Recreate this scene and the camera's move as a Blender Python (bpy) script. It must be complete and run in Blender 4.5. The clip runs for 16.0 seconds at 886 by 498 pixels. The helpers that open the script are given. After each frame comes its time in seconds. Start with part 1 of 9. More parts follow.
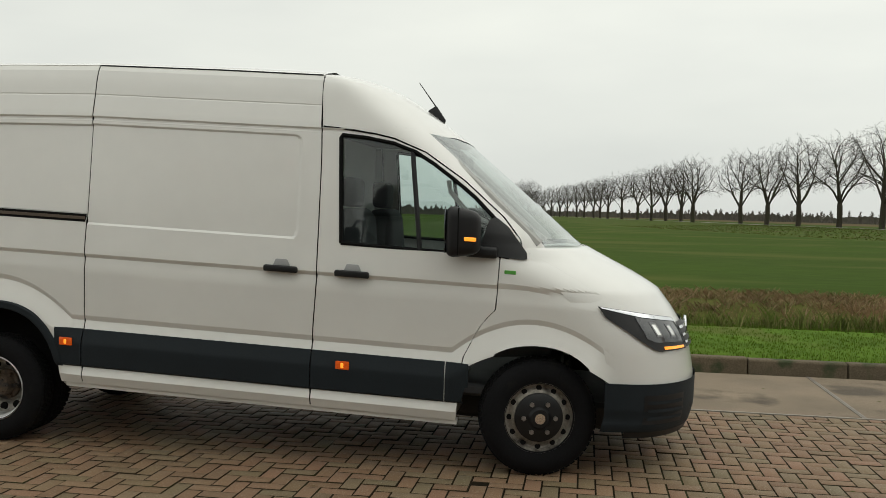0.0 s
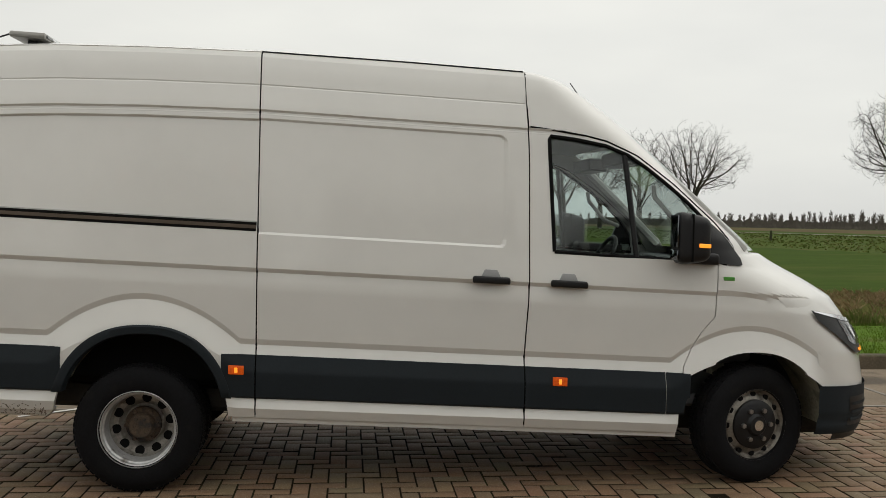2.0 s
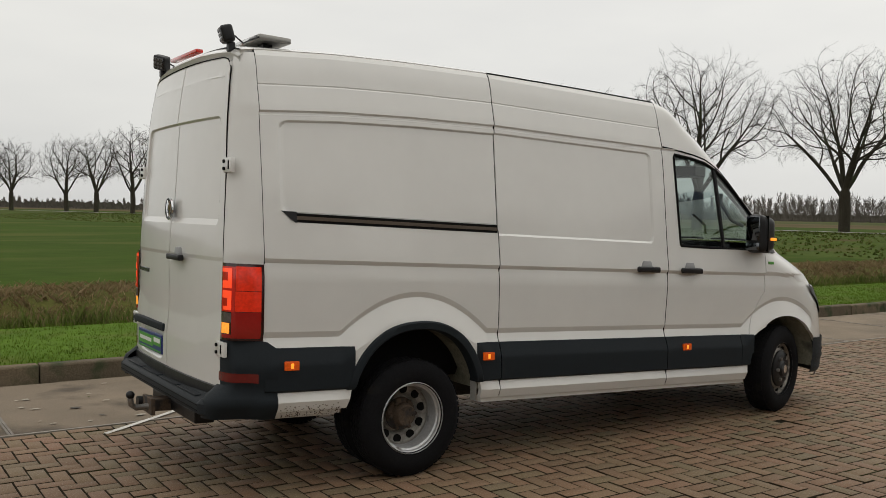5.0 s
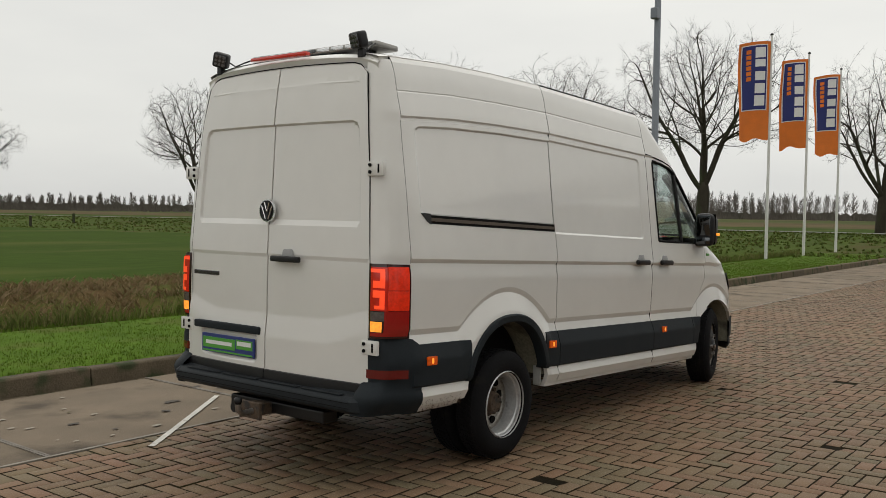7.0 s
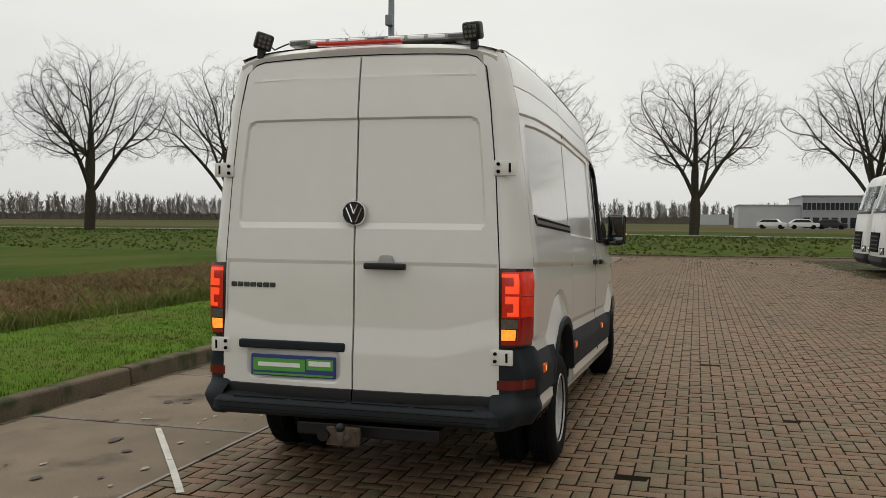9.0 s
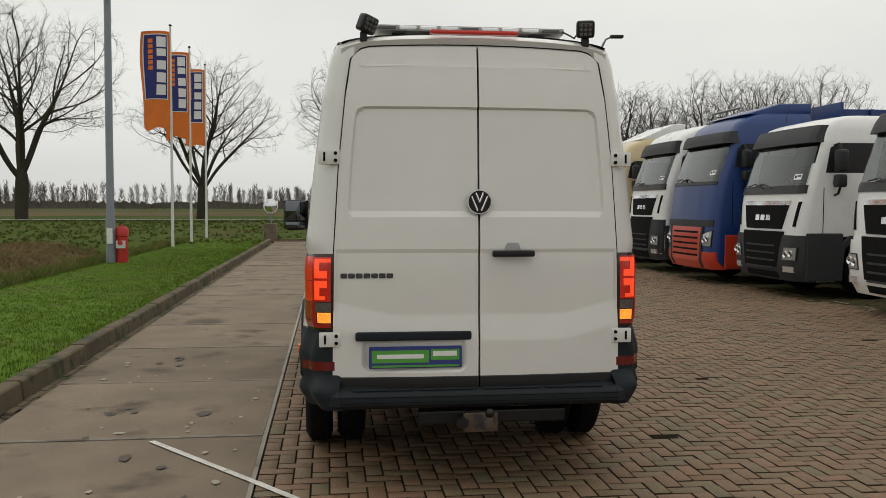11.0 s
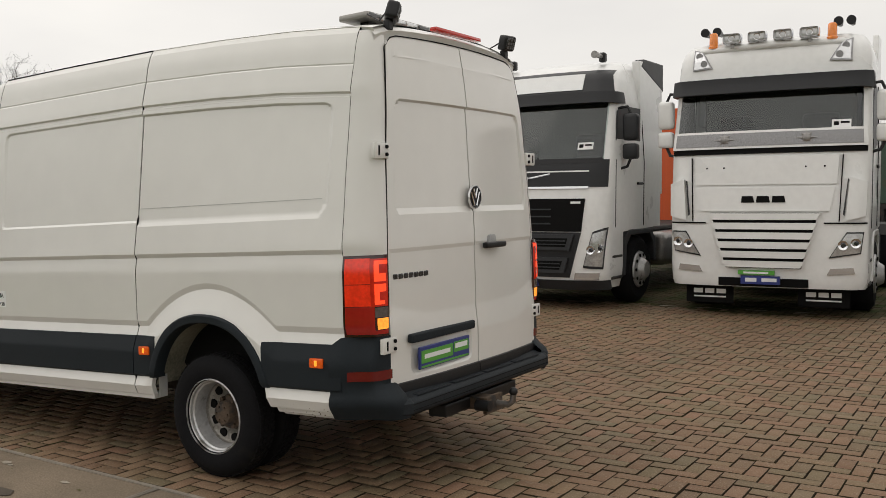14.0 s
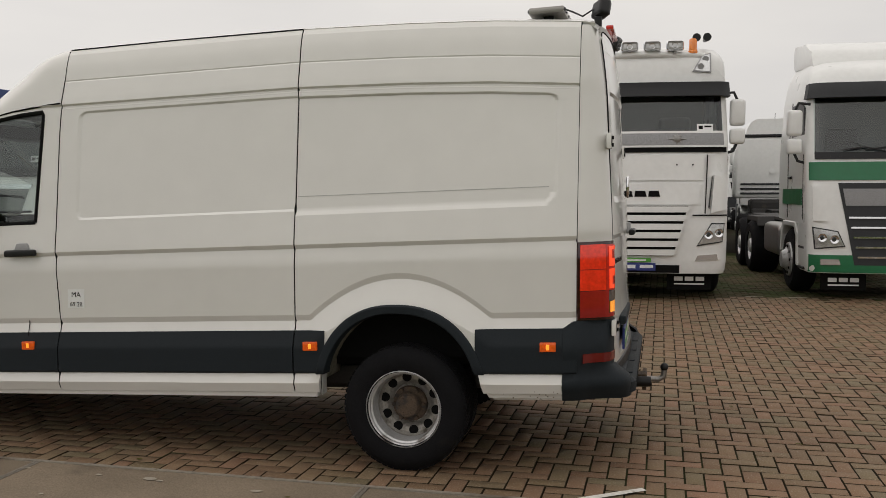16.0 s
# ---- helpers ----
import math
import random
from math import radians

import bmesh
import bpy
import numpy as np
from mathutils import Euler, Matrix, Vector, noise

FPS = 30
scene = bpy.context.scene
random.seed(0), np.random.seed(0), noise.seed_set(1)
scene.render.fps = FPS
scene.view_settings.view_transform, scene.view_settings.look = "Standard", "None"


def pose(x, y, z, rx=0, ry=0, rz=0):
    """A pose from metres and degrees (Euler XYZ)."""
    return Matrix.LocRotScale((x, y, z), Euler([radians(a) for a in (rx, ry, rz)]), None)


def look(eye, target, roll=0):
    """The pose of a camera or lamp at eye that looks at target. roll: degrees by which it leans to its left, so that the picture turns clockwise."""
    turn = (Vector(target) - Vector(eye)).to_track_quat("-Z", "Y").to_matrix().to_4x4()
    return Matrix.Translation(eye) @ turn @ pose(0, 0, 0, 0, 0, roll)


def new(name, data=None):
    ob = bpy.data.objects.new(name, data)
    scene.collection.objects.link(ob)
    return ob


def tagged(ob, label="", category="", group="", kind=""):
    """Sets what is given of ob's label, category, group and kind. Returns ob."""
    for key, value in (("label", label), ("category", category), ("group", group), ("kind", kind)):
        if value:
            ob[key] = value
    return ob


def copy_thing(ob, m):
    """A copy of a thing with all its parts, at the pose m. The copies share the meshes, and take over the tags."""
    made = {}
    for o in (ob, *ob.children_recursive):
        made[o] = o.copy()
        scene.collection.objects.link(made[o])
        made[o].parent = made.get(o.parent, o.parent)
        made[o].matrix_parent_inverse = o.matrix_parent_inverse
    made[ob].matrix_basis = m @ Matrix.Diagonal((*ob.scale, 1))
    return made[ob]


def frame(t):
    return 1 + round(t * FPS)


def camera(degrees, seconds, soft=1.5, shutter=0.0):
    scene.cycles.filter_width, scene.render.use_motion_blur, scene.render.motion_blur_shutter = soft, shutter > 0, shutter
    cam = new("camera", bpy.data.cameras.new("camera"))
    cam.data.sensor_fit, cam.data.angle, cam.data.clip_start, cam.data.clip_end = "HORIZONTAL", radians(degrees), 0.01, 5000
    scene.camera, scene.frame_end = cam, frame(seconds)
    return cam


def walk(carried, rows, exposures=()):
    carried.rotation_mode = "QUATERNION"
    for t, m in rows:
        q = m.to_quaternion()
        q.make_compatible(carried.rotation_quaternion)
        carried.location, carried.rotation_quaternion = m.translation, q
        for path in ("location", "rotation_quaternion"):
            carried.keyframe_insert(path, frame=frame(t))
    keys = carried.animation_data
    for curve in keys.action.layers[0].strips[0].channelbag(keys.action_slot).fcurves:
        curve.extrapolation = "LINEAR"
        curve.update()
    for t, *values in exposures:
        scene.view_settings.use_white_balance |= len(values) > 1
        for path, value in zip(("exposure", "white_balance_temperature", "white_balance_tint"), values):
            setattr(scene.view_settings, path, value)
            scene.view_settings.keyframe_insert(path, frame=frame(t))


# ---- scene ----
cam = camera(52.0, 16.0, 0.8)
PATH = [
    (0, (3.883, -6.515, 1.613), (3.576, -4.54, 1.531), 1.3),
    (0.5, (3.234, -6.472, 1.624), (3.081, -4.479, 1.546), 1.2),
    (1, (2.553, -6.43, 1.615), (2.514, -4.431, 1.545), 1.1),
    (1.5, (1.846, -6.321, 1.600), (1.942, -4.324, 1.530), 1.1),
    (2, (1.148, -6.234, 1.582), (1.356, -4.246, 1.516), 1.0),
    (2.5, (0.475, -6.14, 1.581), (0.813, -4.17, 1.509), 1.0),
    (3, (-0.284, -6.041, 1.576), (0.274, -4.121, 1.504), 1.0),
    (3.5, (-0.932, -5.981, 1.575), (-0.191, -4.125, 1.504), 0.9),
    (4, (-1.653, -5.893, 1.577), (-0.766, -4.102, 1.510), 0.8),
    (4.2, (-1.935, -5.856, 1.587), (-0.998, -4.09, 1.522), 0.9),
    (6.3, (-4.376, -4.985, 1.648), (-2.961, -3.574, 1.562), 0.7),
    (6.5, (-4.573, -4.829, 1.651), (-3.106, -3.472, 1.576), 0.7),
    (7, (-4.982, -4.292, 1.622), (-3.403, -3.067, 1.541), 0.8),
    (7.5, (-5.32, -3.69, 1.598), (-3.649, -2.594, 1.522), 0.7),
    (8, (-5.543, -3.086, 1.595), (-3.772, -2.161, 1.512), 0.7),
    (8.2, (-5.625, -2.834, 1.593), (-3.813, -1.989, 1.518), 0.7),
    (10.3, (-6.26, -0.135, 1.585), (-4.263, -0.108, 1.493), 0.2),
    (10.5, (-6.278, 0.138, 1.613), (-4.281, 0.08, 1.521), 0.2),
    (11, (-6.247, 0.835, 1.591), (-4.265, 0.587, 1.497), 0.1),
    (11.3, (-6.164, 1.27, 1.565), (-4.214, 0.841, 1.461), 0.1),
    (11.5, (-6.108, 1.56, 1.553), (-4.184, 1.02, 1.454), 0.1),
    (12, (-5.889, 2.336, 1.532), (-4.062, 1.527, 1.435), -0.2),
    (12.5, (-5.5, 3.006, 1.508), (-3.816, 1.932, 1.404), -0.2),
    (13, (-5.02, 3.671, 1.511), (-3.492, 2.384, 1.402), -0.2),
    (13.5, (-4.519, 4.196, 1.607), (-3.208, 2.69, 1.493), -0.4),
    (14, (-3.971, 4.631, 1.631), (-2.891, 2.952, 1.512), -0.6),
    (14.5, (-3.412, 5.041, 1.646), (-2.493, 3.269, 1.521), -0.6),
    (15, (-2.792, 5.368, 1.638), (-2.023, 3.526, 1.509), -0.4),
    (15.5, (-2.14, 5.645, 1.620), (-1.501, 3.754, 1.489), -0.2),
    (16, (-1.433, 5.862, 1.606), (-0.965, 3.922, 1.474), -0.1),
]
walk(cam, [(t, look(eye, target, roll)) for t, eye, target, roll in PATH], [(0.0, 0.1, 6500, 5), (1.5, 0.05, 6500, 8), (4.0, -0.02, 6500, 11), (6.5, -0.04, 6500, 10), (10.5, -0.08, 6500, 9), (12.0, -0.13, 6500, 11), (14.0, 0.11, 6600, 13), (16.0, -0.05, 6600, 14)])

# ---------- world, sun, exposure ----------
SUN_EL, SUN_AZ = 58.0, 15.0
world = bpy.data.worlds.new("overcast_sky")
scene.world = world
world.use_nodes = True
wn, wl = world.node_tree.nodes, world.node_tree.links
wn.clear()
w_out = wn.new("ShaderNodeOutputWorld")
w_bg = wn.new("ShaderNodeBackground")
w_tc = wn.new("ShaderNodeTexCoord")
w_sep = wn.new("ShaderNodeSeparateXYZ")
w_ramp = wn.new("ShaderNodeValToRGB")
w_noise = wn.new("ShaderNodeTexNoise")
w_map = wn.new("ShaderNodeMapping")
w_sky = wn.new("ShaderNodeTexSky")
w_hsv = wn.new("ShaderNodeHueSaturation")
w_mix = wn.new("ShaderNodeMix")
w_cloud = wn.new("ShaderNodeMix")
w_cr = wn.new("ShaderNodeValToRGB")
w_sky.sky_type = "NISHITA"
w_sky.sun_disc = False
w_sky.sun_elevation, w_sky.sun_rotation = radians(SUN_EL), radians(90 - SUN_AZ)
w_hsv.inputs["Saturation"].default_value = 0.25
w_hsv.inputs["Value"].default_value = 0.12
w_ramp.color_ramp.elements[0].position, w_ramp.color_ramp.elements[0].color = 0.0, (0.69, 0.692, 0.67, 1)
w_ramp.color_ramp.elements[1].position, w_ramp.color_ramp.elements[1].color = 1.0, (1.13, 1.115, 1.055, 1)
for p_, c_ in ((0.10, (0.77, 0.765, 0.725)), (0.28, (0.89, 0.88, 0.825)), (0.55, (1.06, 1.045, 0.985))):
    e_ = w_ramp.color_ramp.elements.new(p_)
    e_.color = (*c_, 1)
w_map.inputs["Scale"].default_value = (1.3, 1.3, 4.5)
w_noise.inputs["Scale"].default_value = 1.6
w_noise.inputs["Detail"].default_value = 5.0
w_cr.color_ramp.elements[0].position, w_cr.color_ramp.elements[0].color = 0.32, (0.90, 0.905, 0.915, 1)
w_cr.color_ramp.elements[1].position, w_cr.color_ramp.elements[1].color = 0.68, (1.05, 1.05, 1.04, 1)
w_cloud.data_type, w_cloud.blend_type = "RGBA", "MULTIPLY"
w_cloud.inputs[0].default_value = 1.0
w_mix.data_type, w_mix.blend_type = "RGBA", "MIX"
w_mix.inputs[0].default_value = 0.12
wl.new(w_tc.outputs["Generated"], w_sep.inputs[0])
wl.new(w_sep.outputs[2], w_ramp.inputs[0])
wl.new(w_tc.outputs["Generated"], w_map.inputs[0])
wl.new(w_map.outputs[0], w_noise.inputs[0])
wl.new(w_noise.outputs["Fac"], w_cr.inputs[0])
wl.new(w_ramp.outputs[0], w_cloud.inputs[6])
wl.new(w_cr.outputs[0], w_cloud.inputs[7])
wl.new(w_sky.outputs[0], w_hsv.inputs["Color"])
# thinner cloud towards the sun
w_dot, w_rng, w_glow = wn.new("ShaderNodeVectorMath"), wn.new("ShaderNodeMapRange"), wn.new("ShaderNodeMix")
w_dot.operation = "DOT_PRODUCT"
w_dot.inputs[1].default_value = (math.cos(radians(SUN_AZ)), math.sin(radians(SUN_AZ)), 0.0)
w_rng.inputs["From Min"].default_value, w_rng.inputs["From Max"].default_value = -1.0, 1.0
w_rng.inputs["To Min"].default_value, w_rng.inputs["To Max"].default_value = 0.93, 1.07
w_glow.data_type, w_glow.blend_type = "RGBA", "MULTIPLY"
w_glow.inputs[0].default_value = 1.0
wl.new(w_tc.outputs["Generated"], w_dot.inputs[0])
wl.new(w_dot.outputs["Value"], w_rng.inputs["Value"])
wl.new(w_cloud.outputs[2], w_glow.inputs[6])
wl.new(w_rng.outputs[0], w_glow.inputs[7])
wl.new(w_glow.outputs[2], w_mix.inputs[6])
wl.new(w_hsv.outputs[0], w_mix.inputs[7])
wl.new(w_mix.outputs[2], w_bg.inputs[0])
w_bg.inputs[1].default_value = 1.0
wl.new(w_bg.outputs[0], w_out.inputs[0])

sun = new("sun", bpy.data.lights.new("sun", "SUN"))
sun.data.energy, sun.data.angle, sun.data.color = 0.38, radians(70), (1.0, 0.96, 0.89)
_sd = Vector((math.cos(radians(SUN_EL)) * math.cos(radians(SUN_AZ)), math.cos(radians(SUN_EL)) * math.sin(radians(SUN_AZ)), math.sin(radians(SUN_EL))))
sun.matrix_world = look(_sd * 100, (0, 0, 0))

# ---------- materials ----------
MATS = {}


def material(name, color, rough=0.5, metal=0.0, coat=0.0, spread=0.12, scale=8.0, fine=60.0, bump=0.0, bump_scale=80.0,
             spots=None, spot_cut=0.6, spot_scale=3.0, random_tint=0.0, tint=None, per="island", rough_spread=0.08, emit=0.0, stretch=(1, 1, 1), spec=0.5):
    """A surface with colour variation at two scales, stains, wear of the gloss and a fine relief."""
    if name in MATS:
        return MATS[name]
    m = bpy.data.materials.new(name)
    m.use_nodes = True
    n, l = m.node_tree.nodes, m.node_tree.links
    b = n["Principled BSDF"]
    tc = n.new("ShaderNodeTexCoord")
    mp = n.new("ShaderNodeMapping")
    mp.inputs["Scale"].default_value = stretch
    geo = n.new("ShaderNodeNewGeometry")
    l.new(geo.outputs["Position"], mp.inputs[0])
    big, small = n.new("ShaderNodeTexNoise"), n.new("ShaderNodeTexNoise")
    big.inputs["Scale"].default_value, small.inputs["Scale"].default_value = scale, fine
    big.inputs["Detail"].default_value = 4.0
    l.new(mp.outputs[0], big.inputs["Vector"])
    l.new(mp.outputs[0], small.inputs["Vector"])
    add = n.new("ShaderNodeMath")
    add.operation = "ADD"
    l.new(big.outputs["Fac"], add.inputs[0])
    l.new(small.outputs["Fac"], add.inputs[1])
    rng = n.new("ShaderNodeMapRange")
    rng.inputs["From Min"].default_value, rng.inputs["From Max"].default_value = 0.6, 1.4
    rng.inputs["To Min"].default_value, rng.inputs["To Max"].default_value = 1 - spread, 1 + spread
    l.new(add.outputs[0], rng.inputs["Value"])
    col = n.new("ShaderNodeMix")
    col.data_type, col.blend_type = "RGBA", "MULTIPLY"
    col.inputs[0].default_value = 1.0
    col.inputs[6].default_value = (*color, 1)
    l.new(rng.outputs[0], col.inputs[7])
    out = col.outputs[2]
    if random_tint and tint:
        src = geo.outputs["Random Per Island"] if per == "island" else n.new("ShaderNodeObjectInfo").outputs["Random"]
        rp = n.new("ShaderNodeValToRGB")
        rp.color_ramp.elements[0].color = (*color, 1)
        rp.color_ramp.elements[1].color = (*tint[-1], 1)
        for k, c in enumerate(tint[:-1]):
            e = rp.color_ramp.elements.new((k + 1) / len(tint))
            e.color = (*c, 1)
        l.new(src, rp.inputs[0])
        l.new(rp.outputs[0], col.inputs[6])
    if spots:
        st = n.new("ShaderNodeTexNoise")
        st.inputs["Scale"].default_value, st.inputs["Detail"].default_value = spot_scale, 6.0
        l.new(mp.outputs[0], st.inputs["Vector"])
        sr = n.new("ShaderNodeMapRange")
        sr.inputs["From Min"].default_value, sr.inputs["From Max"].default_value = spot_cut, spot_cut + 0.12
        l.new(st.outputs["Fac"], sr.inputs["Value"])
        sm = n.new("ShaderNodeMix")
        sm.data_type = "RGBA"
        l.new(sr.outputs[0], sm.inputs[0])
        l.new(out, sm.inputs[6])
        sm.inputs[7].default_value = (*spots, 1)
        out = sm.outputs[2]
    l.new(out, b.inputs["Base Color"])
    rr = n.new("ShaderNodeMapRange")
    rr.inputs["To Min"].default_value, rr.inputs["To Max"].default_value = max(0.02, rough - rough_spread), min(1, rough + rough_spread)
    l.new(big.outputs["Fac"], rr.inputs["Value"])
    l.new(rr.outputs[0], b.inputs["Roughness"])
    b.inputs["Metallic"].default_value = metal
    b.inputs["Specular IOR Level"].default_value = spec
    b.inputs["Coat Weight"].default_value = coat
    b.inputs["Coat Roughness"].default_value = 0.06
    if bump:
        bn, bt = n.new("ShaderNodeBump"), n.new("ShaderNodeTexNoise")
        bt.inputs["Scale"].default_value, bt.inputs["Detail"].default_value = bump_scale, 4.0
        l.new(mp.outputs[0], bt.inputs["Vector"])
        bn.inputs["Strength"].default_value, bn.inputs["Distance"].default_value = bump, 0.01
        l.new(bt.outputs["Fac"], bn.inputs["Height"])
        l.new(bn.outputs[0], b.inputs["Normal"])
    if emit:
        b.inputs["Emission Color"].default_value = (*color, 1)
        b.inputs["Emission Strength"].default_value = emit
    MATS[name] = m
    return m


def glass(name, color, rough=0.0, ior=1.52):
    """Tinted panes: clear transmission mixed with a mirror-like surface by Fresnel."""
    if name in MATS:
        return MATS[name]
    m = bpy.data.materials.new(name)
    m.use_nodes = True
    n, l = m.node_tree.nodes, m.node_tree.links
    n.remove(n["Principled BSDF"])
    tr, gl, mx, fr = n.new("ShaderNodeBsdfTransparent"), n.new("ShaderNodeBsdfGlossy"), n.new("ShaderNodeMixShader"), n.new("ShaderNodeLayerWeight")
    tr.inputs[0].default_value = (*color, 1)
    gl.inputs["Roughness"].default_value = rough
    gl.inputs["Color"].default_value = (0.9, 0.93, 0.93, 1)
    fr.inputs["Blend"].default_value = 0.5
    pw, rg = n.new("ShaderNodeMath"), n.new("ShaderNodeMapRange")
    pw.operation = "POWER"
    pw.inputs[1].default_value = 4.0
    f0 = ((ior - 1) / (ior + 1)) ** 2 * 1.8
    rg.inputs["To Min"].default_value, rg.inputs["To Max"].default_value = f0, 1.0
    l.new(fr.outputs["Facing"], pw.inputs[0])
    l.new(pw.outputs[0], rg.inputs["Value"])
    l.new(rg.outputs[0], mx.inputs[0])
    l.new(tr.outputs[0], mx.inputs[1])
    l.new(gl.outputs[0], mx.inputs[2])
    l.new(mx.outputs[0], n["Material Output"].inputs[0])
    MATS[name] = m
    return m


M_white = material("white_car_paint", (0.70, 0.69, 0.66), 0.35, coat=0.9, spread=0.03, scale=1.2, fine=6.0, rough_spread=0.06, bump=0.02, bump_scale=2.5)
M_trim = material("dark_grey_plastic", (0.0105, 0.0150, 0.0190), 0.62, spread=0.15, scale=3.0, fine=90, bump=0.12, bump_scale=400, spec=0.24)
M_black = material("black_plastic", (0.009, 0.009, 0.010), 0.42, spread=0.15, bump=0.08, bump_scale=300, spec=0.35)
M_gap = material("dark_gap_rubber", (0.006, 0.006, 0.006), 0.8, spread=0.1, spec=0.1)
M_tyre = material("tyre_rubber", (0.007, 0.007, 0.008), 0.85, spread=0.3, scale=14, fine=80, bump=0.3, bump_scale=120, spots=(0.014, 0.013, 0.011), spot_cut=0.60, spot_scale=6, spec=0.14)
M_rim = material("silver_wheel_paint", (0.50, 0.50, 0.50), 0.42, metal=0.45, spread=0.2, scale=12, spots=(0.10, 0.085, 0.07), spot_cut=0.60, spot_scale=9, bump=0.1)
M_rim_dirty = material("grimy_wheel_paint", (0.34, 0.32, 0.29), 0.5, metal=0.4, spread=0.4, scale=14, spots=(0.10, 0.085, 0.068), spot_cut=0.56, spot_scale=10, bump=0.2)
M_frontrim = material("dirty_front_wheel_paint", (0.24, 0.22, 0.19), 0.45, metal=0.4, spread=0.4, scale=14, spots=(0.05, 0.042, 0.034), spot_cut=0.52, spot_scale=10, bump=0.2)
M_rust = material("rusty_hub", (0.085, 0.058, 0.038), 0.85, spread=0.4, scale=25, fine=120, spots=(0.035, 0.03, 0.027), spot_cut=0.5, spot_scale=18, bump=0.5, bump_scale=90)
M_steel = material("bare_steel", (0.32, 0.31, 0.30), 0.4, metal=0.9, spread=0.25, scale=20, bump=0.1)
M_railbrown = material("worn_door_rail", (0.10, 0.075, 0.055), 0.4, metal=0.5, spread=0.3, scale=5, stretch=(0.4, 8, 8))
# grey that paints the shading of the bowls behind the door handles
M_bowlshade = material("grey_bowl_shade", (0.30, 0.30, 0.30), 0.45, spread=0.05)
M_well = material("dusty_wheel_well", (0.24, 0.23, 0.175), 0.9, spread=0.4, scale=6, spots=(0.09, 0.085, 0.065), spot_cut=0.54, spot_scale=4)
M_mirror = material("mirror_glass", (0.13, 0.14, 0.15), 0.05, metal=1.0, spread=0.03)
M_chrome = material("chrome", (0.75, 0.76, 0.78), 0.12, metal=1.0, spread=0.04)
M_alu = material("anodised_rail", (0.30, 0.29, 0.27), 0.35, metal=0.8, spread=0.15, stretch=(0.3, 8, 8))
M_red = material("red_lamp_lens", (0.50, 0.016, 0.006), 0.16, coat=0.7, spread=0.22, scale=22, emit=0.10)
M_redmid = material("red_lamp_inner", (0.72, 0.030, 0.008), 0.18, coat=0.7, spread=0.25, scale=16, emit=0.16)
M_redlit = material("red_lamp_lit", (0.95, 0.07, 0.018), 0.2, coat=0.6, spread=0.1, emit=0.65)
M_lampblack = material("smoked_red_edge", (0.035, 0.006, 0.006), 0.15, coat=0.6, spread=0.1)
M_steptrim = material("worn_black_step_plastic", (0.012, 0.0155, 0.019), 0.6, spread=0.35, scale=5.0, fine=90, bump=0.12, bump_scale=400, spec=0.26)
M_reflector = material("deep_red_reflector", (0.13, 0.008, 0.007), 0.2, coat=0.4, spread=0.12)
M_smoked = material("smoked_reverse_lens", (0.10, 0.085, 0.08), 0.15, coat=0.6, spread=0.3, scale=40)
M_indicator = material("amber_indicator_lit", (0.95, 0.34, 0.04), 0.2, coat=0.5, spread=0.5, scale=45, emit=0.75)
M_darkred = material("dark_red_reflector", (0.34, 0.012, 0.009), 0.2, coat=0.5, spread=0.12)
M_lampdark = material("smoked_lamp_inside", (0.05, 0.052, 0.055), 0.15, metal=0.4, coat=0.8, spread=0.3, scale=50)
M_clear = material("clear_lamp_lens", (0.66, 0.67, 0.68), 0.12, metal=0.7, coat=0.8, spread=0.10, scale=14)
M_amber = material("amber_lamp_lens", (0.62, 0.085, 0.006), 0.2, coat=0.5, spread=0.2, scale=60, emit=0.2)
M_amberlit = material("amber_lamp_lit", (1.0, 0.33, 0.03), 0.2, coat=0.5, spread=0.05, emit=0.9)
M_projector = material("projector_glass", (0.85, 0.85, 0.82), 0.1, metal=0.6, coat=0.8, spread=0.05)
M_badge = material("dark_chrome_badge", (0.10, 0.10, 0.105), 0.25, metal=0.8, spread=0.35, scale=60)
M_glass = glass("cab_glass", (0.74, 0.82, 0.80))
M_shield = glass("windscreen_glass", (0.70, 0.76, 0.74), ior=2.1)
M_chassis = material("chassis_black", (0.02, 0.019, 0.018), 0.7, spread=0.3, scale=6, spots=(0.05, 0.04, 0.03), spot_cut=0.6, spot_scale=5)
M_seat = material("seat_fabric", (0.022, 0.023, 0.026), 0.9, spread=0.2, scale=10, bump=0.3)
M_cabin = material("cabin_plastic", (0.055, 0.056, 0.06), 0.6, spread=0.15)
M_cablight = material("cabin_lining", (0.42, 0.42, 0.40), 0.75, spread=0.08)
M_tgrey0 = material("lamp_bulb_grey", (0.16, 0.16, 0.165), 0.3, metal=0.4, spread=0.1)
M_pgreen = material("plate_green", (0.09, 0.33, 0.05), 0.35, spread=0.05)
M_pblue = material("plate_blue", (0.03, 0.045, 0.20), 0.35, spread=0.05)
M_pwhite = material("plate_white", (0.75, 0.76, 0.75), 0.4, spread=0.04)
M_concrete = material("concrete_slab", (0.196, 0.153, 0.109), 0.85, spread=0.36, scale=1.6, fine=110, bump=0.45, bump_scale=90,
                      spots=(0.090, 0.072, 0.053), spot_cut=0.56, spot_scale=1.3, random_tint=1, tint=((0.216, 0.172, 0.125), (0.178, 0.141, 0.101)), per="object", spec=0.2)
M_litter = material("dull_pale_flakes", (0.34, 0.30, 0.24), 0.8, spread=0.2, scale=12)
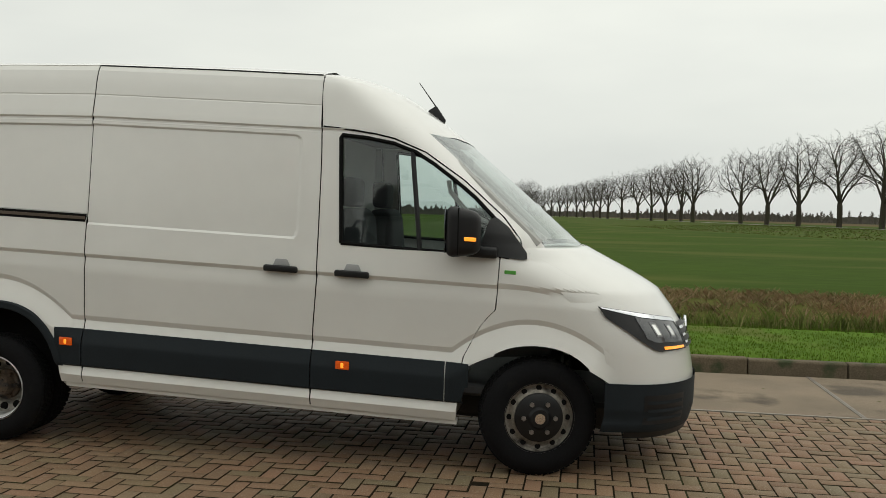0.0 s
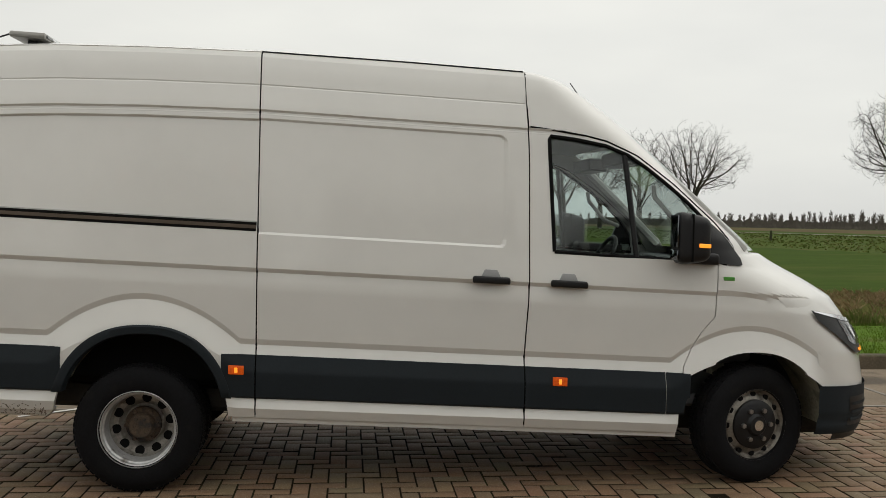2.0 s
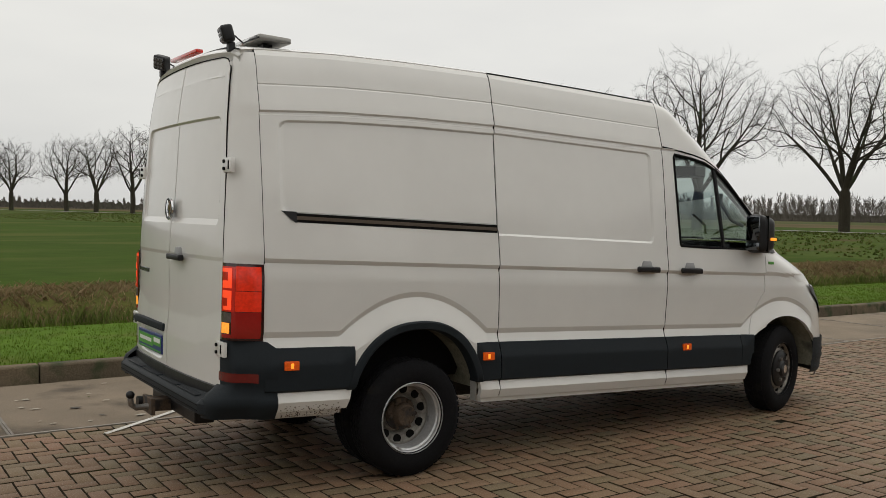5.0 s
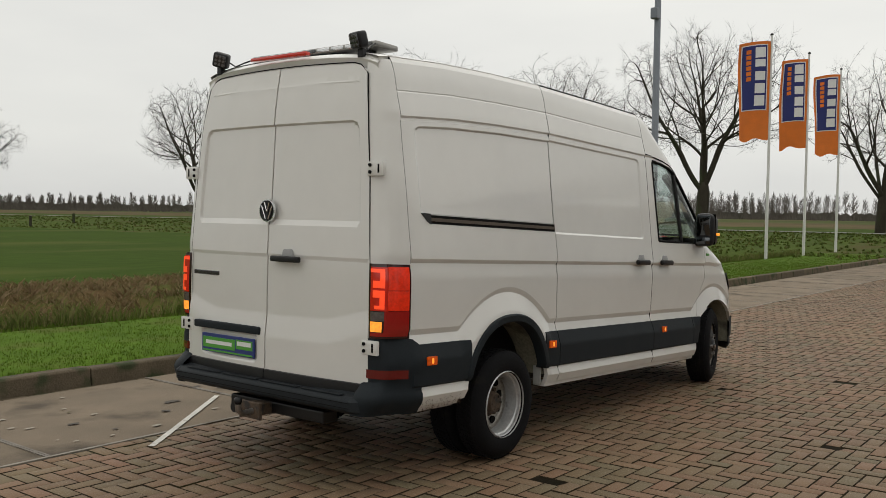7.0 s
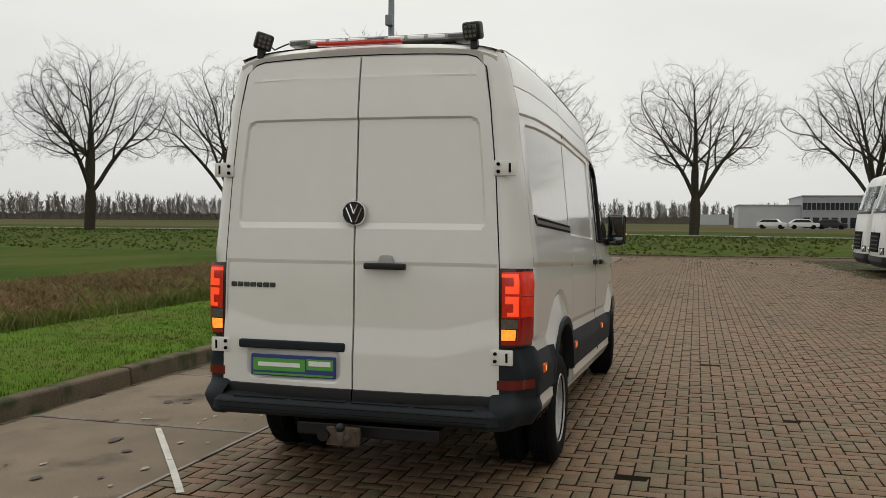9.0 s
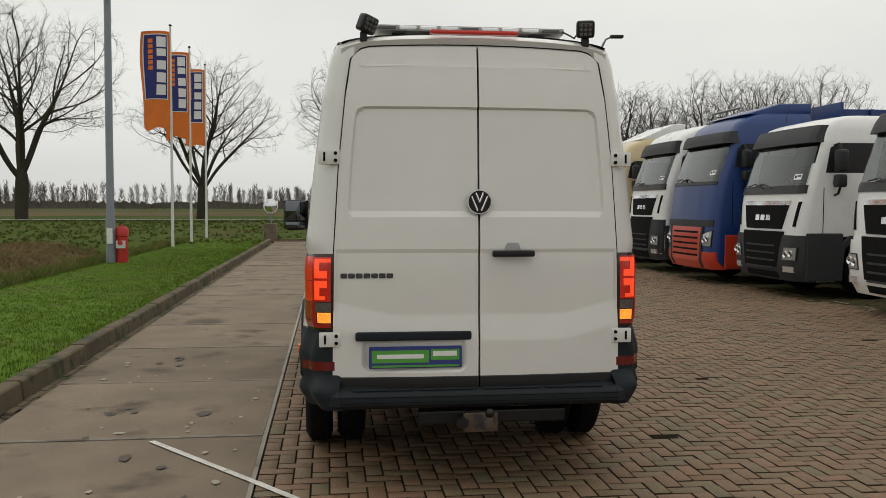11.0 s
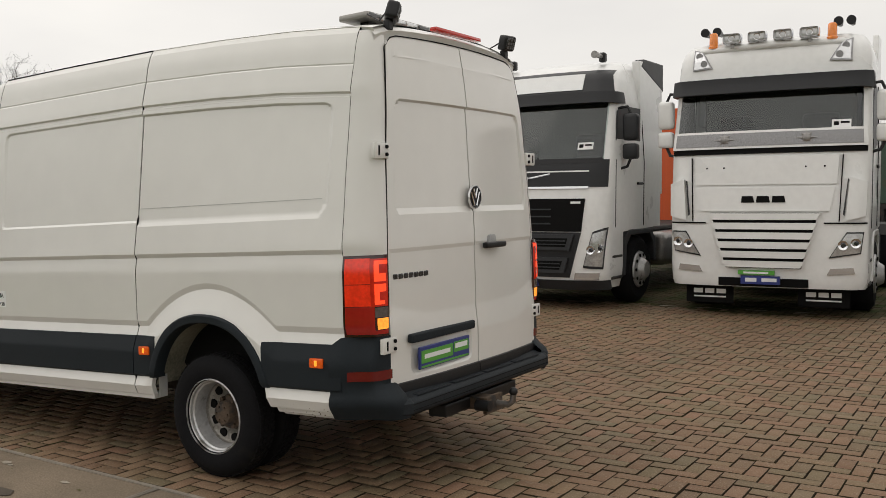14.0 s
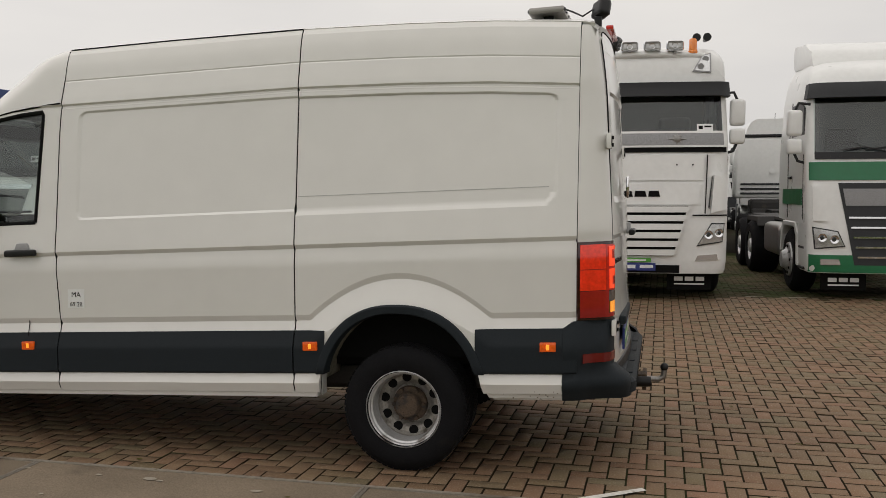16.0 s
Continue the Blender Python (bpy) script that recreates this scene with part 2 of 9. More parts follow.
M_iron = material("worn_joint_iron", (0.19, 0.168, 0.138), 0.65, metal=0.2, spread=0.35, scale=4, fine=50, spots=(0.085, 0.06, 0.04), spot_cut=0.52, spot_scale=3)
M_stain = material("damp_brown_stain", (0.060, 0.045, 0.030), 0.7, spread=0.3, scale=9, fine=60)
M_edgeiron = material("worn_edge_strip", (0.25, 0.222, 0.182), 0.65, metal=0.1, spread=0.3, scale=4, fine=50, spots=(0.10, 0.075, 0.05), spot_cut=0.55, spot_scale=2)
M_kerb = material("kerb_concrete", (0.112, 0.090, 0.060), 0.9, spread=0.3, scale=5, fine=60, bump=0.5, bump_scale=60,
                  spots=(0.05, 0.06, 0.03), spot_cut=0.52, spot_scale=3.5, random_tint=1, tint=((0.150, 0.117, 0.078), (0.098, 0.080, 0.056)), per="object", spec=0.15)
BRICK_TINTS = ((0.205, 0.122, 0.072), (0.158, 0.118, 0.066), (0.212, 0.138, 0.082), (0.176, 0.102, 0.060), (0.150, 0.120, 0.070), (0.190, 0.134, 0.080), (0.222, 0.126, 0.078), (0.164, 0.110, 0.066))
M_bricks = material("paving_bricks", (0.176, 0.116, 0.068), 0.68, spread=0.34, scale=0.35, fine=140, bump=0.5, bump_scale=130,
                    spots=(0.29, 0.225, 0.158), spot_cut=0.57, spot_scale=95, random_tint=1, tint=BRICK_TINTS, rough_spread=0.12, spec=0.26)
M_brick1 = material("paving_brick_single", (0.176, 0.116, 0.068), 0.68, spread=0.34, scale=0.35, fine=140, bump=0.5, bump_scale=130,
                    spots=(0.29, 0.225, 0.158), spot_cut=0.57, spot_scale=95, random_tint=1, tint=BRICK_TINTS, per="object", rough_spread=0.12, spec=0.26)
M_mossbricks = material("mossy_paving_bricks", (0.085, 0.072, 0.040), 0.85, spread=0.4, scale=0.6, fine=90, bump=0.6, bump_scale=90,
                        spots=(0.045, 0.060, 0.018), spot_cut=0.47, spot_scale=1.4, random_tint=1, tint=((0.100, 0.076, 0.044), (0.070, 0.066, 0.034), (0.092, 0.070, 0.042)), spec=0.12)
M_sand = material("joint_sand", (0.016, 0.013, 0.008), 0.95, spread=0.3, scale=3, bump=0.5, spots=(0.035, 0.045, 0.016), spot_cut=0.56, spot_scale=0.6, spec=0.05)
M_joint = material("dirt_filled_joint", (0.034, 0.026, 0.016), 0.95, spread=0.35, scale=5, fine=60, spots=(0.036, 0.038, 0.016), spot_cut=0.58, spot_scale=1.5, spec=0.05)
M_farpave = material("far_paving", (0.125, 0.088, 0.066), 0.8, spread=0.25, scale=0.5, fine=9, spec=0.1)
M_lawn = material("mown_grass_ground", (0.080, 0.140, 0.016), 0.95, spread=0.35, scale=1.2, fine=35, bump=0.6, bump_scale=40, spots=(0.095, 0.118, 0.026), spot_cut=0.52, spot_scale=0.9, spec=0.05)
M_reedground = material("rough_bank_ground", (0.085, 0.088, 0.024), 0.95, spread=0.4, scale=0.8, fine=20, bump=0.8, bump_scale=14, spots=(0.115, 0.072, 0.034), spot_cut=0.48, spot_scale=0.35, spec=0.05)
M_field = material("field_grass_ground", (0.042, 0.072, 0.009), 0.95, spread=0.25, scale=0.12, fine=2.5, bump=0.5, bump_scale=8, spots=(0.072, 0.088, 0.018), spot_cut=0.50, spot_scale=0.16, stretch=(0.4, 1, 1), spec=0.03)
M_bank = material("dyke_bank_grass", (0.062, 0.088, 0.018), 0.95, spread=0.4, scale=0.5, fine=5, bump=0.9, bump_scale=5, spots=(0.085, 0.075, 0.030), spot_cut=0.56, spot_scale=0.25, spec=0.03)
M_farfield = material("far_field_ground", (0.062, 0.078, 0.024), 0.95, spread=0.3, scale=0.02, fine=0.3, spots=(0.105, 0.080, 0.045), spot_cut=0.52, spot_scale=0.012, stretch=(0.4, 1, 1), spec=0.03)
M_heath = material("brown_stubble_field", (0.105, 0.078, 0.042), 0.95, spread=0.3, scale=0.05, fine=0.8, spots=(0.070, 0.078, 0.026), spot_cut=0.54, spot_scale=0.03, stretch=(0.4, 1, 1), spec=0.03)
M_asphalt = material("road_asphalt", (0.21, 0.20, 0.175), 0.85, spread=0.2, scale=0.8, fine=40, bump=0.2)
M_paintline = material("worn_white_paint", (0.62, 0.60, 0.55), 0.7, spread=0.2, scale=6, spots=(0.25, 0.21, 0.17), spot_cut=0.6, spot_scale=14)
M_bayline = material("faded_bay_paint", (0.27, 0.245, 0.195), 0.8, spread=0.3, scale=6, spots=(0.12, 0.095, 0.06), spot_cut=0.50, spot_scale=9)
M_bark = material("tree_bark", (0.046, 0.040, 0.029), 0.9, spread=0.4, scale=2.5, fine=30, bump=0.6, bump_scale=30, stretch=(1, 1, 0.3), spots=(0.048, 0.056, 0.028), spot_cut=0.55, spot_scale=1.2, spec=0.15)
M_twig = material("bare_twigs", (0.050, 0.043, 0.034), 0.9, spread=0.3, scale=1.0, spec=0.1)
# horizon wood and hedge: colours lifted to carry the haze of distance
M_farwood = material("hazed_distant_wood", (0.135, 0.120, 0.104), 1.0, spread=0.3, scale=0.05, fine=0.6, spec=0.0)
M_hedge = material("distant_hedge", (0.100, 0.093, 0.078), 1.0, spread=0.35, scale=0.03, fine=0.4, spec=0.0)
M_pole = material("galvanised_pole", (0.20, 0.22, 0.25), 0.55, metal=0.3, spread=0.2, scale=2, stretch=(1, 1, 0.3))


# ---------- mesh helpers ----------
def part(name, bm, mat, parent=None, label="", smooth=False, m=None):
    """Links a bmesh as one mesh object, under a thing or a part."""
    me = bpy.data.meshes.new(name)
    bm.normal_update()
    bm.to_mesh(me)
    bm.free()
    for mm in (mat if isinstance(mat, (list, tuple)) else [mat]):
        me.materials.append(mm)
    if smooth:
        for p in me.polygons:
            p.use_smooth = True
        me.set_sharp_from_angle(angle=radians(smooth if smooth is not True else 40))
    ob = new(name, me)
    if parent is not None:
        ob.parent = parent
    if m is not None:
        ob.matrix_basis = m
    if label:
        tagged(ob, label)
    return ob


def thing(name, m, label, category, group="", kind=""):
    """An Empty at a thing's base, which carries its parts."""
    e = new(name)
    e.empty_display_size = 0.2
    e.matrix_basis = m
    return tagged(e, label, category, group, kind)


def box(x0, x1, y0, y1, z0, z1, bevel=0.0, seg=2, bm=None):
    b = bmesh.new()
    r = bmesh.ops.create_cube(b, size=1.0)
    bmesh.ops.scale(b, vec=(abs(x1 - x0), abs(y1 - y0), abs(z1 - z0)), verts=b.verts)
    bmesh.ops.translate(b, vec=((x0 + x1) / 2, (y0 + y1) / 2, (z0 + z1) / 2), verts=b.verts)
    if bevel:
        bmesh.ops.bevel(b, geom=list(b.edges), offset=bevel, segments=seg, profile=0.6, affect="EDGES")
    return join(bm, b) if bm else b


def join(bm, other):
    """Adds the geometry of other to bm."""
    vs = [bm.verts.new(v.co) for v in other.verts]
    other.verts.index_update()
    for f in other.faces:
        try:
            bm.faces.new([vs[v.index] for v in f.verts]).material_index = f.material_index
        except ValueError:
            pass
    other.free()
    return bm


def cyl(r, depth, axis="z", at=(0, 0, 0), seg=24, r2=None, bm=None):
    b = bmesh.new()
    bmesh.ops.create_cone(b, cap_ends=True, segments=seg, radius1=r, radius2=r if r2 is None else r2, depth=depth)
    if axis == "x":
        bmesh.ops.rotate(b, verts=b.verts, matrix=Matrix.Rotation(radians(90), 3, "Y"))
    elif axis == "y":
        bmesh.ops.rotate(b, verts=b.verts, matrix=Matrix.Rotation(radians(-90), 3, "X"))
    bmesh.ops.translate(b, vec=at, verts=b.verts)
    return join(bm, b) if bm else b


def lathe(profile, axis="y", seg=40, at=(0, 0, 0), closed=False, cap_first=True):
    """Turns (radius, along) pairs round an axis."""
    b = bmesh.new()
    rings = []
    for r, h in profile:
        ring = []
        for k in range(seg):
            a = 2 * math.pi * k / seg
            c, s = r * math.cos(a), r * math.sin(a)
            p = {"y": (c, h, s), "z": (c, s, h), "x": (h, c, s)}[axis]
            ring.append(b.verts.new(Vector(p) + Vector(at)))
        rings.append(ring)
    n = len(rings)
    for i in range(n if closed else n - 1):
        for k in range(seg):
            b.faces.new((rings[i][k], rings[i][(k + 1) % seg], rings[(i + 1) % n][(k + 1) % seg], rings[(i + 1) % n][k]))
    if not closed:
        for ring, flip in ((rings[0], True), (rings[-1], False)):
            if (ring[0].co - ring[seg // 2].co).length > 1e-4 and (cap_first or not flip):
                b.faces.new(ring[::-1] if flip else ring)
    bmesh.ops.recalc_face_normals(b, faces=b.faces)
    return b


def prism(outline, lo, hi, axis="y", bevel=0.0, seg=2):
    """Extrudes a closed outline of 2D points along an axis from lo to hi."""
    b = bmesh.new()
    def at(p, h):
        return {"y": (p[0], h, p[1]), "x": (h, p[0], p[1]), "z": (p[0], p[1], h)}[axis]
    a = [b.verts.new(at(p, lo)) for p in outline]
    c = [b.verts.new(at(p, hi)) for p in outline]
    b.faces.new(a)
    b.faces.new(c[::-1])
    for i in range(len(a)):
        j = (i + 1) % len(a)
        b.faces.new((a[j], a[i], c[i], c[j]))
    bmesh.ops.recalc_face_normals(b, faces=b.faces)
    if bevel:
        bmesh.ops.bevel(b, geom=list(b.edges), offset=bevel, segments=seg, profile=0.6, affect="EDGES")
    return b


def tube(points, r, seg=8, r_end=None, bm=None):
    """A round bar through points."""
    b = bm or bmesh.new()
    pts = [Vector(p) for p in points]
    prev = None
    for i, p in enumerate(pts):
        d = (pts[min(i + 1, len(pts) - 1)] - pts[max(i - 1, 0)]).normalized()
        u = d.orthogonal().normalized() if prev is None else (prev - d * prev.dot(d)).normalized()
        prev = u
        v = d.cross(u)
        rr = r if r_end is None else r + (r_end - r) * i / (len(pts) - 1)
        ring = [b.verts.new(p + (u * math.cos(2 * math.pi * k / seg) + v * math.sin(2 * math.pi * k / seg)) * rr) for k in range(seg)]
        if i:
            for k in range(seg):
                b.faces.new((last[k], last[(k + 1) % seg], ring[(k + 1) % seg], ring[k]))
        else:
            b.faces.new(ring[::-1])
        last = ring
    b.faces.new(last)
    return b


def lerp_table(table, x):
    """Piecewise smooth look-up in a table of (x, value)."""
    if x <= table[0][0]:
        return table[0][1]
    for (a, va), (b, vb) in zip(table, table[1:]):
        if x <= b:
            return va + (vb - va) * (x - a) / (b - a)
    return table[-1][1]


def smooth(a, b, x):
    t = min(1.0, max(0.0, (x - a) / (b - a)))
    return t * t * (3 - 2 * t)


# ---------- the delivery van ----------
TILT_VAN = 0.042  # the empty rear rides high
XF = [(0.28, 4.54), (0.36, 4.60), (0.5, 4.64), (0.7, 4.645), (0.9, 4.61), (1.0, 4.57), (1.13, 4.485), (1.23, 4.40), (1.30, 4.275), (1.345, 4.185), (1.43, 4.0), (1.50, 3.86), (2.155, 3.06),
      (2.25, 2.94), (2.345, 2.81), (2.46, 2.61), (2.53, 2.41), (2.56, 2.2)]
FL = [(0.28, 0.72), (1.2, 0.75), (1.4, 0.80), (1.5, 0.62), (1.555, 0.55), (2.1, 0.45), (2.345, 0.45), (2.503, 0.30), (2.56, 0.2)]
WM = [(0.28, 0.940), (0.385, 0.950), (0.44, 0.972), (0.495, 0.954), (0.51, 0.968), (0.8, 0.970), (1.2, 0.974), (1.25, 0.973), (1.44, 0.952), (2.1, 0.884), (2.17, 0.875), (2.40, 0.832), (2.47, 0.808), (2.503, 0.785), (2.56, 0.74)]
GZ = [(-1.2, 2.375), (-1.0, 2.41), (-0.5, 2.455), (0.0, 2.482), (0.65, 2.503), (1.5, 2.508), (2.2, 2.503), (2.5, 2.48)]
REAR_AX, FRONT_AX, HUB_Z = -0.022, 3.62, 0.360


def level(x, z):
    """World height to height on the level body."""
    return z + TILT_VAN * (x - 2.0)


def arch_hump(x, cx, half, top, base=0.80):
    d = abs(x - cx) / half
    return base + (top - base) * max(0.0, 1 - d * d)


def flare_edge(x):
    return max(arch_hump(x, 0.01, 0.53, 1.032), arch_hump(x, 3.60, 0.51, 1.015), 0.80)


PANELS = ((-0.885, 0.80, 1.455, 2.10), (0.45, 2.085, 1.435, 2.105))


def rounded_rect_distance(x, z, r, rad=0.06):
    cx, cz, hx, hz = (r[0] + r[1]) / 2, (r[2] + r[3]) / 2, (r[1] - r[0]) / 2 - rad, (r[3] - r[2]) / 2 - rad
    dx, dz = abs(x - cx) - hx, abs(z - cz) - hz
    return math.hypot(max(dx, 0), max(dz, 0)) + min(max(dx, dz), 0) - rad


def ramp(a, b, x):
    return min(1.0, max(0.0, (x - a) / (b - a)))


def half_width(x, z, relief=True, low=0.0):
    """Half the van's width at x and level height z, with its creases, flares and pressed panels."""
    if x < 0.65:
        drop, z1 = lerp_table(GZ, x) - 2.503, z
        for _ in range(4):
            z = z1 - drop * smooth(1.55, 2.1, z)
    w = lerp_table(WM, z)
    if relief:
        e = flare_edge(x)
        fade, tail = 1 - smooth(3.9, 4.15, x), 1 - smooth(3.92, 4.12, x)
        w += 0.003 * ramp(1.40, 1.25, z) * ramp(1.237, 1.243, z) * fade
        if 1.218 < z < 1.24:
            w -= 0.013 * (1.24 - z) / 0.022 * fade
        elif z <= 1.218:
            w -= 0.013 * ramp(1.135, 1.218, z) * fade
        w -= 0.013 * (1 - ramp(e, e + 0.034, z)) * tail
        w += 0.046 * (1 - ramp(e - 0.15, e, z)) * tail
        w += 0.007 * ramp(2.150, 2.156, z) * (1 - ramp(2.166, 2.30, z))
        w -= 0.005 * ramp(2.128, 2.133, z) * (1 - ramp(2.144, 2.150, z))
        for k, p in enumerate(PANELS):
            if k == 0:
                p = (p[0], p[1], p[2] - low, p[3])
            d = rounded_rect_distance(x, z, p)
            if d > 0 or (x > 0.632) == (k == 0):
                continue
            deep = min(ramp(0.0, -0.012, d), ramp(p[2], p[2] + (0.028 if k == 0 else 0.014), z), ramp(p[0], p[0] + 0.022, x), ramp(p[1], p[1] - 0.022, x))
            if k == 0:
                deep = min(deep, ramp(0.0, 0.022, ((x - p[0] - 0.005) + (z - p[2] - 0.085) * 0.9 + 0.02) / 1.34))
            w -= (0.013 if k == 0 else 0.010) * deep
        w -= 0.003 * (1 - ramp(0.0, 0.007, abs(z - 2.30)))
    if x < -0.85:
        w -= 0.075 * smooth(-0.85, -1.24, x) ** 2
    xf, ln = lerp_table(XF, z), lerp_table(FL, z)
    t = (x - (xf - ln)) / ln
    if t > 0:
        w *= max(0.0, 1 - min(t, 1) ** 2.3) ** (1 / 2.3)
    return w


def stations(lo, hi, coarse, bands):
    """Positions from lo to hi, closer together within the bands (from, to, spacing)."""
    out, p = [lo], lo
    while p < hi - 1e-6:
        step = coarse
        nxt = [a for a, b, f in bands if a > p + 1e-6]
        here = [f for a, b, f in bands if a - 1e-6 <= p < b - 1e-6]
        if here:
            step = min(here)
        stops = nxt + [b for a, b, f in bands if b > p + 1e-6] + [hi]
        p = min(p + step, min(stops))
        if p - out[-1] > 0.0015 or p >= hi - 1e-6:
            out.append(p)
    return out


Z_BANDS = [(0.385, 0.44, 0.055), (0.44, 0.495, 0.055), (0.495, 0.51, 0.015), (0.66, 0.69, 0.015), (0.69, 0.80, 0.0367), (0.80, 0.834, 0.017), (0.834, 1.0, 0.03), (1.08, 1.135, 0.0275), (1.135, 1.218, 0.0415), (1.218, 1.24, 0.022), (1.24, 1.243, 0.003), (1.243, 1.33, 0.03),
           (1.43, 1.435, 0.005), (1.435, 1.449, 0.014), (1.449, 1.455, 0.006), (1.455, 1.483, 0.028), (1.483, 1.55, 0.017), (2.02, 2.088, 0.014), (2.088, 2.106, 0.0045), (2.106, 2.128, 0.011),
           (2.128, 2.133, 0.005), (2.133, 2.144, 0.011), (2.144, 2.150, 0.006), (2.150, 2.156, 0.006), (2.156, 2.166, 0.01), (2.293, 2.307, 0.007)]
X_BANDS = [(a - 0.004, a + 0.075, 0.011) for a in (-0.885, 0.665)] + [(b - 0.075, b + 0.004, 0.011) for b in (0.545, 2.085)] + [(1.90, 2.07, 0.014), (2.37, 2.53, 0.014), (-0.55, 0.58, 0.022), (3.05, 4.2, 0.022)]


def tilt(bm):
    for v in bm.verts:
        v.co.z -= TILT_VAN * (v.co.x - 2.0)
    return bm


def inside(poly, x, z):
    c = False
    for (x0, z0), (x1, z1) in zip(poly, poly[1:] + poly[:1]):
        if (z0 > z) != (z1 > z) and x < (x1 - x0) * (z - z0) / (z1 - z0) + x0:
            c = not c
    return c


def nearest_on(poly, x, z):
    best = None
    for (x0, z0), (x1, z1) in zip(poly, poly[1:] + poly[:1]):
        l2 = (x1 - x0) ** 2 + (z1 - z0) ** 2
        t = min(1, max(0, ((x - x0) * (x1 - x0) + (z - z0) * (z1 - z0)) / l2)) if l2 else 0
        px, pz = x0 + t * (x1 - x0), z0 + t * (z1 - z0)
        d = (px - x) ** 2 + (pz - z) ** 2
        if best is None or d < best[0]:
            best = (d, px, pz)
    return best[1], best[2]


def side_patch(side, x0, x1, z0, z1, holes=(), keep=None, off=0.0, step=0.024, flange=0.03, relief=True, follow=False, bowls=()):
    """A pressed panel of one side (+1 left, -1 right); x0, x1 as functions of z and z0, z1 as functions of x or numbers."""
    fx0, fx1 = (x0 if callable(x0) else lambda z: x0), (x1 if callable(x1) else lambda z: x1)
    fz0, fz1 = (z0 if callable(z0) else lambda x: z0), (z1 if callable(z1) else lambda x: z1)
    zm = (fz0(fx0(1)) + fz1(fx0(1))) / 2
    xa, xb = fx0(zm), fx1(zm)
    za, zb = fz0((xa + xb) / 2), fz1((xa + xb) / 2)
    if follow:
        zb = max(fz1(xa), fz1(xb))
        xs = stations(xa, xb, 0.05, X_BANDS)
        zs = stations(za, zb, 0.04, Z_BANDS)
        us, vs = [(p - xa) / (xb - xa) for p in xs], [(p - za) / (zb - za) for p in zs]
    else:
        n, m = max(2, int((xb - xa) / step)), max(2, int((zb - za) / (step * 0.5)))
        us, vs = [k / n for k in range(n + 1)], [k / m for k in range(m + 1)]
    nu, nv = len(us) - 1, len(vs) - 1
    b = bmesh.new()
    grid, par = [], {}
    for vj in vs:
        row = []
        for ui in us:
            zt = za + (zb - za) * vj
            a, c = fx0(zt), fx1(zt)
            x = a + (c - a) * ui
            lo, hi = fz0(x), fz1(x)
            if follow:
                z = zt + (flare_edge(x) - 0.80) * ramp(0.42, 0.69, zt) * ramp(1.19, 0.85, zt)
                if zt > 1.08 and hi < zb and zb < 1.7:
                    zl = 1.08 + (flare_edge(x) - 0.80) * ramp(1.19, 0.85, 1.08)
                    z = zl + (zt - 1.08) * (hi - zl) / (zb - 1.08)
                elif x < 0.65:
                    z += (lerp_table(GZ, x) - 2.503) * smooth(1.55, 2.1, zt)
                if zb > 2.3:
                    z = min(z, hi) if zt < zb - 1e-5 else hi
            else:
                z = lo + (hi - lo) * vj
            v = b.verts.new((x, 0, z))
            par[v] = (x, z)
            row.append(v)
        grid.append(row)
    outlines = [(h, True) for h in holes] + ([(keep, False)] if keep else [])
    for j in range(nv):
        for i in range(nu):
            q = (grid[j][i], grid[j][i + 1], grid[j + 1][i + 1], grid[j + 1][i])
            cx, cz = sum(par[v][0] for v in q) / 4, sum(par[v][1] for v in q) / 4
            if any(inside(h, cx, cz) == cut for h, cut in outlines):
                continue
            b.faces.new(q if side < 0 else q[::-1])
    loose = [v for v in b.verts if not v.link_faces]
    bmesh.ops.delete(b, geom=loose, context="VERTS")
    rim = {v for row in (grid[0], grid[-1]) for v in row} | {r[0] for r in grid} | {r[-1] for r in grid}
    for v in b.verts:
        x, z = par[v]
        if v.is_boundary and outlines and (v not in rim or len(v.link_faces) not in (1, 2) or keep):
            for h, cut in outlines:
                px, pz = nearest_on(h, x, z)
                if math.hypot(px - x, pz - z) < step * 1.6:
                    x, z = px, pz
        dent = sum(0.020 * (1 - ramp(0.028, 0.056, math.hypot(x - p, (z - q) * 1.15))) for p, q in bowls)
        v.co = (x, side * (half_width(x, z, relief, 0.042 if side > 0 else 0.0) + off - dent), z)
    if flange:
        e = [ed for ed in b.edges if ed.is_boundary]
        r = bmesh.ops.extrude_edge_only(b, edges=e)
        for v in r["geom"]:
            if isinstance(v, bmesh.types.BMVert):
                v.co.y -= side * flange
    return b


def arch_outline(cx, half, height, power, zlow=0.2, n=28):
    pts = []
    for k in range(n + 1):
        a = math.pi * k / n
        c, s = math.cos(a), math.sin(a)
        x = cx + half * math.copysign(abs(c) ** (2 / power), c)
        pts.append((x, level(x, HUB_Z + height * abs(s) ** (2 / power))))
    return [(cx + half, zlow)] + pts + [(cx - half, zlow)]


REAR_ARCH = arch_outline(0.0, 0.462, 0.560, 2.3)
REAR_HOLE = arch_outline(0.0, 0.486, 0.586, 2.3)
FRONT_ARCH = arch_outline(3.605, 0.452, 0.464, 2.2)
WINDOW = [(2.365, 1.43), (3.43, 1.415), (3.40, 1.555), (3.32, 1.66), (3.20, 1.775), (3.07, 1.875), (2.94, 1.965), (2.82, 2.035), (2.68, 2.082), (2.5, 2.108), (2.345, 2.118), (2.335, 2.10)]
SEAM_A, SEAM_B, SEAM_R = 0.632, 2.215, -0.99


def seam_b(z):
    return SEAM_B - 0.022 * (1 - smooth(0.75, 1.25, z)) - 0.02 * smooth(1.9, 2.5, z)


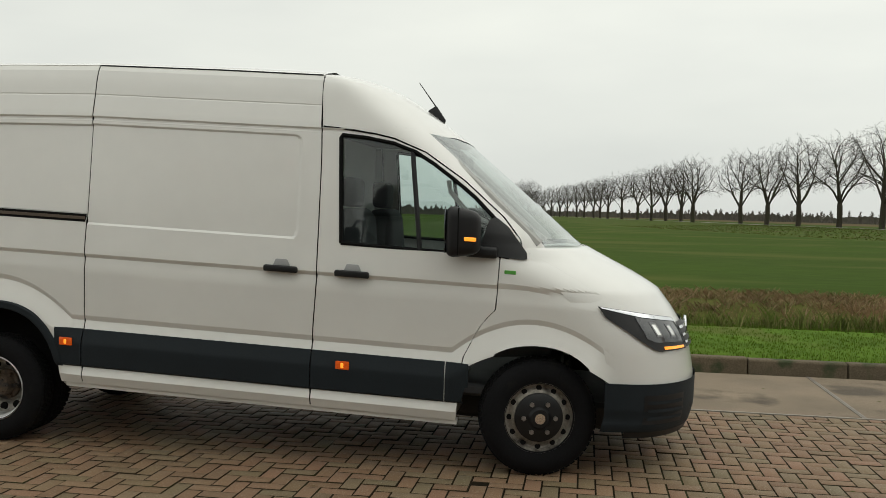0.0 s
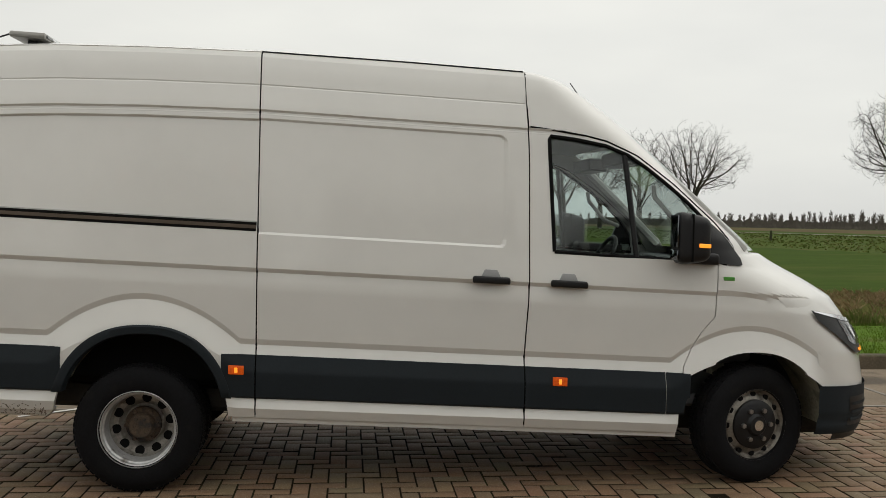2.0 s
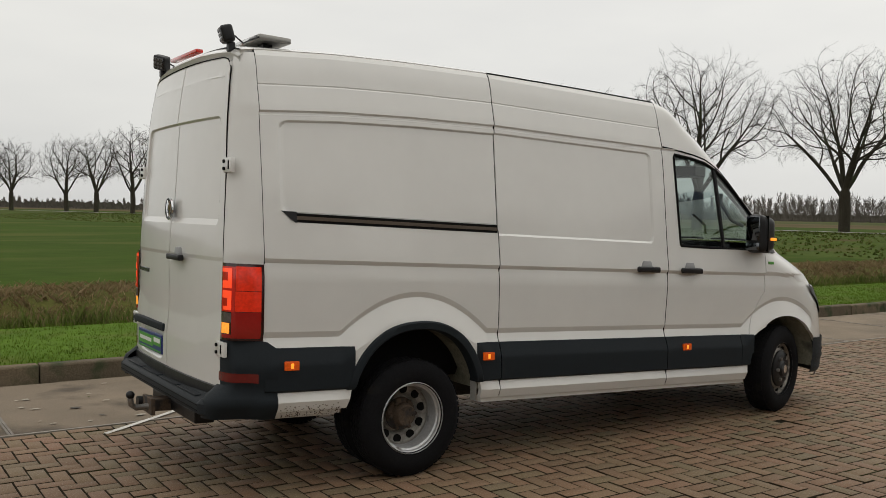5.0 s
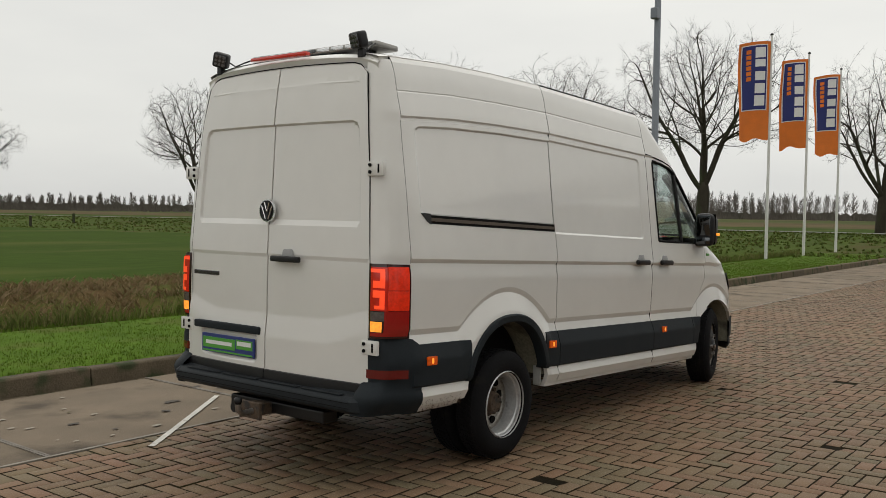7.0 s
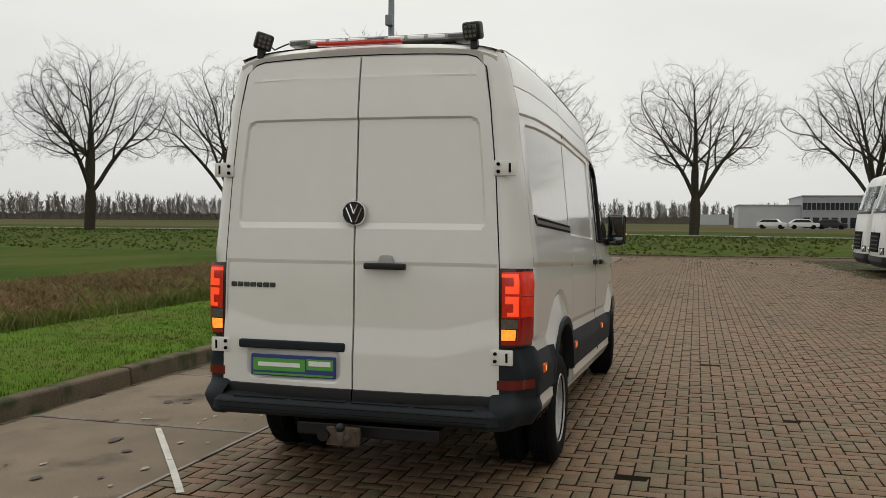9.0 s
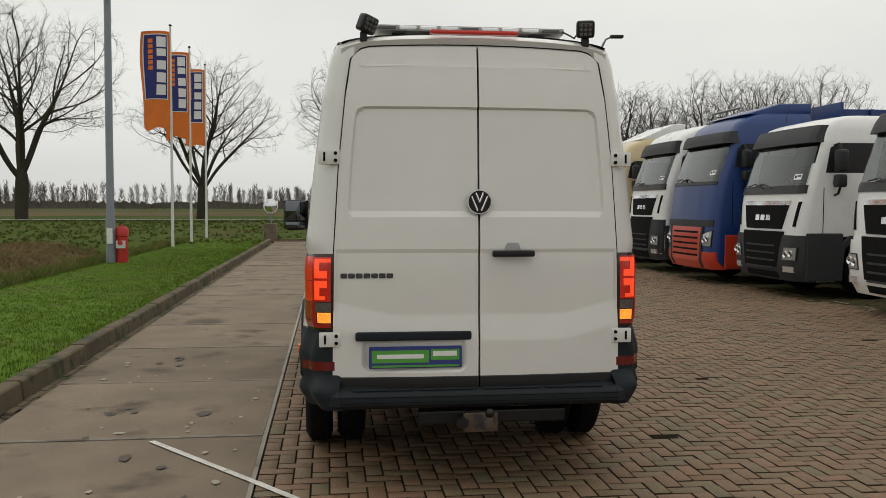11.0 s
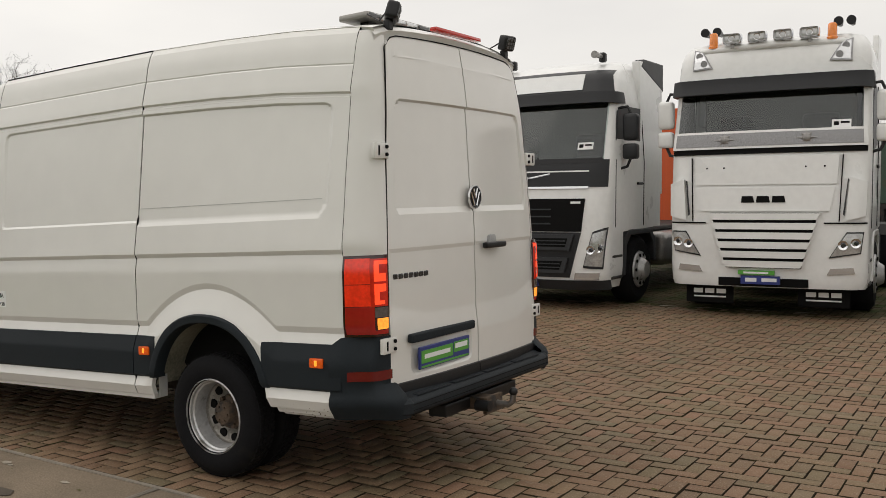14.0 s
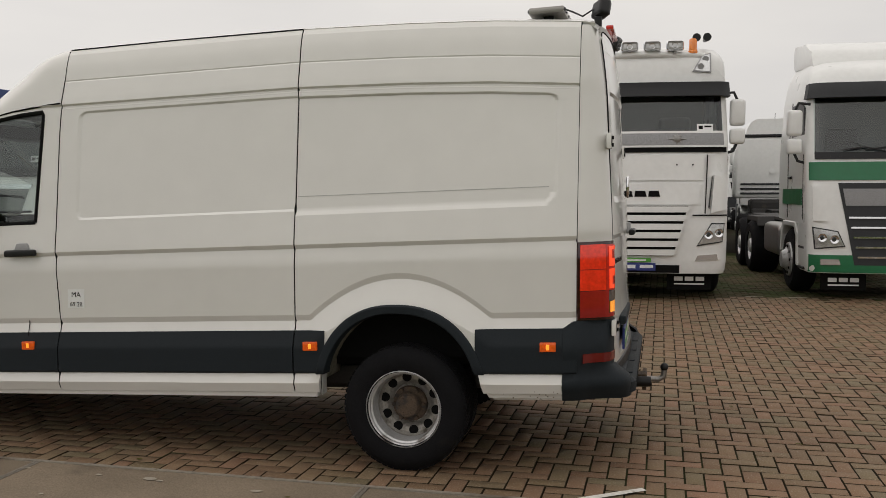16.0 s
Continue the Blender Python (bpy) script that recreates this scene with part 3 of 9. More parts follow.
def door_front(z):
    """Front edge of the cab door: upright below the mirror, then along the screen pillar."""
    return lerp_table([(0.3, 3.12), (0.72, 3.16), (0.99, 3.355), (1.42, 3.375), (1.52, 3.50), (1.66, 3.385), (1.875, 3.13), (2.035, 2.885), (2.12, 2.66), (2.155, 2.42), (2.165, 2.2)], z)


def front_grid(z0, z1, nz, t0=-1.0, t1=1.0, nt=48, off=0.0, xmin=None):
    """A patch that wraps round the nose: t runs from the right side through the middle to the left."""
    b = bmesh.new()
    rows = []
    for j in range(nz + 1):
        z = z0 + (z1 - z0) * j / nz
        xf, ln, w = lerp_table(XF, z), lerp_table(FL, z), lerp_table(WM, z)
        row = []
        for i in range(nt + 1):
            t = t0 + (t1 - t0) * i / nt
            a = (1 - abs(t)) * math.pi / 2
            x = xf - ln + ln * abs(math.sin(a)) ** (2 / 2.3)
            y = math.copysign(w * abs(math.cos(a)) ** (2 / 2.3), t)
            row.append(b.verts.new((x + off, y * (1 + off), z)))
        rows.append(row)
    for j in range(nz):
        for i in range(nt):
            b.faces.new((rows[j][i], rows[j][i + 1], rows[j + 1][i + 1], rows[j + 1][i]))
    return b


def build_van():
    van = thing("delivery_van", pose(0, 0, -0.015), "white high-roof delivery van with dark trim on brick paving", "van")

    def vp(name, bm, mat, parent=van, label="", sm=35):
        return part(name, tilt(bm), mat, parent, label, smooth=sm)

    for s in (1, -1):
        # rear quarter with its wheel arch
        rq = vp("rear_quarter_panel", side_patch(s, SEAM_R, SEAM_A - 0.004, 0.385, lambda x: lerp_table(GZ, x) - 0.004, holes=[REAR_HOLE], follow=True), M_white, sm=13)
        if s < 0:
            sd = vp("sliding_door", side_patch(s, SEAM_A + 0.004, lambda z: seam_b(z) - 0.004, 0.385, lambda x: lerp_table(GZ, x) - 0.004, follow=True), M_white, sm=13)
            slot = vp("rail_slot", side_patch(s, -0.80, SEAM_A - 0.008, 1.450, 1.502, off=0.001, flange=0.014, relief=False), M_gap, rq)
            vp("door_rail", side_patch(s, -0.80, SEAM_A - 0.01, 1.466, 1.486, off=0.004, flange=0.004, relief=False), M_railbrown, rq, "worn metal door rail")
            vp("rail_lip", side_patch(s, -0.80, SEAM_A - 0.008, 1.502, 1.509, off=0.003, flange=0.012, relief=False), M_cablight, rq)
            vp("rail_end_cap", side_patch(s, lambda z: -0.80 - 0.085 * ramp(1.445, 1.510, z), -0.795, 1.448, 1.510, off=0.006, flange=0.012, relief=False, step=0.012), M_black, rq)
            hold = sd
        else:
            hold = vp("side_panel", side_patch(s, SEAM_A + 0.004, lambda z: seam_b(z) - 0.004, 0.385, lambda x: lerp_table(GZ, x) - 0.004, follow=True), M_white, sm=13)
            vp("panel_ledge", side_patch(s, -0.835, 0.62, lambda x: 1.516 + 0.004 * x, lambda x: 1.5195 + 0.004 * x, off=-0.0115, flange=0.004, relief=False), M_cablight, rq)
        door = vp("cab_door", side_patch(s, lambda z: seam_b(z) + 0.004, lambda z: door_front(z) - 0.004, 0.385, 2.158, holes=[WINDOW, FRONT_ARCH], follow=True), M_white, sm=13)
        # handles: a dark grip across a pressed bowl, whose shade is a grey dome
        for hx, owner in (((2.45, door), (1.985, hold)) if s < 0 else ((2.45, door),)):
            hz = 1.255
            y = half_width(hx, hz, False)
            g = box(hx - 0.112, hx + 0.112, s * (y + 0.006), s * (y + 0.040), hz - 0.024, hz + 0.018, 0.016, 3)
            for v in g.verts:
                v.co.z -= 0.010 * ((v.co.x - hx) / 0.11) ** 2
            ho = vp("door_handle", g, M_black, owner, "black door handle")
            dome = box(hx - 0.062, hx + 0.062, s * (y - 0.01), s * (y + 0.008), hz - 0.01, hz + 0.050, 0.006, 2)
            for v in dome.verts:
                v.co.x = hx + (v.co.x - hx) * (1 - 0.5 * ramp(hz + 0.005, hz + 0.052, v.co.z) ** 2)
            part("handle_cap", tilt(dome), M_bowlshade, ho, smooth=40)
        # cab window
        pane = side_patch(s, 2.33, 3.46, 1.41, 2.125, keep=WINDOW, off=-0.016, flange=0, relief=False)
        po = vp("window_pane", pane, M_glass, door)
        po.visible_shadow = False
        fr = bmesh.new()
        ring = [(x, z) for x, z in WINDOW]
        tube([(x, s * (half_width(x, z, False) - 0.004), z) for x, z in ring + ring[:1]], 0.013, 6, bm=fr)
        vp("window_seal", fr, M_gap, door)
        dv = tube([(2.80 + 0.07 * k / 6, s * (half_width(2.8, 2.05 - 0.62 * k / 6, False) - 0.010), 2.045 - 0.62 * k / 6) for k in range(7)], 0.017, 6)
        vp("window_divider", dv, M_black, door)
        # mirror sail, arm and housing
        sail = side_patch(s, 3.18, 3.56, 1.40, 1.72, keep=[(3.24, 1.425), (3.54, 1.405), (3.535, 1.45), (3.42, 1.60), (3.34, 1.66), (3.30, 1.64)], off=0.012, flange=0.03, relief=False)
        vp("mirror_sail", sail, M_black, door)
        ma, mb = (1.05, 1.285) if s > 0 else (0.985, 1.155)
        back = -0.165 if s > 0 else 0.01

        def mirror_bit(name, bm, mat, parent, label="", sm=45):
            bmesh.ops.translate(bm, vec=(back, 0, 0), verts=bm.verts)
            return part(name, tilt(bm), mat, parent, label, smooth=sm)
        shell = box(3.045, 3.255, s * ma, s * mb, 1.395, 1.715, 0.07, 5)
        for v in shell.verts:
            k = ramp(3.06, 3.26, v.co.x)
            v.co.z += (1.56 - v.co.z) * 0.22 * k
            v.co.y += (s * (ma + mb) / 2 - v.co.y) * 0.16 * k
        mir = mirror_bit("wing_mirror", shell, M_black, door, "black wing mirror with amber repeater")
        part("mirror_arm", tilt(box(3.15 + back, 3.36, s * 0.93, s * (ma + 0.03), 1.405, 1.475, 0.022, 3)), M_black, mir, smooth=40)
        mirror_bit("mirror_seam", box(3.125, 3.131, s * (ma - 0.001), s * (mb + 0.001), 1.42, 1.70, 0.0), M_gap, mir)
        mirror_bit("mirror_repeater", box(3.165, 3.235, s * (mb - 0.06), s * (mb + 0.003), 1.506, 1.530, 0.006, 2), M_amberlit, mir, "lit amber indicator strip")
        mirror_bit("mirror_glass", box(3.040, 3.049, s * (ma + 0.025), s * (mb - 0.02), 1.50, 1.69, 0.004, 1), M_mirror, mir)
        mirror_bit("wide_angle_glass", box(3.040, 3.049, s * (ma + 0.025), s * (mb - 0.02), 1.425, 1.485, 0.004, 1), M_mirror, mir)
        # front wing
        wing = side_patch(s, lambda z: door_front(z) + 0.004, lambda z: 4.13, lambda x: 0.66, lambda x: lerp_table([(3.0, 1.50), (3.40, 1.485), (3.56, 1.445), (3.75, 1.355), (3.93, 1.258), (4.06, 1.19), (4.13, 1.16)], x), holes=[FRONT_ARCH], follow=True)
        w_ob = vp("front_wing", wing, M_white, sm=13)
        sign = box(3.405, 3.475, s * 0.958, s * 0.970, 1.315, 1.338, 0.002, 1)
        if s < 0:
            vp("wing_sticker", sign, M_pgreen, w_ob, "small green and white sticker")
        # dark trim: five lengths and the rear arch lip
        def trim(x0, x1, holes=(), z0=0.497, z1=0.745):
            return side_patch(s, x0, x1, z0, z1, holes=holes, off=0.007, flange=0.02, step=0.026)
        vp("side_trim", trim(SEAM_R - 0.006, -0.44, [REAR_HOLE]), M_trim)
        vp("side_trim", trim(0.44, SEAM_A - 0.004, [REAR_HOLE]), M_trim)
        vp("side_trim", trim(SEAM_A + 0.004, lambda z: seam_b(z) - 0.004), M_trim, hold)
        vp("side_trim", trim(lambda z: seam_b(z) + 0.004, 3.05), M_trim, door)
        vp("side_trim", trim(3.056, 3.20, [FRONT_ARCH]), M_trim, w_ob)
        lip = bmesh.new()
        prev = None
        for k in range(61):
            a = math.pi * k / 60
            c, sn = math.cos(a), abs(math.sin(a))
            cur = []
            for dh, dy in ((-0.004, -0.06), (0.0, 0.004), (0.006, 0.013), (0.044, 0.015), (0.052, 0.010), (0.054, -0.006)):
                x = (0.462 + dh) * math.copysign(abs(c) ** (2 / 2.3), c)
                z = max(0.492, level(x, HUB_Z + (0.560 + dh) * sn ** (2 / 2.3)))
                cur.append(lip.verts.new((x, s * (half_width(x, z) + dy + (0.0 if dy > 0 else 0.0)), z)))
            if prev and any(v.co.z > 0.4921 for v in prev + cur):
                for q in range(5):
                    f = (prev[q], prev[q + 1], cur[q + 1], cur[q])
                    lip.faces.new(f if s > 0 else f[::-1])
            prev = cur
        bmesh.ops.delete(lip, geom=[v for v in lip.verts if not v.link_faces], context="VERTS")
        vp("wheel_arch_lip", lip, M_trim, sm=40)
        # markers
        for mx, mz in ((-0.843, level(-0.843, 0.768)), (0.525, level(0.525, 0.720)), (2.403, level(2.403, 0.650))):
            y = half_width(mx, mz) + 0.006
            mk = part("side_marker", tilt(box(mx - 0.044, mx + 0.044, s * (y - 0.004), s * (y + 0.012), mz - 0.026, mz + 0.026, 0.006, 2)), M_amber, van, "amber side marker lamp", smooth=40)
            part("marker_bulb", tilt(box(mx - 0.009, mx + 0.009, s * (y + 0.010), s * (y + 0.0145), mz - 0.015, mz + 0.015, 0.003, 1)), M_amberlit, mk)
        # sill edge and floor flange
        vp("sill", box(0.50, 3.13, s * 0.88, s * 0.965, 0.352, 0.386, 0.008, 2), M_white)
        vp("sill", prism([(-0.945, 0.352), (-0.915, 0.390), (-0.490, 0.390), (-0.510, 0.352)], s * 0.88, s * 0.9508, "y", 0.004, 1), M_white)
        vp("sill_flange", box(-0.94, -0.53, s * 0.86, s * 0.925, 0.338, 0.354, 0.003, 1), M_white)
        # rear pillar
        pil = bmesh.new()
        rows = []
        for j in range(41):
            z = 0.80 + (2.39 - 0.80) * j / 40
            row = []
            for i in range(9):
                a = i / 8
                x = SEAM_R - 0.004 - 0.215 * a
                xr = rear_x(0.84, z)
                x = (SEAM_R - 0.004) + (xr - SEAM_R) * math.sin(a * math.pi / 2)
                y = half_width(x, z) - 0.012 * a - (half_width(x, z) - pillar_in(z)) * (1 - math.cos(a * math.pi / 2)) ** 1.5
                row.append(pil.verts.new((x, s * y, min(z, lerp_table(GZ, x)))))
            rows.append(row)
        for j in range(40):
            for i in range(8):
                q = (rows[j][i], rows[j][i + 1], rows[j + 1][i + 1], rows[j + 1][i])
                pil.faces.new(q if s > 0 else q[::-1])
        vp("rear_pillar", pil, M_white, sm=50)
        # rear lamp: wraps round the corner
        lamp = rear_corner(s, 0.785, 1.208, 0.008, -0.996)
        lo = vp("tail_lamp", lamp, M_lampblack, van, "red tail lamp cluster with black edge", sm=50)
        for za, zb, a0, a1, mm, nm in ((1.060, 1.193, 0.05, 0.66, M_redmid, "upper_lens"), (0.945, 1.057, 0.05, 0.66, M_redmid, "brake_lens"),
                                       (0.797, 0.942, 0.05, 0.73, M_darkred, "lower_lens"), (0.942, 1.190, 0.665, 0.960, M_red, "inner_lens"),
                                       (0.885, 0.936, 0.735, 0.965, M_smoked, "reverse_lens"), (0.822, 0.880, 0.775, 0.965, M_indicator, "indicator_lens"), (0.797, 0.818, 0.725, 0.965, M_darkred, "lamp_foot")):
            vp(nm, rear_corner(s, za, zb, 0.013, -1.0, a0, a1), mm, lo, sm=50)
        for za, zb, a0, a1 in ((1.072, 1.180, 0.735, 0.815), (1.072, 1.112, 0.815, 0.925), (1.160, 1.180, 0.815, 0.945), (0.952, 1.058, 0.735, 0.815), (1.018, 1.058, 0.815, 0.925), (0.952, 0.972, 0.815, 0.900)):
            vp("glow_strip", rear_corner(s, za, zb, 0.0165, -1.01, a0, a1), M_redlit, lo, "lit red lamp strip", sm=50)
        # bumper corner
        corner = rear_corner(s, 0.345, 0.783, 0.012, -0.922, 0.0, 1.0, slope=0.04)
        for v in corner.verts:
            k = ramp(0.53, 0.46, v.co.z) * smooth(-1.06, -1.20, v.co.x)
            v.co.x -= 0.095 * k
            v.co.y -= s * (0.030 * ramp(0.40, 0.34, v.co.z) + 0.030 * smooth(-0.985, -1.09, v.co.x) + 0.012 * ramp(0.60, 0.54, v.co.z) * ramp(0.47, 0.54, v.co.z))
        bc = vp("bumper_corner", corner, M_trim, van, sm=50)
        refl = rear_corner(s, 0.555, 0.605, 0.015, -1.01, 0.10, 0.98)
        for v in refl.verts:
            v.co.y -= s * 0.030 * smooth(-0.985, -1.09, v.co.x)
        vp("bumper_reflector", refl, M_reflector, bc, sm=50)
        # hinges
        for hz in (1.746, 0.73):
            xr = rear_x(0.83, hz)
            hg = vp("door_hinge", box(xr - 0.022, xr + 0.004, s * 0.775, s * 0.895, hz - 0.042, hz + 0.042, 0.008, 2), M_white, van, "white door hinge")
            part("hinge_bolt", tilt(cyl(0.010, 0.012, "x", (xr - 0.025, s * 0.80, hz + 0.02), 10)), M_gap, hg)
            part("hinge_bolt", tilt(cyl(0.010, 0.012, "x", (xr - 0.025, s * 0.80, hz - 0.02), 10)), M_gap, hg)
            part("hinge_pin", tilt(cyl(0.007, 0.05, "z", (xr - 0.020, s * 0.862, hz), 10)), M_gap, hg)
        # rear door leaf
        leaf = bmesh.new()
        rows = []
        zs = stations(0.515, 2.365, 0.035, [(0.53, 0.60, 0.01), (0.71, 0.76, 0.01), (0.84, 0.97, 0.01), (1.19, 1.21, 0.02), (1.21, 1.232, 0.022), (1.232, 1.31, 0.026), (1.38, 1.41, 0.03), (1.41, 1.445, 0.0175), (1.445, 1.49, 0.015), (1.95, 2.018, 0.017), (2.018, 2.03, 0.006), (2.03, 2.06, 0.015), (2.252, 2.268, 0.008)])
        us = stations(0.0, 1.0, 0.022, [(0.08, 0.14, 0.008), (0.76, 0.86, 0.012), (0.86, 0.945, 0.0055)])
        NZ, NY = len(zs) - 1, len(us) - 1
        for j in range(NZ + 1):
            v = (zs[j] - 0.515) / (2.365 - 0.515)
            row = []
            for i in range(NY + 1):
                u = us[i]
                zt = 0.515 + (2.365 - 0.515) * v
                ymax = door_half(zt) + 0.006
                y = 0.0055 + (ymax - 0.0055) * u
                ztop = 2.375 - 0.02 * (y / 0.75) ** 2 - 0.075 * max(0, (y - 0.60) / 0.15) ** 2
                z = zs[j] + (ztop - 2.365) * ramp(2.10, 2.365, zs[j])
                row.append(leaf.verts.new((rear_x(y, z) + door_relief(s, y, z), s * y, z)))
            rows.append(row)
        for j in range(NZ):
            for i in range(NY):
                q = (rows[j][i], rows[j][i + 1], rows[j + 1][i + 1], rows[j + 1][i])
                leaf.faces.new(q[::-1] if s > 0 else q)
        r = bmesh.ops.extrude_edge_only(leaf, edges=[e for e in leaf.edges if e.is_boundary])
        for v in r["geom"]:
            if isinstance(v, bmesh.types.BMVert):
                v.co.x += 0.03
        rd = vp("rear_door", leaf, M_white, van, sm=13)
        gap = []
        for k in range(41):
            z = 0.52 + (2.30 - 0.52) * k / 40
            gap.append((rear_x(door_half(z), z) + 0.004, s * (door_half(z) + 0.009), z))
        for k in range(1, 15):
            y = door_half(2.3) * (1 - k / 14) + 0.002
            gap.append((rear_x(y, 2.36) + 0.002, s * y, 2.384 - 0.02 * (y / 0.75) ** 2 - 0.078 * max(0, (y - 0.60) / 0.15) ** 2))
        vp("door_seal", tube(gap, 0.0038, 5), M_gap, rd)
        es = bmesh.new()
        prev = None
        for k in range(25):
            y = 0.004 + 0.812 * k / 24
            cur = [es.verts.new((rear_x(y, 0.54) + door_relief(s, y, 0.54) - o, s * y, z)) for o, z in ((0.0, 0.518), (0.010, 0.514), (0.013, 0.49), (0.012, 0.455), (-0.02, 0.45))]
            if prev:
                for q in range(4):
                    f = (prev[q], prev[q + 1], cur[q + 1], cur[q])
                    es.faces.new(f if s > 0 else f[::-1])
            prev = cur
        vp("door_edge_strip", es, M_black, rd)
        if s < 0:
            hy, hz = -0.19, 1.205
            xr = rear_x(0.2, hz)
            ho = vp("door_handle", box(xr - 0.048, xr - 0.010, hy - 0.12, hy + 0.12, hz - 0.018, hz + 0.018, 0.013, 3), M_black, rd, "black door handle")
            # grey dome in place of the shaded bowl above the grip
            dome = box(xr - 0.018, xr + 0.01, hy - 0.055, hy + 0.055, hz - 0.01, hz + 0.062, 0.009, 2)
            for v in dome.verts:
                v.co.y = hy + (v.co.y - hy) * (1 - 0.5 * ramp(hz + 0.005, hz + 0.062, v.co.z) ** 2)
            part("handle_cap", tilt(dome), M_bowlshade, ho, smooth=40)
        else:
            xr = rear_x(0.4, 0.745)
            vp("plate_light_bar", box(xr - 0.030, xr + 0.01, 0.045, 0.695, 0.722, 0.772, 0.014, 3), M_trim, rd, "dark number plate light bar")
            xp = rear_x(0.36, 0.63)
            pl = vp("number_plate", box(xp - 0.018, xp - 0.004, 0.10, 0.62, 0.568, 0.690, 0.004, 1), M_pblue, rd, "green and blue dealer plate")
            part("plate_field", tilt(box(xp - 0.0195, xp - 0.017, 0.285, 0.605, 0.598, 0.668)), M_pgreen, pl)
            part("plate_field", tilt(box(xp - 0.0195, xp - 0.017, 0.115, 0.275, 0.612, 0.672)), M_pgreen, pl)
            part("plate_stripe", tilt(box(xp - 0.0195, xp - 0.017, 0.115, 0.605, 0.574, 0.585)), M_pgreen, pl)
            part("plate_bar", tilt(box(xp - 0.0205, xp - 0.019, 0.315, 0.575, 0.622, 0.646)), M_pwhite, pl, "white bar of writing")
            part("plate_bar", tilt(box(xp - 0.0205, xp - 0.019, 0.130, 0.262, 0.634, 0.662)), M_pwhite, pl, "white bar of writing")
            # model badge: raised dark bars
            for k in range(7):
                ya = 0.775 - 0.0425 * k
                xr = rear_x(ya, 1.086)
                vp("badge_bar", box(xr + door_relief(s, ya, 1.086) - 0.008, xr + door_relief(s, ya, 1.086) + 0.004, ya - 0.037, ya, 1.070, 1.098, 0.004, 1), M_badge, rd)
        # twin rear wheels
        rw = thing("rear_wheel", pose(REAR_AX, s * 0.905, HUB_Z + 0.015), "twin rear wheel with silver steel rim", "")
        rw.parent = van
        for key in ("category",):
            if key in rw:
                del rw[key]
        build_rear_wheel(rw, s)
        fw = thing("front_wheel", pose(FRONT_AX, s * 0.865, HUB_Z + 0.015, 0, 0, 13), "front wheel with dark centre cap", "")
        fw.parent = van
        build_front_wheel(fw, s)

    # rust and dirt specks along the rear sills
    rng = random.Random(44)
    for s in (1, -1):
        dirt = bmesh.new()
        for _ in range(190 if s < 0 else 14):
            x, z = rng.uniform(-0.90, -0.52), 0.358 + 0.06 * rng.random() ** 2.2
            if s < 0 and x > -0.72 and rng.random() < 0.5:
                z += rng.uniform(0, 0.02)
            r = rng.uniform(0.0012, 0.0042)
            y = max(half_width(x, z), 0.9508) + 0.0012
            dirt.faces.new([dirt.verts.new((x + r * rng.uniform(0.6, 1.8) * math.cos(a), s * y, z + r * math.sin(a))) for a in (0.3, 1.6, 2.9, 4.2, 5.5)])
        vp("rust_specks", dirt, M_rust, van, "brown rust and dirt specks")
    # sticker on the left side panel
    sy = max(half_width(2.0775, q) for q in (0.895, 0.95, 1.01))
    st = part("side_sticker", tilt(box(2.02, 2.135, sy - 0.006, sy + 0.001, 0.895, 1.01)), M_pwhite, van, "white approval sticker with black figures")
    for txt, zz, sz in (("MA", 0.962, 0.045), ("69 28", 0.905, 0.038)):
        cu = bpy.data.curves.new("sticker_text", "FONT")
        cu.body, cu.size, cu.align_x = txt, sz, "CENTER"
        cu.extrude = 0.0006
        to = new("sticker_text", cu)
        me = bpy.data.meshes.new_from_object(to)
        bpy.data.objects.remove(to)
        me.materials.append(M_gap)
        tx = new("sticker_text", me)
        tx.parent = st
        tx.matrix_basis = pose(2.0775, sy + 0.0016, zz - TILT_VAN * 0.0775, 90, 0, 180)
    fl = tube([(x, s_y, z) for x, s_y, z in ((2.41, 0.972, 0.40), (2.415, 0.985, 0.74), (2.42, 0.963, 0.80), (2.425, 0.964, 1.02), (2.36, 0.964, 1.075), (2.21, 0.964, 1.115))], 0.0028, 5)
    vp("fuel_flap_gap", fl, M_gap, van)

    # roof, with pressed ribs
    roof = bmesh.new()
    rows = []
    NX, NY = 90, 40
    for i in range(NX + 1):
        x = -1.06 + (SEAM_B - 0.02 + 1.06) * i / NX
        row = []
        for k in range(NY + 1):
            a = -1 + 2 * k / NY
            w = half_width(x, lerp_table(GZ, x), False) + 0.004
            y = a * w
            z = lerp_table(GZ, x) + 0.058 * (1 - abs(a) ** 3.2) ** 0.8
            z += 0.008 * (0.5 + 0.5 * math.cos(6 * math.pi * a)) * (1 - smooth(0.75, 0.9, abs(a))) * smooth(-1.1, -0.9, x)
            row.append(roof.verts.new((x, y, z)))
        rows.append(row)
    for i in range(NX):
        for k in range(NY):
            roof.faces.new((rows[i][k], rows[i + 1][k], rows[i + 1][k + 1], rows[i][k + 1]))
    for s in (0, NY):
        for i in range(NX):
            a, b2 = rows[i][s], rows[i + 1][s]
            c, d = roof.verts.new((a.co.x, a.co.y * 0.985, a.co.z - 0.02)), roof.verts.new((b2.co.x, b2.co.y * 0.985, b2.co.z - 0.02))
            roof.faces.new((a, b2, d, c) if s else (b2, a, c, d))
    vp("roof", roof, M_white, van, sm=50)
    # rear roof edge over the doors
    hd = bmesh.new()
    prev = None
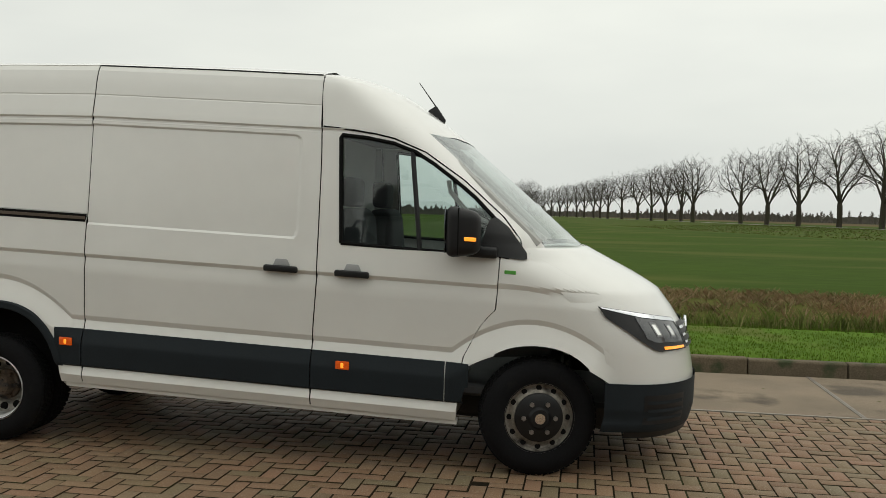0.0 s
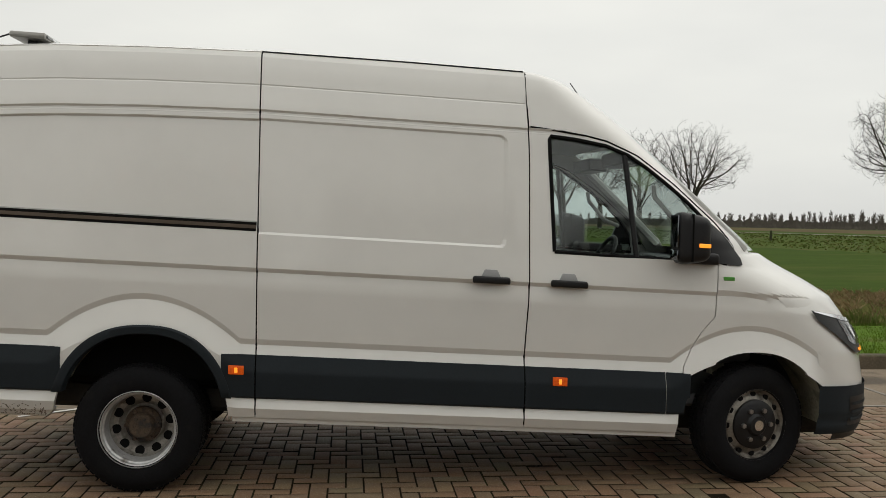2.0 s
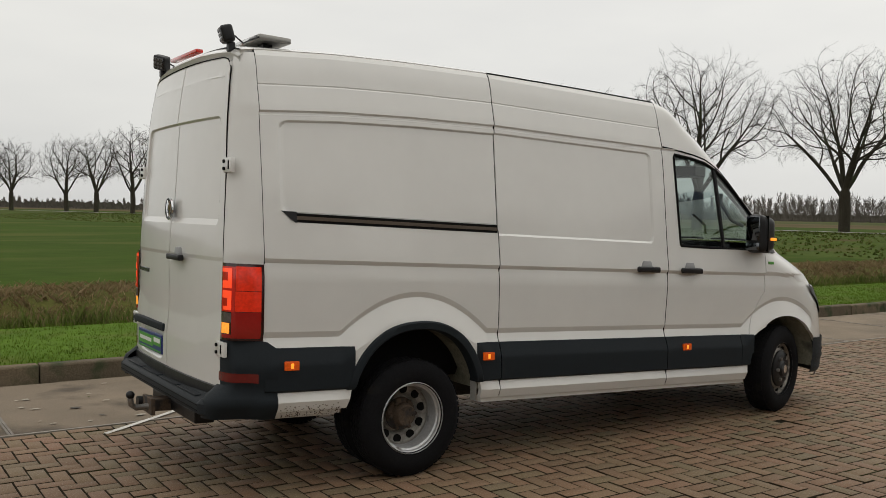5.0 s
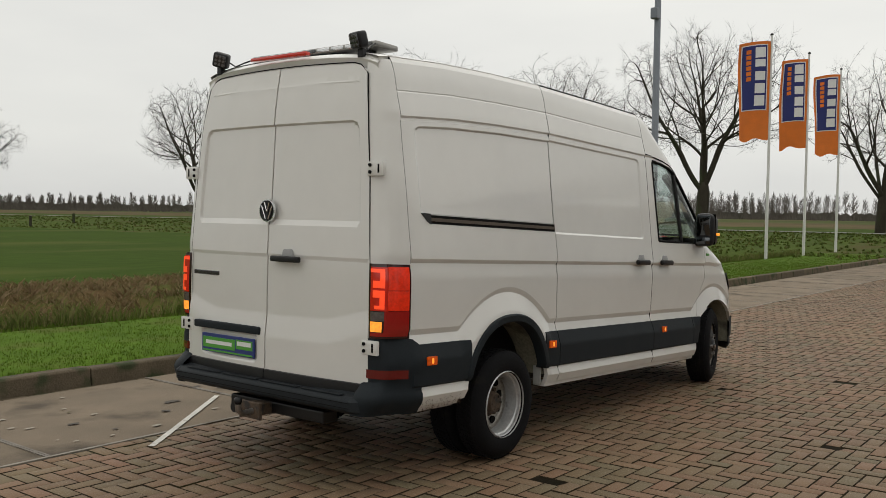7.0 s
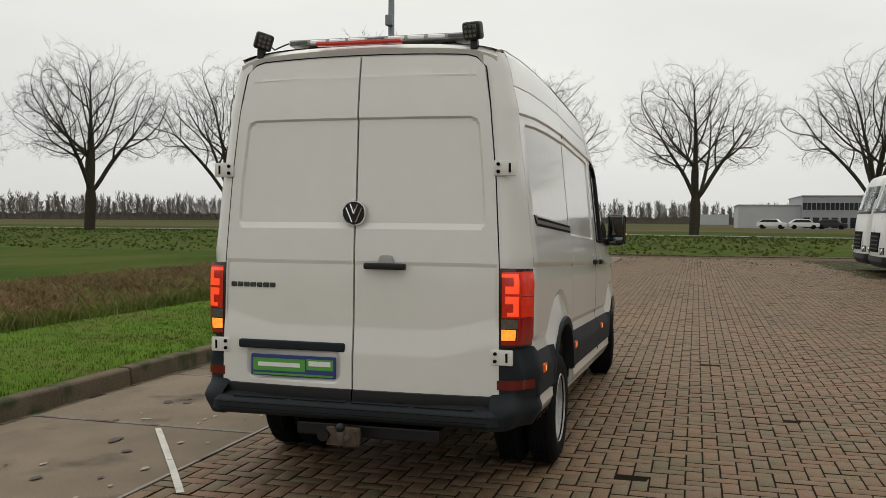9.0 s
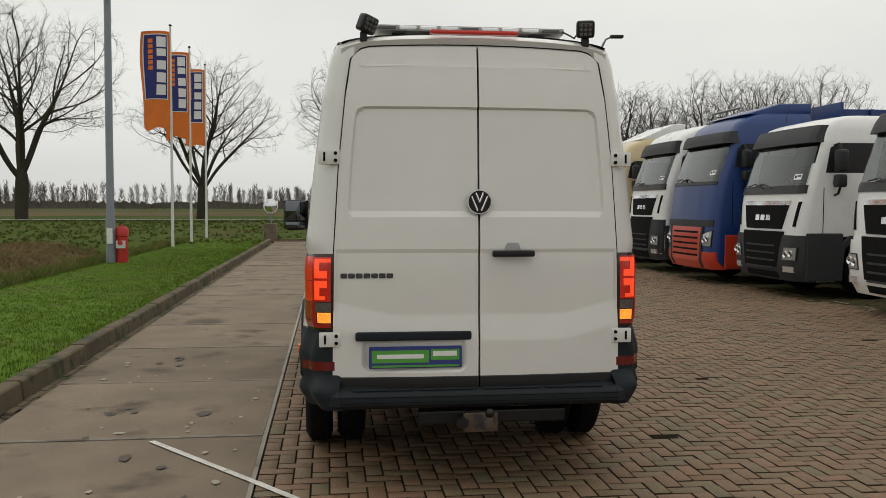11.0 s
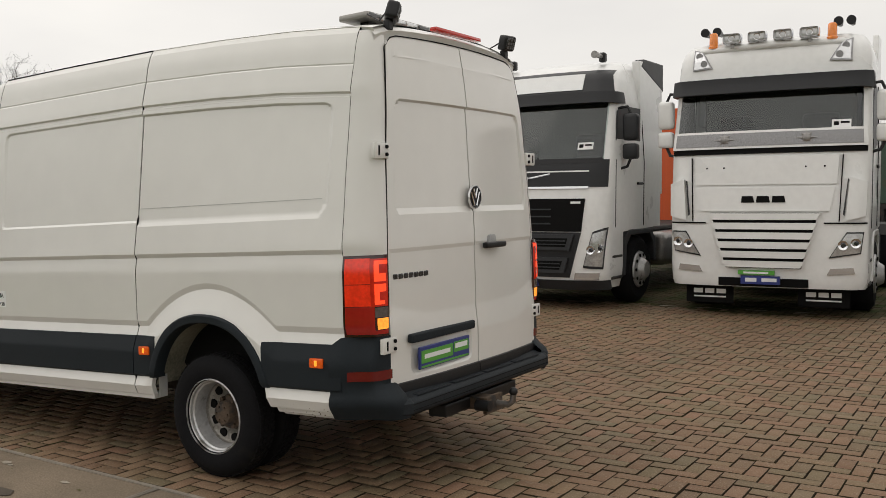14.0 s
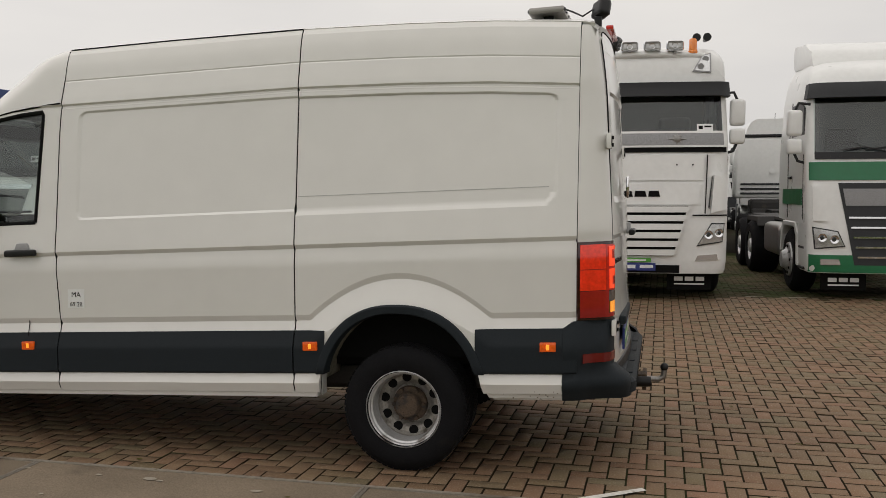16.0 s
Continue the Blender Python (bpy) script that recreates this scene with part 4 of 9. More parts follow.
    for k in range(33):
        y = -0.765 + 1.53 * k / 32
        zt = 2.405 + 0.045 * (1 - abs(y / 0.8) ** 3) - 0.03 * max(0, (abs(y) - 0.6) / 0.2) ** 2
        lowz = 2.382 - 0.02 * (y / 0.75) ** 2 - 0.11 * max(0, (abs(y) - 0.60) / 0.2) ** 2
        cur = [hd.verts.new((-1.02, y, zt + 0.008)), hd.verts.new((rear_x(y, 2.37) + 0.035, y, zt - 0.004)), hd.verts.new((rear_x(y, 2.37) + 0.006, y, zt - 0.03)), hd.verts.new((rear_x(y, 2.37) + 0.03, y, lowz - 0.01))]
        if prev:
            for q in range(3):
                hd.faces.new((prev[q], prev[q + 1], cur[q + 1], cur[q]))
        prev = cur
    vp("roof_end", hd, M_white, van, sm=60)
    # cab roof
    vp("cab_roof", cab_roof(), M_white, van, sm=50)
    # windscreen
    ws = front_grid(1.50, 2.165, 16, t0=-0.595, t1=0.595, nt=40)
    wo = vp("windscreen", ws, M_shield, van, sm=60)
    wo.visible_shadow = False
    for s in (1, -1):
        # screen pillars
        pb = bmesh.new()
        rows = []
        for j in range(25):
            z = 1.40 + (2.19 - 1.40) * j / 24
            xf, ln, w = lerp_table(XF, z), lerp_table(FL, z), lerp_table(WM, z)
            if z < 1.5:
                xf, ln = 3.86 + (1.5 - z) * 0.5, 0.62
            xa = door_front(max(z, 1.52)) + 0.004 if z < 2.15 else 2.66
            ta = math.asin(min(1.0, max(0.0, (xa - (xf - ln)) / ln)) ** (2.3 / 2))
            tb = (1 - 0.60) * math.pi / 2
            row = []
            for i in range(9):
                a = ta + (tb - ta) * i / 8
                row.append(pb.verts.new((xf - ln + ln * math.sin(a) ** (2 / 2.3) if a > 0 else xa, s * w * math.cos(a) ** (2 / 2.3), z)))
            rows.append(row)
        for j in range(24):
            for i in range(8):
                q = (rows[j][i], rows[j][i + 1], rows[j + 1][i + 1], rows[j + 1][i])
                pb.faces.new(q if s < 0 else q[::-1])
        vp("screen_pillar", pb, M_white, van, sm=50)
        groove = tube([(door_front(z) + 0.0, s * (half_width(door_front(z), z, False) + 0.0005), z) for z in [1.56 + 0.6 * k / 24 for k in range(25)]] + [(2.22, s * (half_width(2.22, 2.166, False)), 2.166)], 0.0055, 5)
        vp("door_gap", groove, M_gap, van)
        vp("roof_gutter", tube([(x, s * (half_width(x, lerp_table(GZ, x), False) + 0.001), lerp_table(GZ, x) - 0.002) for x in [SEAM_A + (SEAM_B - SEAM_A - 0.03) * k / 30 for k in range(31)]], 0.006, 5), M_gap, van)
        for xa in (SEAM_A, SEAM_R):
            zt = lerp_table(GZ, xa)
            vp("panel_gap", tube([(xa, s * (half_width(xa, 0.40 + (zt - 0.4) * k / 60) - 0.008), 0.40 + (zt - 0.4) * k / 60) for k in range(61)], 0.007, 5), M_gap, van)
        vp("panel_gap", tube([(seam_b(0.4 + 2.09 * k / 60), s * (half_width(seam_b(0.4 + 2.09 * k / 60), 0.4 + 2.09 * k / 60) - 0.005), 0.4 + 2.09 * k / 60) for k in range(61)], 0.0065, 5), M_gap, van)
    # bonnet, nose, grille, bumper
    vp("bonnet", bonnet(), M_white, van, sm=50)
    nose = front_grid(0.66, 1.06, 12, t0=-0.90, t1=0.90, nt=60)
    vp("nose_panel", nose, M_white, van, sm=50)
    vp("front_bumper", front_grid(0.40, 0.70, 10, t0=-0.93, t1=0.93, nt=60, off=0.012), M_trim, van, "dark grey plastic front bumper", sm=50)
    vp("bumper_lip", front_grid(0.36, 0.41, 3, t0=-0.80, t1=0.80, nt=50, off=0.006), M_black, van, sm=50)
    vp("grille", front_grid(0.90, 1.055, 6, t0=-0.30, t1=0.30, nt=24, off=0.014), M_black, van, sm=50)
    for k in range(3):
        vp("grille_bar", front_grid(0.925 + 0.045 * k, 0.94 + 0.045 * k, 1, t0=-0.30, t1=0.30, nt=24, off=0.022), M_chrome, van, sm=50)
    for s in (1, -1):
        a, c = (0.30, 0.80) if s > 0 else (-0.80, -0.30)
        hl = vp("headlamp", headlamp(s, 0.016, 0.0, 1.0), M_black, van, "headlamp with clear lens and amber strip", sm=50)
        vp("headlamp_reflector", headlamp(s, 0.020, 0.06, 0.66, 0.24, 0.86), M_lampdark, hl, sm=50)
        vp("headlamp_strip", headlamp(s, 0.021, 0.02, 0.98, 0.88, 0.99), M_chrome, hl, sm=50)
        vp("headlamp_indicator", headlamp(s, 0.021, 0.06, 0.46, 0.05, 0.13), M_amberlit, hl, "lit amber strip", sm=50)
        for px in (0.20, 0.44):
            vp("headlamp_bezel", headlamp(s, 0.0225, px - 0.02, px + 0.075, 0.38, 0.78), M_tgrey0, hl, sm=50)
            vp("headlamp_projector", headlamp(s, 0.024, px, px + 0.055, 0.44, 0.72), M_projector, hl, sm=50)
        vp("fog_vent", front_grid(0.45, 0.63, 4, t0=min(s * 0.40, s * 0.72), t1=max(s * 0.40, s * 0.72), nt=12, off=0.0135), M_black, van, sm=50)
        for k in range(3):
            vp("vent_slat", front_grid(0.475 + 0.05 * k, 0.495 + 0.05 * k, 1, t0=min(s * 0.42, s * 0.70), t1=max(s * 0.42, s * 0.70), nt=12, off=0.017), M_trim, van, sm=50)
        wp = tube([(3.62, s * 0.40 - 0.22, 1.508), (3.72, s * 0.15 - 0.1, 1.515), (3.80, s * 0.05, 1.512)], 0.010, 6)
        vp("wiper", wp, M_black, van)
    vp("cowl", box(3.55, 3.84, -0.45, 0.45, 1.44, 1.482, 0.012, 2), M_black, van)
    em = lathe([(0.0, 0.0), (0.085, 0.0), (0.085, 0.012), (0.07, 0.016), (0.0, 0.016)], "x", 28, (4.585, 0, 0.97))
    vp("front_emblem", em, M_chrome, van)
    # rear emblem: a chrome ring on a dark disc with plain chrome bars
    xr = rear_x(0, 1.496) - 0.012
    re = vp("rear_emblem", lathe([(0.0, 0.0), (0.063, 0.0), (0.063, -0.007), (0.0, -0.009)], "x", 32, (xr + 0.004, 0, 1.496)), M_black, van, "round chrome emblem")
    part("emblem_ring", tilt(lathe([(0.064, -0.004), (0.064, -0.011), (0.069, -0.011), (0.071, 0.0), (0.064, 0.0)], "x", 40, (xr, 0, 1.496), closed=True)), M_chrome, re, smooth=40)
    for ya, za, yb, zb in ((0.046, 0.030, 0.012, -0.05), (-0.046, 0.030, -0.012, -0.05), (0.022, 0.05, 0.0, -0.005), (-0.022, 0.05, 0.0, -0.005)):
        part("emblem_bar", tilt(tube([(xr - 0.008, ya, 1.496 + za), (xr - 0.008, yb, 1.496 + zb)], 0.006, 6)), M_chrome, re)
    # rear bumper with step
    rb = prism([(-1.02, 0.37), (-1.29, 0.348), (-1.33, 0.370), (-1.33, 0.424), (-1.305, 0.448), (-1.25, 0.456), (-1.23, 0.466), (-1.02, 0.466)], -0.785, 0.785, "y", 0.010, 2)
    def tuck(bm):
        """Sets the step closer to the doors."""
        for v in bm.verts:
            v.co.x += 0.024 * ramp(-1.19, -1.31, v.co.x)
        return bm

    rbo = vp("rear_bumper", tuck(rb), M_steptrim, van, "dark grey rear bumper with a step", sm=40)
    for s in (1, -1):
        vp("bumper_end", tuck(bumper_end(s)), M_steptrim, rbo, sm=40)
    for k in range(4):
        y0 = -0.70 + 0.36 * k
        vp("step_pad", tuck(box(-1.31, -1.262, y0, y0 + 0.33, 0.4485, 0.457, 0.003, 1)), M_steptrim, rbo)
    for k in range(2):
        vp("bumper_groove", tuck(box(-1.332, -1.32, -0.785, 0.785, 0.385 + 0.03 * k, 0.388 + 0.03 * k)), M_gap, rbo)
    # tow bar
    tb = thing("tow_bar", pose(0, 0, 0), "rusty steel tow hitch with ball", "")
    tb.parent = van
    part("cross_beam", tilt(box(-1.22, -1.10, -0.50, 0.34, 0.245, 0.318, 0.01, 2)), M_black, tb)
    part("hitch_block", tilt(box(-1.335, -1.18, -0.05, 0.075, 0.238, 0.315, 0.014, 2)), M_rust, tb)
    part("hitch_plate", tilt(box(-1.352, -1.325, -0.085, 0.105, 0.222, 0.325, 0.006, 2)), M_rust, tb)
    part("hitch_jaw", tilt(cyl(0.032, 0.09, "x", (-1.335, 0.115, 0.278), 18)), M_black, tb, smooth=40)
    part("ball_neck", tilt(tube([(-1.33, -0.02, 0.272), (-1.425, -0.02, 0.264), (-1.455, -0.02, 0.285), (-1.460, -0.02, 0.325)], 0.019, 10)), M_steel, tb, smooth=40)
    bl = bmesh.new()
    bmesh.ops.create_uvsphere(bl, u_segments=18, v_segments=12, radius=0.026)
    bmesh.ops.translate(bl, vec=(-1.460, -0.02, 0.345), verts=bl.verts)
    part("tow_ball", tilt(bl), M_black, tb, smooth=True)
    # underbody
    vp("underbody", box(-1.05, 4.3, -0.62, 0.62, 0.33, 0.50, 0.03, 1), M_chassis, van)
    vp("inner_shell", box(-1.06, 2.12, -0.76, 0.76, 0.50, 2.28, 0.05, 1), M_gap, van)
    vp("rear_axle", cyl(0.06, 1.5, "y", (0, 0, level(0, HUB_Z)), 12), M_gap, van)
    for s in (1, -1):
        for cx, hw2, hh, yy in ((0.0, 0.50, 0.57, 0.62), (3.605, 0.49, 0.49, 0.56)):
            lin = bmesh.new()
            prev = None
            for k in range(25):
                a = math.pi * (0.07 + 0.78 * k / 24 if cx == 0.0 else k / 24)
                x, z = cx + hw2 * math.cos(a), level(cx + hw2 * math.cos(a), HUB_Z + hh * math.sin(a) ** 0.9)
                cur = (lin.verts.new((x, s * yy, z)), lin.verts.new((x, s * (half_width(x, z, False) - 0.012), z)))
                if prev:
                    lin.faces.new((prev[0], prev[1], cur[1], cur[0]))
                prev = cur
            vp("wheel_well", lin, M_well, van, sm=50)
        # pale piece, no flap: stands for inner bracket and the lit gap beside it
        vp("mud_flap", box(0.474, 0.485, s * 0.88, s * 0.945, 0.36, 0.60, 0.004, 1), M_cablight, van, "pale wheel well edge standing in for bracket and lit gap")
    # cab interior
    vp("bulkhead", box(2.13, 2.17, -0.80, 0.80, 0.5, 2.22, 0.01, 1), M_cablight, van)
    vp("cab_floor", box(2.17, 3.75, -0.86, 0.86, 0.52, 0.60, 0.02, 1), M_cabin, van)
    vp("dashboard", prism([(3.30, 0.75), (3.24, 1.10), (3.27, 1.34), (3.36, 1.42), (3.66, 1.44), (3.70, 0.8)], -0.74, 0.74, "y", 0.03, 2), M_cabin, van, sm=40)
    vp("dash_screen", box(3.255, 3.27, -0.16, 0.14, 1.25, 1.42, 0.01, 1), M_black, van)
    for s in (1, -1):
        vp("dash_vent", box(3.255, 3.275, s * 0.62 - 0.08, s * 0.62 + 0.08, 1.27, 1.36, 0.01, 1), M_black, van)
        seat = thing("cab_seat", pose(0, 0, 0), "black fabric cab seat", "")
        seat.parent = van
        y0 = s * 0.48
        part("seat_base", tilt(box(2.42, 2.95, y0 - 0.25, y0 + 0.25, 0.85, 1.02, 0.05, 3)), M_seat, seat, smooth=40)
        part("backrest", tilt(prism([(2.30, 0.98), (2.48, 0.98), (2.43, 1.60), (2.38, 1.66), (2.26, 1.64), (2.24, 1.5)], y0 - 0.24, y0 + 0.24, "y", 0.045, 3)), M_seat, seat, smooth=40)
        part("headrest", tilt(box(2.25, 2.37, y0 - 0.14, y0 + 0.14, 1.66, 1.86, 0.045, 3)), M_seat, seat, smooth=40)
        vp("grab_handle", tube([(3.28, s * 0.80, 1.62), (3.16, s * 0.78, 1.66), (3.03, s * 0.77, 1.80), (3.02, s * 0.78, 1.87)], 0.016, 8), M_cablight, van)
        vp("pillar_lining", tube([(3.60, s * 0.80, 1.50), (3.30, s * 0.78, 1.77), (2.98, s * 0.72, 2.04)], 0.035, 8), M_cablight, van)
        vp("sun_visor", box(2.86, 3.00, s * 0.40 - 0.24, s * 0.40 + 0.24, 2.00, 2.09, 0.01, 1), M_cabin, van)
    vp("steering_wheel", steering(), M_black, van, sm=True)
    vp("head_lining", box(2.17, 2.88, -0.72, 0.72, 2.14, 2.17, 0.01, 1), M_cabin, van)
    # aerial
    ae = part("roof_aerial", tilt(prism([(2.74, 2.385), (2.80, 2.425), (2.87, 2.325), (2.86, 2.29)], -0.02, 0.02, "y", 0.008, 2)), M_black, van, "black whip aerial", smooth=40)
    part("aerial_rod", tilt(tube([(2.81, 0, 2.40), (2.67, 0, 2.585)], 0.006, 6, 0.003)), M_black, ae)
    # high brake lamp, beacon bar, work lamps
    vp("high_brake_lamp", box(-1.135, -1.09, -0.235, 0.27, 2.445, 2.468, 0.008, 2), M_red, van, "red high-level brake lamp")
    bar = part("beacon_bar", tilt(box(-0.87, -0.665, -0.57, 0.56, 2.515, 2.552, 0.012, 2)), M_alu, van, "flat warning beacon bar with clear lenses", smooth=40)
    for k in range(9):
        y0 = -0.545 + 0.1225 * k
        part("beacon_lens", tilt(box(-0.878, -0.657, y0 + 0.006, y0 + 0.112, 2.522, 2.545, 0.006, 1)), M_clear if k % 4 else M_lampdark, bar, smooth=40)
    for s in (1, -1):
        part("beacon_foot", tilt(box(-0.80, -0.74, s * 0.42 - 0.04, s * 0.42 + 0.04, 2.49, 2.52, 0.004, 1)), M_black, bar)
        turn = Matrix.Translation((-1.075, s * 0.64, 2.45)) @ Matrix.Rotation(radians(32 if s > 0 else -12), 4, "Z") @ Matrix.Rotation(radians(-16), 4, "Y") @ Matrix.Rotation(radians(14 if s > 0 else 0), 4, "X") @ Matrix.Translation((1.075, -s * 0.64, -2.45))

        def lamp_bit(name, bm, mat, parent, label="", sm=40):
            bmesh.ops.transform(bm, matrix=turn, verts=bm.verts)
            return part(name, tilt(bm), mat, parent, label, smooth=sm)
        wl_ = lamp_bit("work_lamp", box(-1.115, -1.045, s * 0.64 - 0.052, s * 0.64 + 0.052, 2.452, 2.550, 0.020, 3), M_black, van, "square black work lamp")
        lamp_bit("lamp_face", box(-1.1195, -1.112, s * 0.64 - 0.040, s * 0.64 + 0.040, 2.463, 2.540, 0.006, 1), M_lampdark, wl_)
        for i in range(3):
            for k in range(3):
                lamp_bit("lamp_led", cyl(0.009, 0.006, "x", (-1.1195, s * 0.64 - 0.025 + 0.025 * i, 2.476 + 0.025 * k), 10), M_tgrey0, wl_)
        part("lamp_bracket", tilt(box(-1.09, -1.05, s * 0.64 - 0.02, s * 0.64 + 0.02, 2.40, 2.455, 0.004, 1)), M_black, wl_)
        part("lamp_cable", tilt(tube([(-1.04, s * 0.62, 2.50), (-0.98, s * 0.60, 2.47), (-0.93, s * 0.58, 2.50), (-0.87, s * 0.56, 2.53)], 0.005, 6)), M_black, wl_)
    return van


def rear_x(y, z):
    """Where the back of the van lies."""
    return -1.225 + 0.050 * (abs(y) / 0.85) ** 2.2 + 0.062 * smooth(0.9, 2.4, z) ** 1.0 + 0.05 * max(0.0, (z - 1.9) / 0.5) ** 2


def pillar_in(z):
    return door_half(z) + 0.006


def door_half(z):
    return lerp_table([(0.5, 0.815), (1.2, 0.805), (1.7, 0.775), (2.1, 0.735), (2.37, 0.695)], z)


def door_relief(s, y, z):
    """Pressed shapes of the rear doors: a recessed upper panel, a fold, and the plate bowl on the left leaf."""
    top = 2.03
    d = rounded_rect_distance(y, z, (-0.3, door_half(z) - 0.055, 1.41, top), 0.06)
    r = 0.015 * min(ramp(0.0, -0.012, d), ramp(1.41, 1.445, z))
    r += 0.006 * ramp(1.232, 1.210, z)
    fold = 0.865 + 0.075 * ramp(0.50, 0.80, y)
    r -= 0.016 * ramp(fold, fold - 0.15, z)
    r -= 0.003 * (1 - ramp(0.0, 0.008, abs(z - 2.26)))
    if s > 0:
        r += 0.020 * (1 - ramp(-0.022, 0.0, rounded_rect_distance(y, z, (0.07, 0.66, 0.545, 0.735), 0.05)))
    return r


def rear_corner(s, z0, z1, off, xstart, a0=0.0, a1=1.0, slope=0.0):
    """A piece that wraps round the rear corner, from the side (a = 0) to the back (a = 1)."""
    b = bmesh.new()
    rows = []
    nz, na = max(2, int((z1 - z0) / 0.03)), 14
    for j in range(nz + 1):
        row = []
        for i in range(na + 1):
            a = a0 + (a1 - a0) * i / na
            z = z0 + (z1 - z0) * j / nz
            if slope and a < 0.16:
                z = z0 + (z1 - slope * (1 - a / 0.16) - z0) * j / nz
            xr, yin = rear_x(0.84, z), pillar_in(z) + 0.012
            if a < 0.55:
                t = a / 0.55
                x = xstart + (xr + 0.055 - xstart) * t
                y = half_width(x, z) + off
            else:
                t = (a - 0.55) / 0.45
                y0 = half_width(xr + 0.055, z) + off
                ang = t * math.pi / 2
                x = (xr + 0.055) - (0.055 + off) * math.sin(ang)
                y = y0 - (y0 - yin) * (1 - math.cos(ang))
            row.append(b.verts.new((x, s * y, z)))
        rows.append(row)
    for j in range(nz):
        for i in range(na):
            q = (rows[j][i], rows[j][i + 1], rows[j + 1][i + 1], rows[j + 1][i])
            b.faces.new(q if s > 0 else q[::-1])
    r = bmesh.ops.extrude_edge_only(b, edges=[e for e in b.edges if e.is_boundary])
    for v in r["geom"]:
        if isinstance(v, bmesh.types.BMVert):
            v.co.y -= s * 0.02
            v.co.x += 0.008
    return b


def bumper_end(s):
    b = bmesh.new()
    rows = []
    sec = [(0.348, -0.03), (0.370, 0.01), (0.424, 0.01), (0.448, -0.015), (0.456, -0.07), (0.466, -0.12)]
    for i in range(13):
        t = i / 12
        ang = t * math.pi / 2
        row = []
        for z, o in sec:
            x = -1.32 - o + (0.24 + o) * (1 - math.cos(ang))
            y = 0.78 + (0.105 + o) * math.sin(ang)
            row.append(b.verts.new((x, s * y, z)))
        rows.append(row)
    for i in range(12):
        for k in range(len(sec) - 1):
            q = (rows[i][k], rows[i + 1][k], rows[i + 1][k + 1], rows[i][k + 1])
            b.faces.new(q[::-1] if s > 0 else q)
    bmesh.ops.recalc_face_normals(b, faces=b.faces)
    r = bmesh.ops.extrude_edge_only(b, edges=[e for e in b.edges if e.is_boundary])
    for v in r["geom"]:
        if isinstance(v, bmesh.types.BMVert):
            v.co.x += 0.03
            v.co.y -= s * 0.03
    return b


def cab_roof():
    """The roof over the cab: cross-sections from the door pillar forward to the screen's top edge."""
    b = bmesh.new()
    rows = []
    NX, NT = 40, 56
    for j in range(NX + 1):
        v = j / NX
        row = []
        for i in range(NT + 1):
            t = -1 + 2 * i / NT
            a, sg = abs(t), math.copysign(1, t)
            # the front rim follows the screen; towards the sides it falls back to the door's top corner
            xe = lerp_table([(0.0, 3.07), (0.30, 3.05), (0.55, 2.985), (0.66, 2.93), (0.80, 2.80), (1.0, 2.64)], a)
            x = SEAM_B - 0.024 + (xe - SEAM_B + 0.024) * v
            top = lerp_table([(2.19, 2.561), (2.3, 2.552), (2.41, 2.532), (2.51, 2.502), (2.61, 2.460), (2.71, 2.405), (2.81, 2.338), (2.94, 2.245), (3.07, 2.150)], x)
            edge = top - 0.058 - 0.02 * smooth(2.3, 2.9, x)
            low = lerp_table([(2.19, 2.166), (2.42, 2.157), (2.66, 2.122), (2.80, 2.075), (3.0, 1.98)], x)
            wl_ = half_width(x, low, False)
            wt = half_width(x, min(edge, 2.503), False) * 1.0
            if a < 0.62:
                q = a / 0.62
                y, z = wt * q, edge + (top - edge) * (1 - q ** 3.0)
            else:
                q = (a - 0.62) / 0.38
                z = edge + (low - edge) * q
                y = half_width(x, max(low, min(z, 2.503)), False)
            row.append(b.verts.new((x, sg * y, z)))
        rows.append(row)
    for j in range(NX):
        for i in range(NT):
            b.faces.new((rows[j][i], rows[j][i + 1], rows[j + 1][i + 1], rows[j + 1][i]))
    bmesh.ops.recalc_face_normals(b, faces=b.faces)
    return b


def bonnet():
    b = bmesh.new()
    rows = []
    for j in range(27):
        z = 1.02 + (1.478 - 1.02) * j / 26
        xf, ln, w = lerp_table(XF, z), lerp_table(FL, z), lerp_table(WM, z)
        row = []
        for i in range(57):
            t = -0.93 + 1.86 * i / 56
            a = (1 - abs(t)) * math.pi / 2
            row.append(b.verts.new((xf - ln + ln * math.sin(a) ** (2 / 2.3) - 0.004 * smooth(0.5, 0.7, abs(t)), math.copysign((w - 0.005 * smooth(0.5, 0.7, abs(t))) * math.cos(a) ** (2 / 2.3), t), z + 0.012 * (1 - abs(t)) * smooth(1.1, 1.3, z))))
        rows.append(row)
    for j in range(26):
        for i in range(56):
            b.faces.new((rows[j][i], rows[j][i + 1], rows[j + 1][i + 1], rows[j + 1][i]))
    # close the back of the bonnet under the screen
    last = rows[-1]
    back = [b.verts.new((3.50, v.co.y, v.co.z + 0.0)) for v in last]
    for i in range(56):
        if last[i].co.x > 3.5 and last[i + 1].co.x > 3.5:
            b.faces.new((last[i], last[i + 1], back[i + 1], back[i]))
    return b


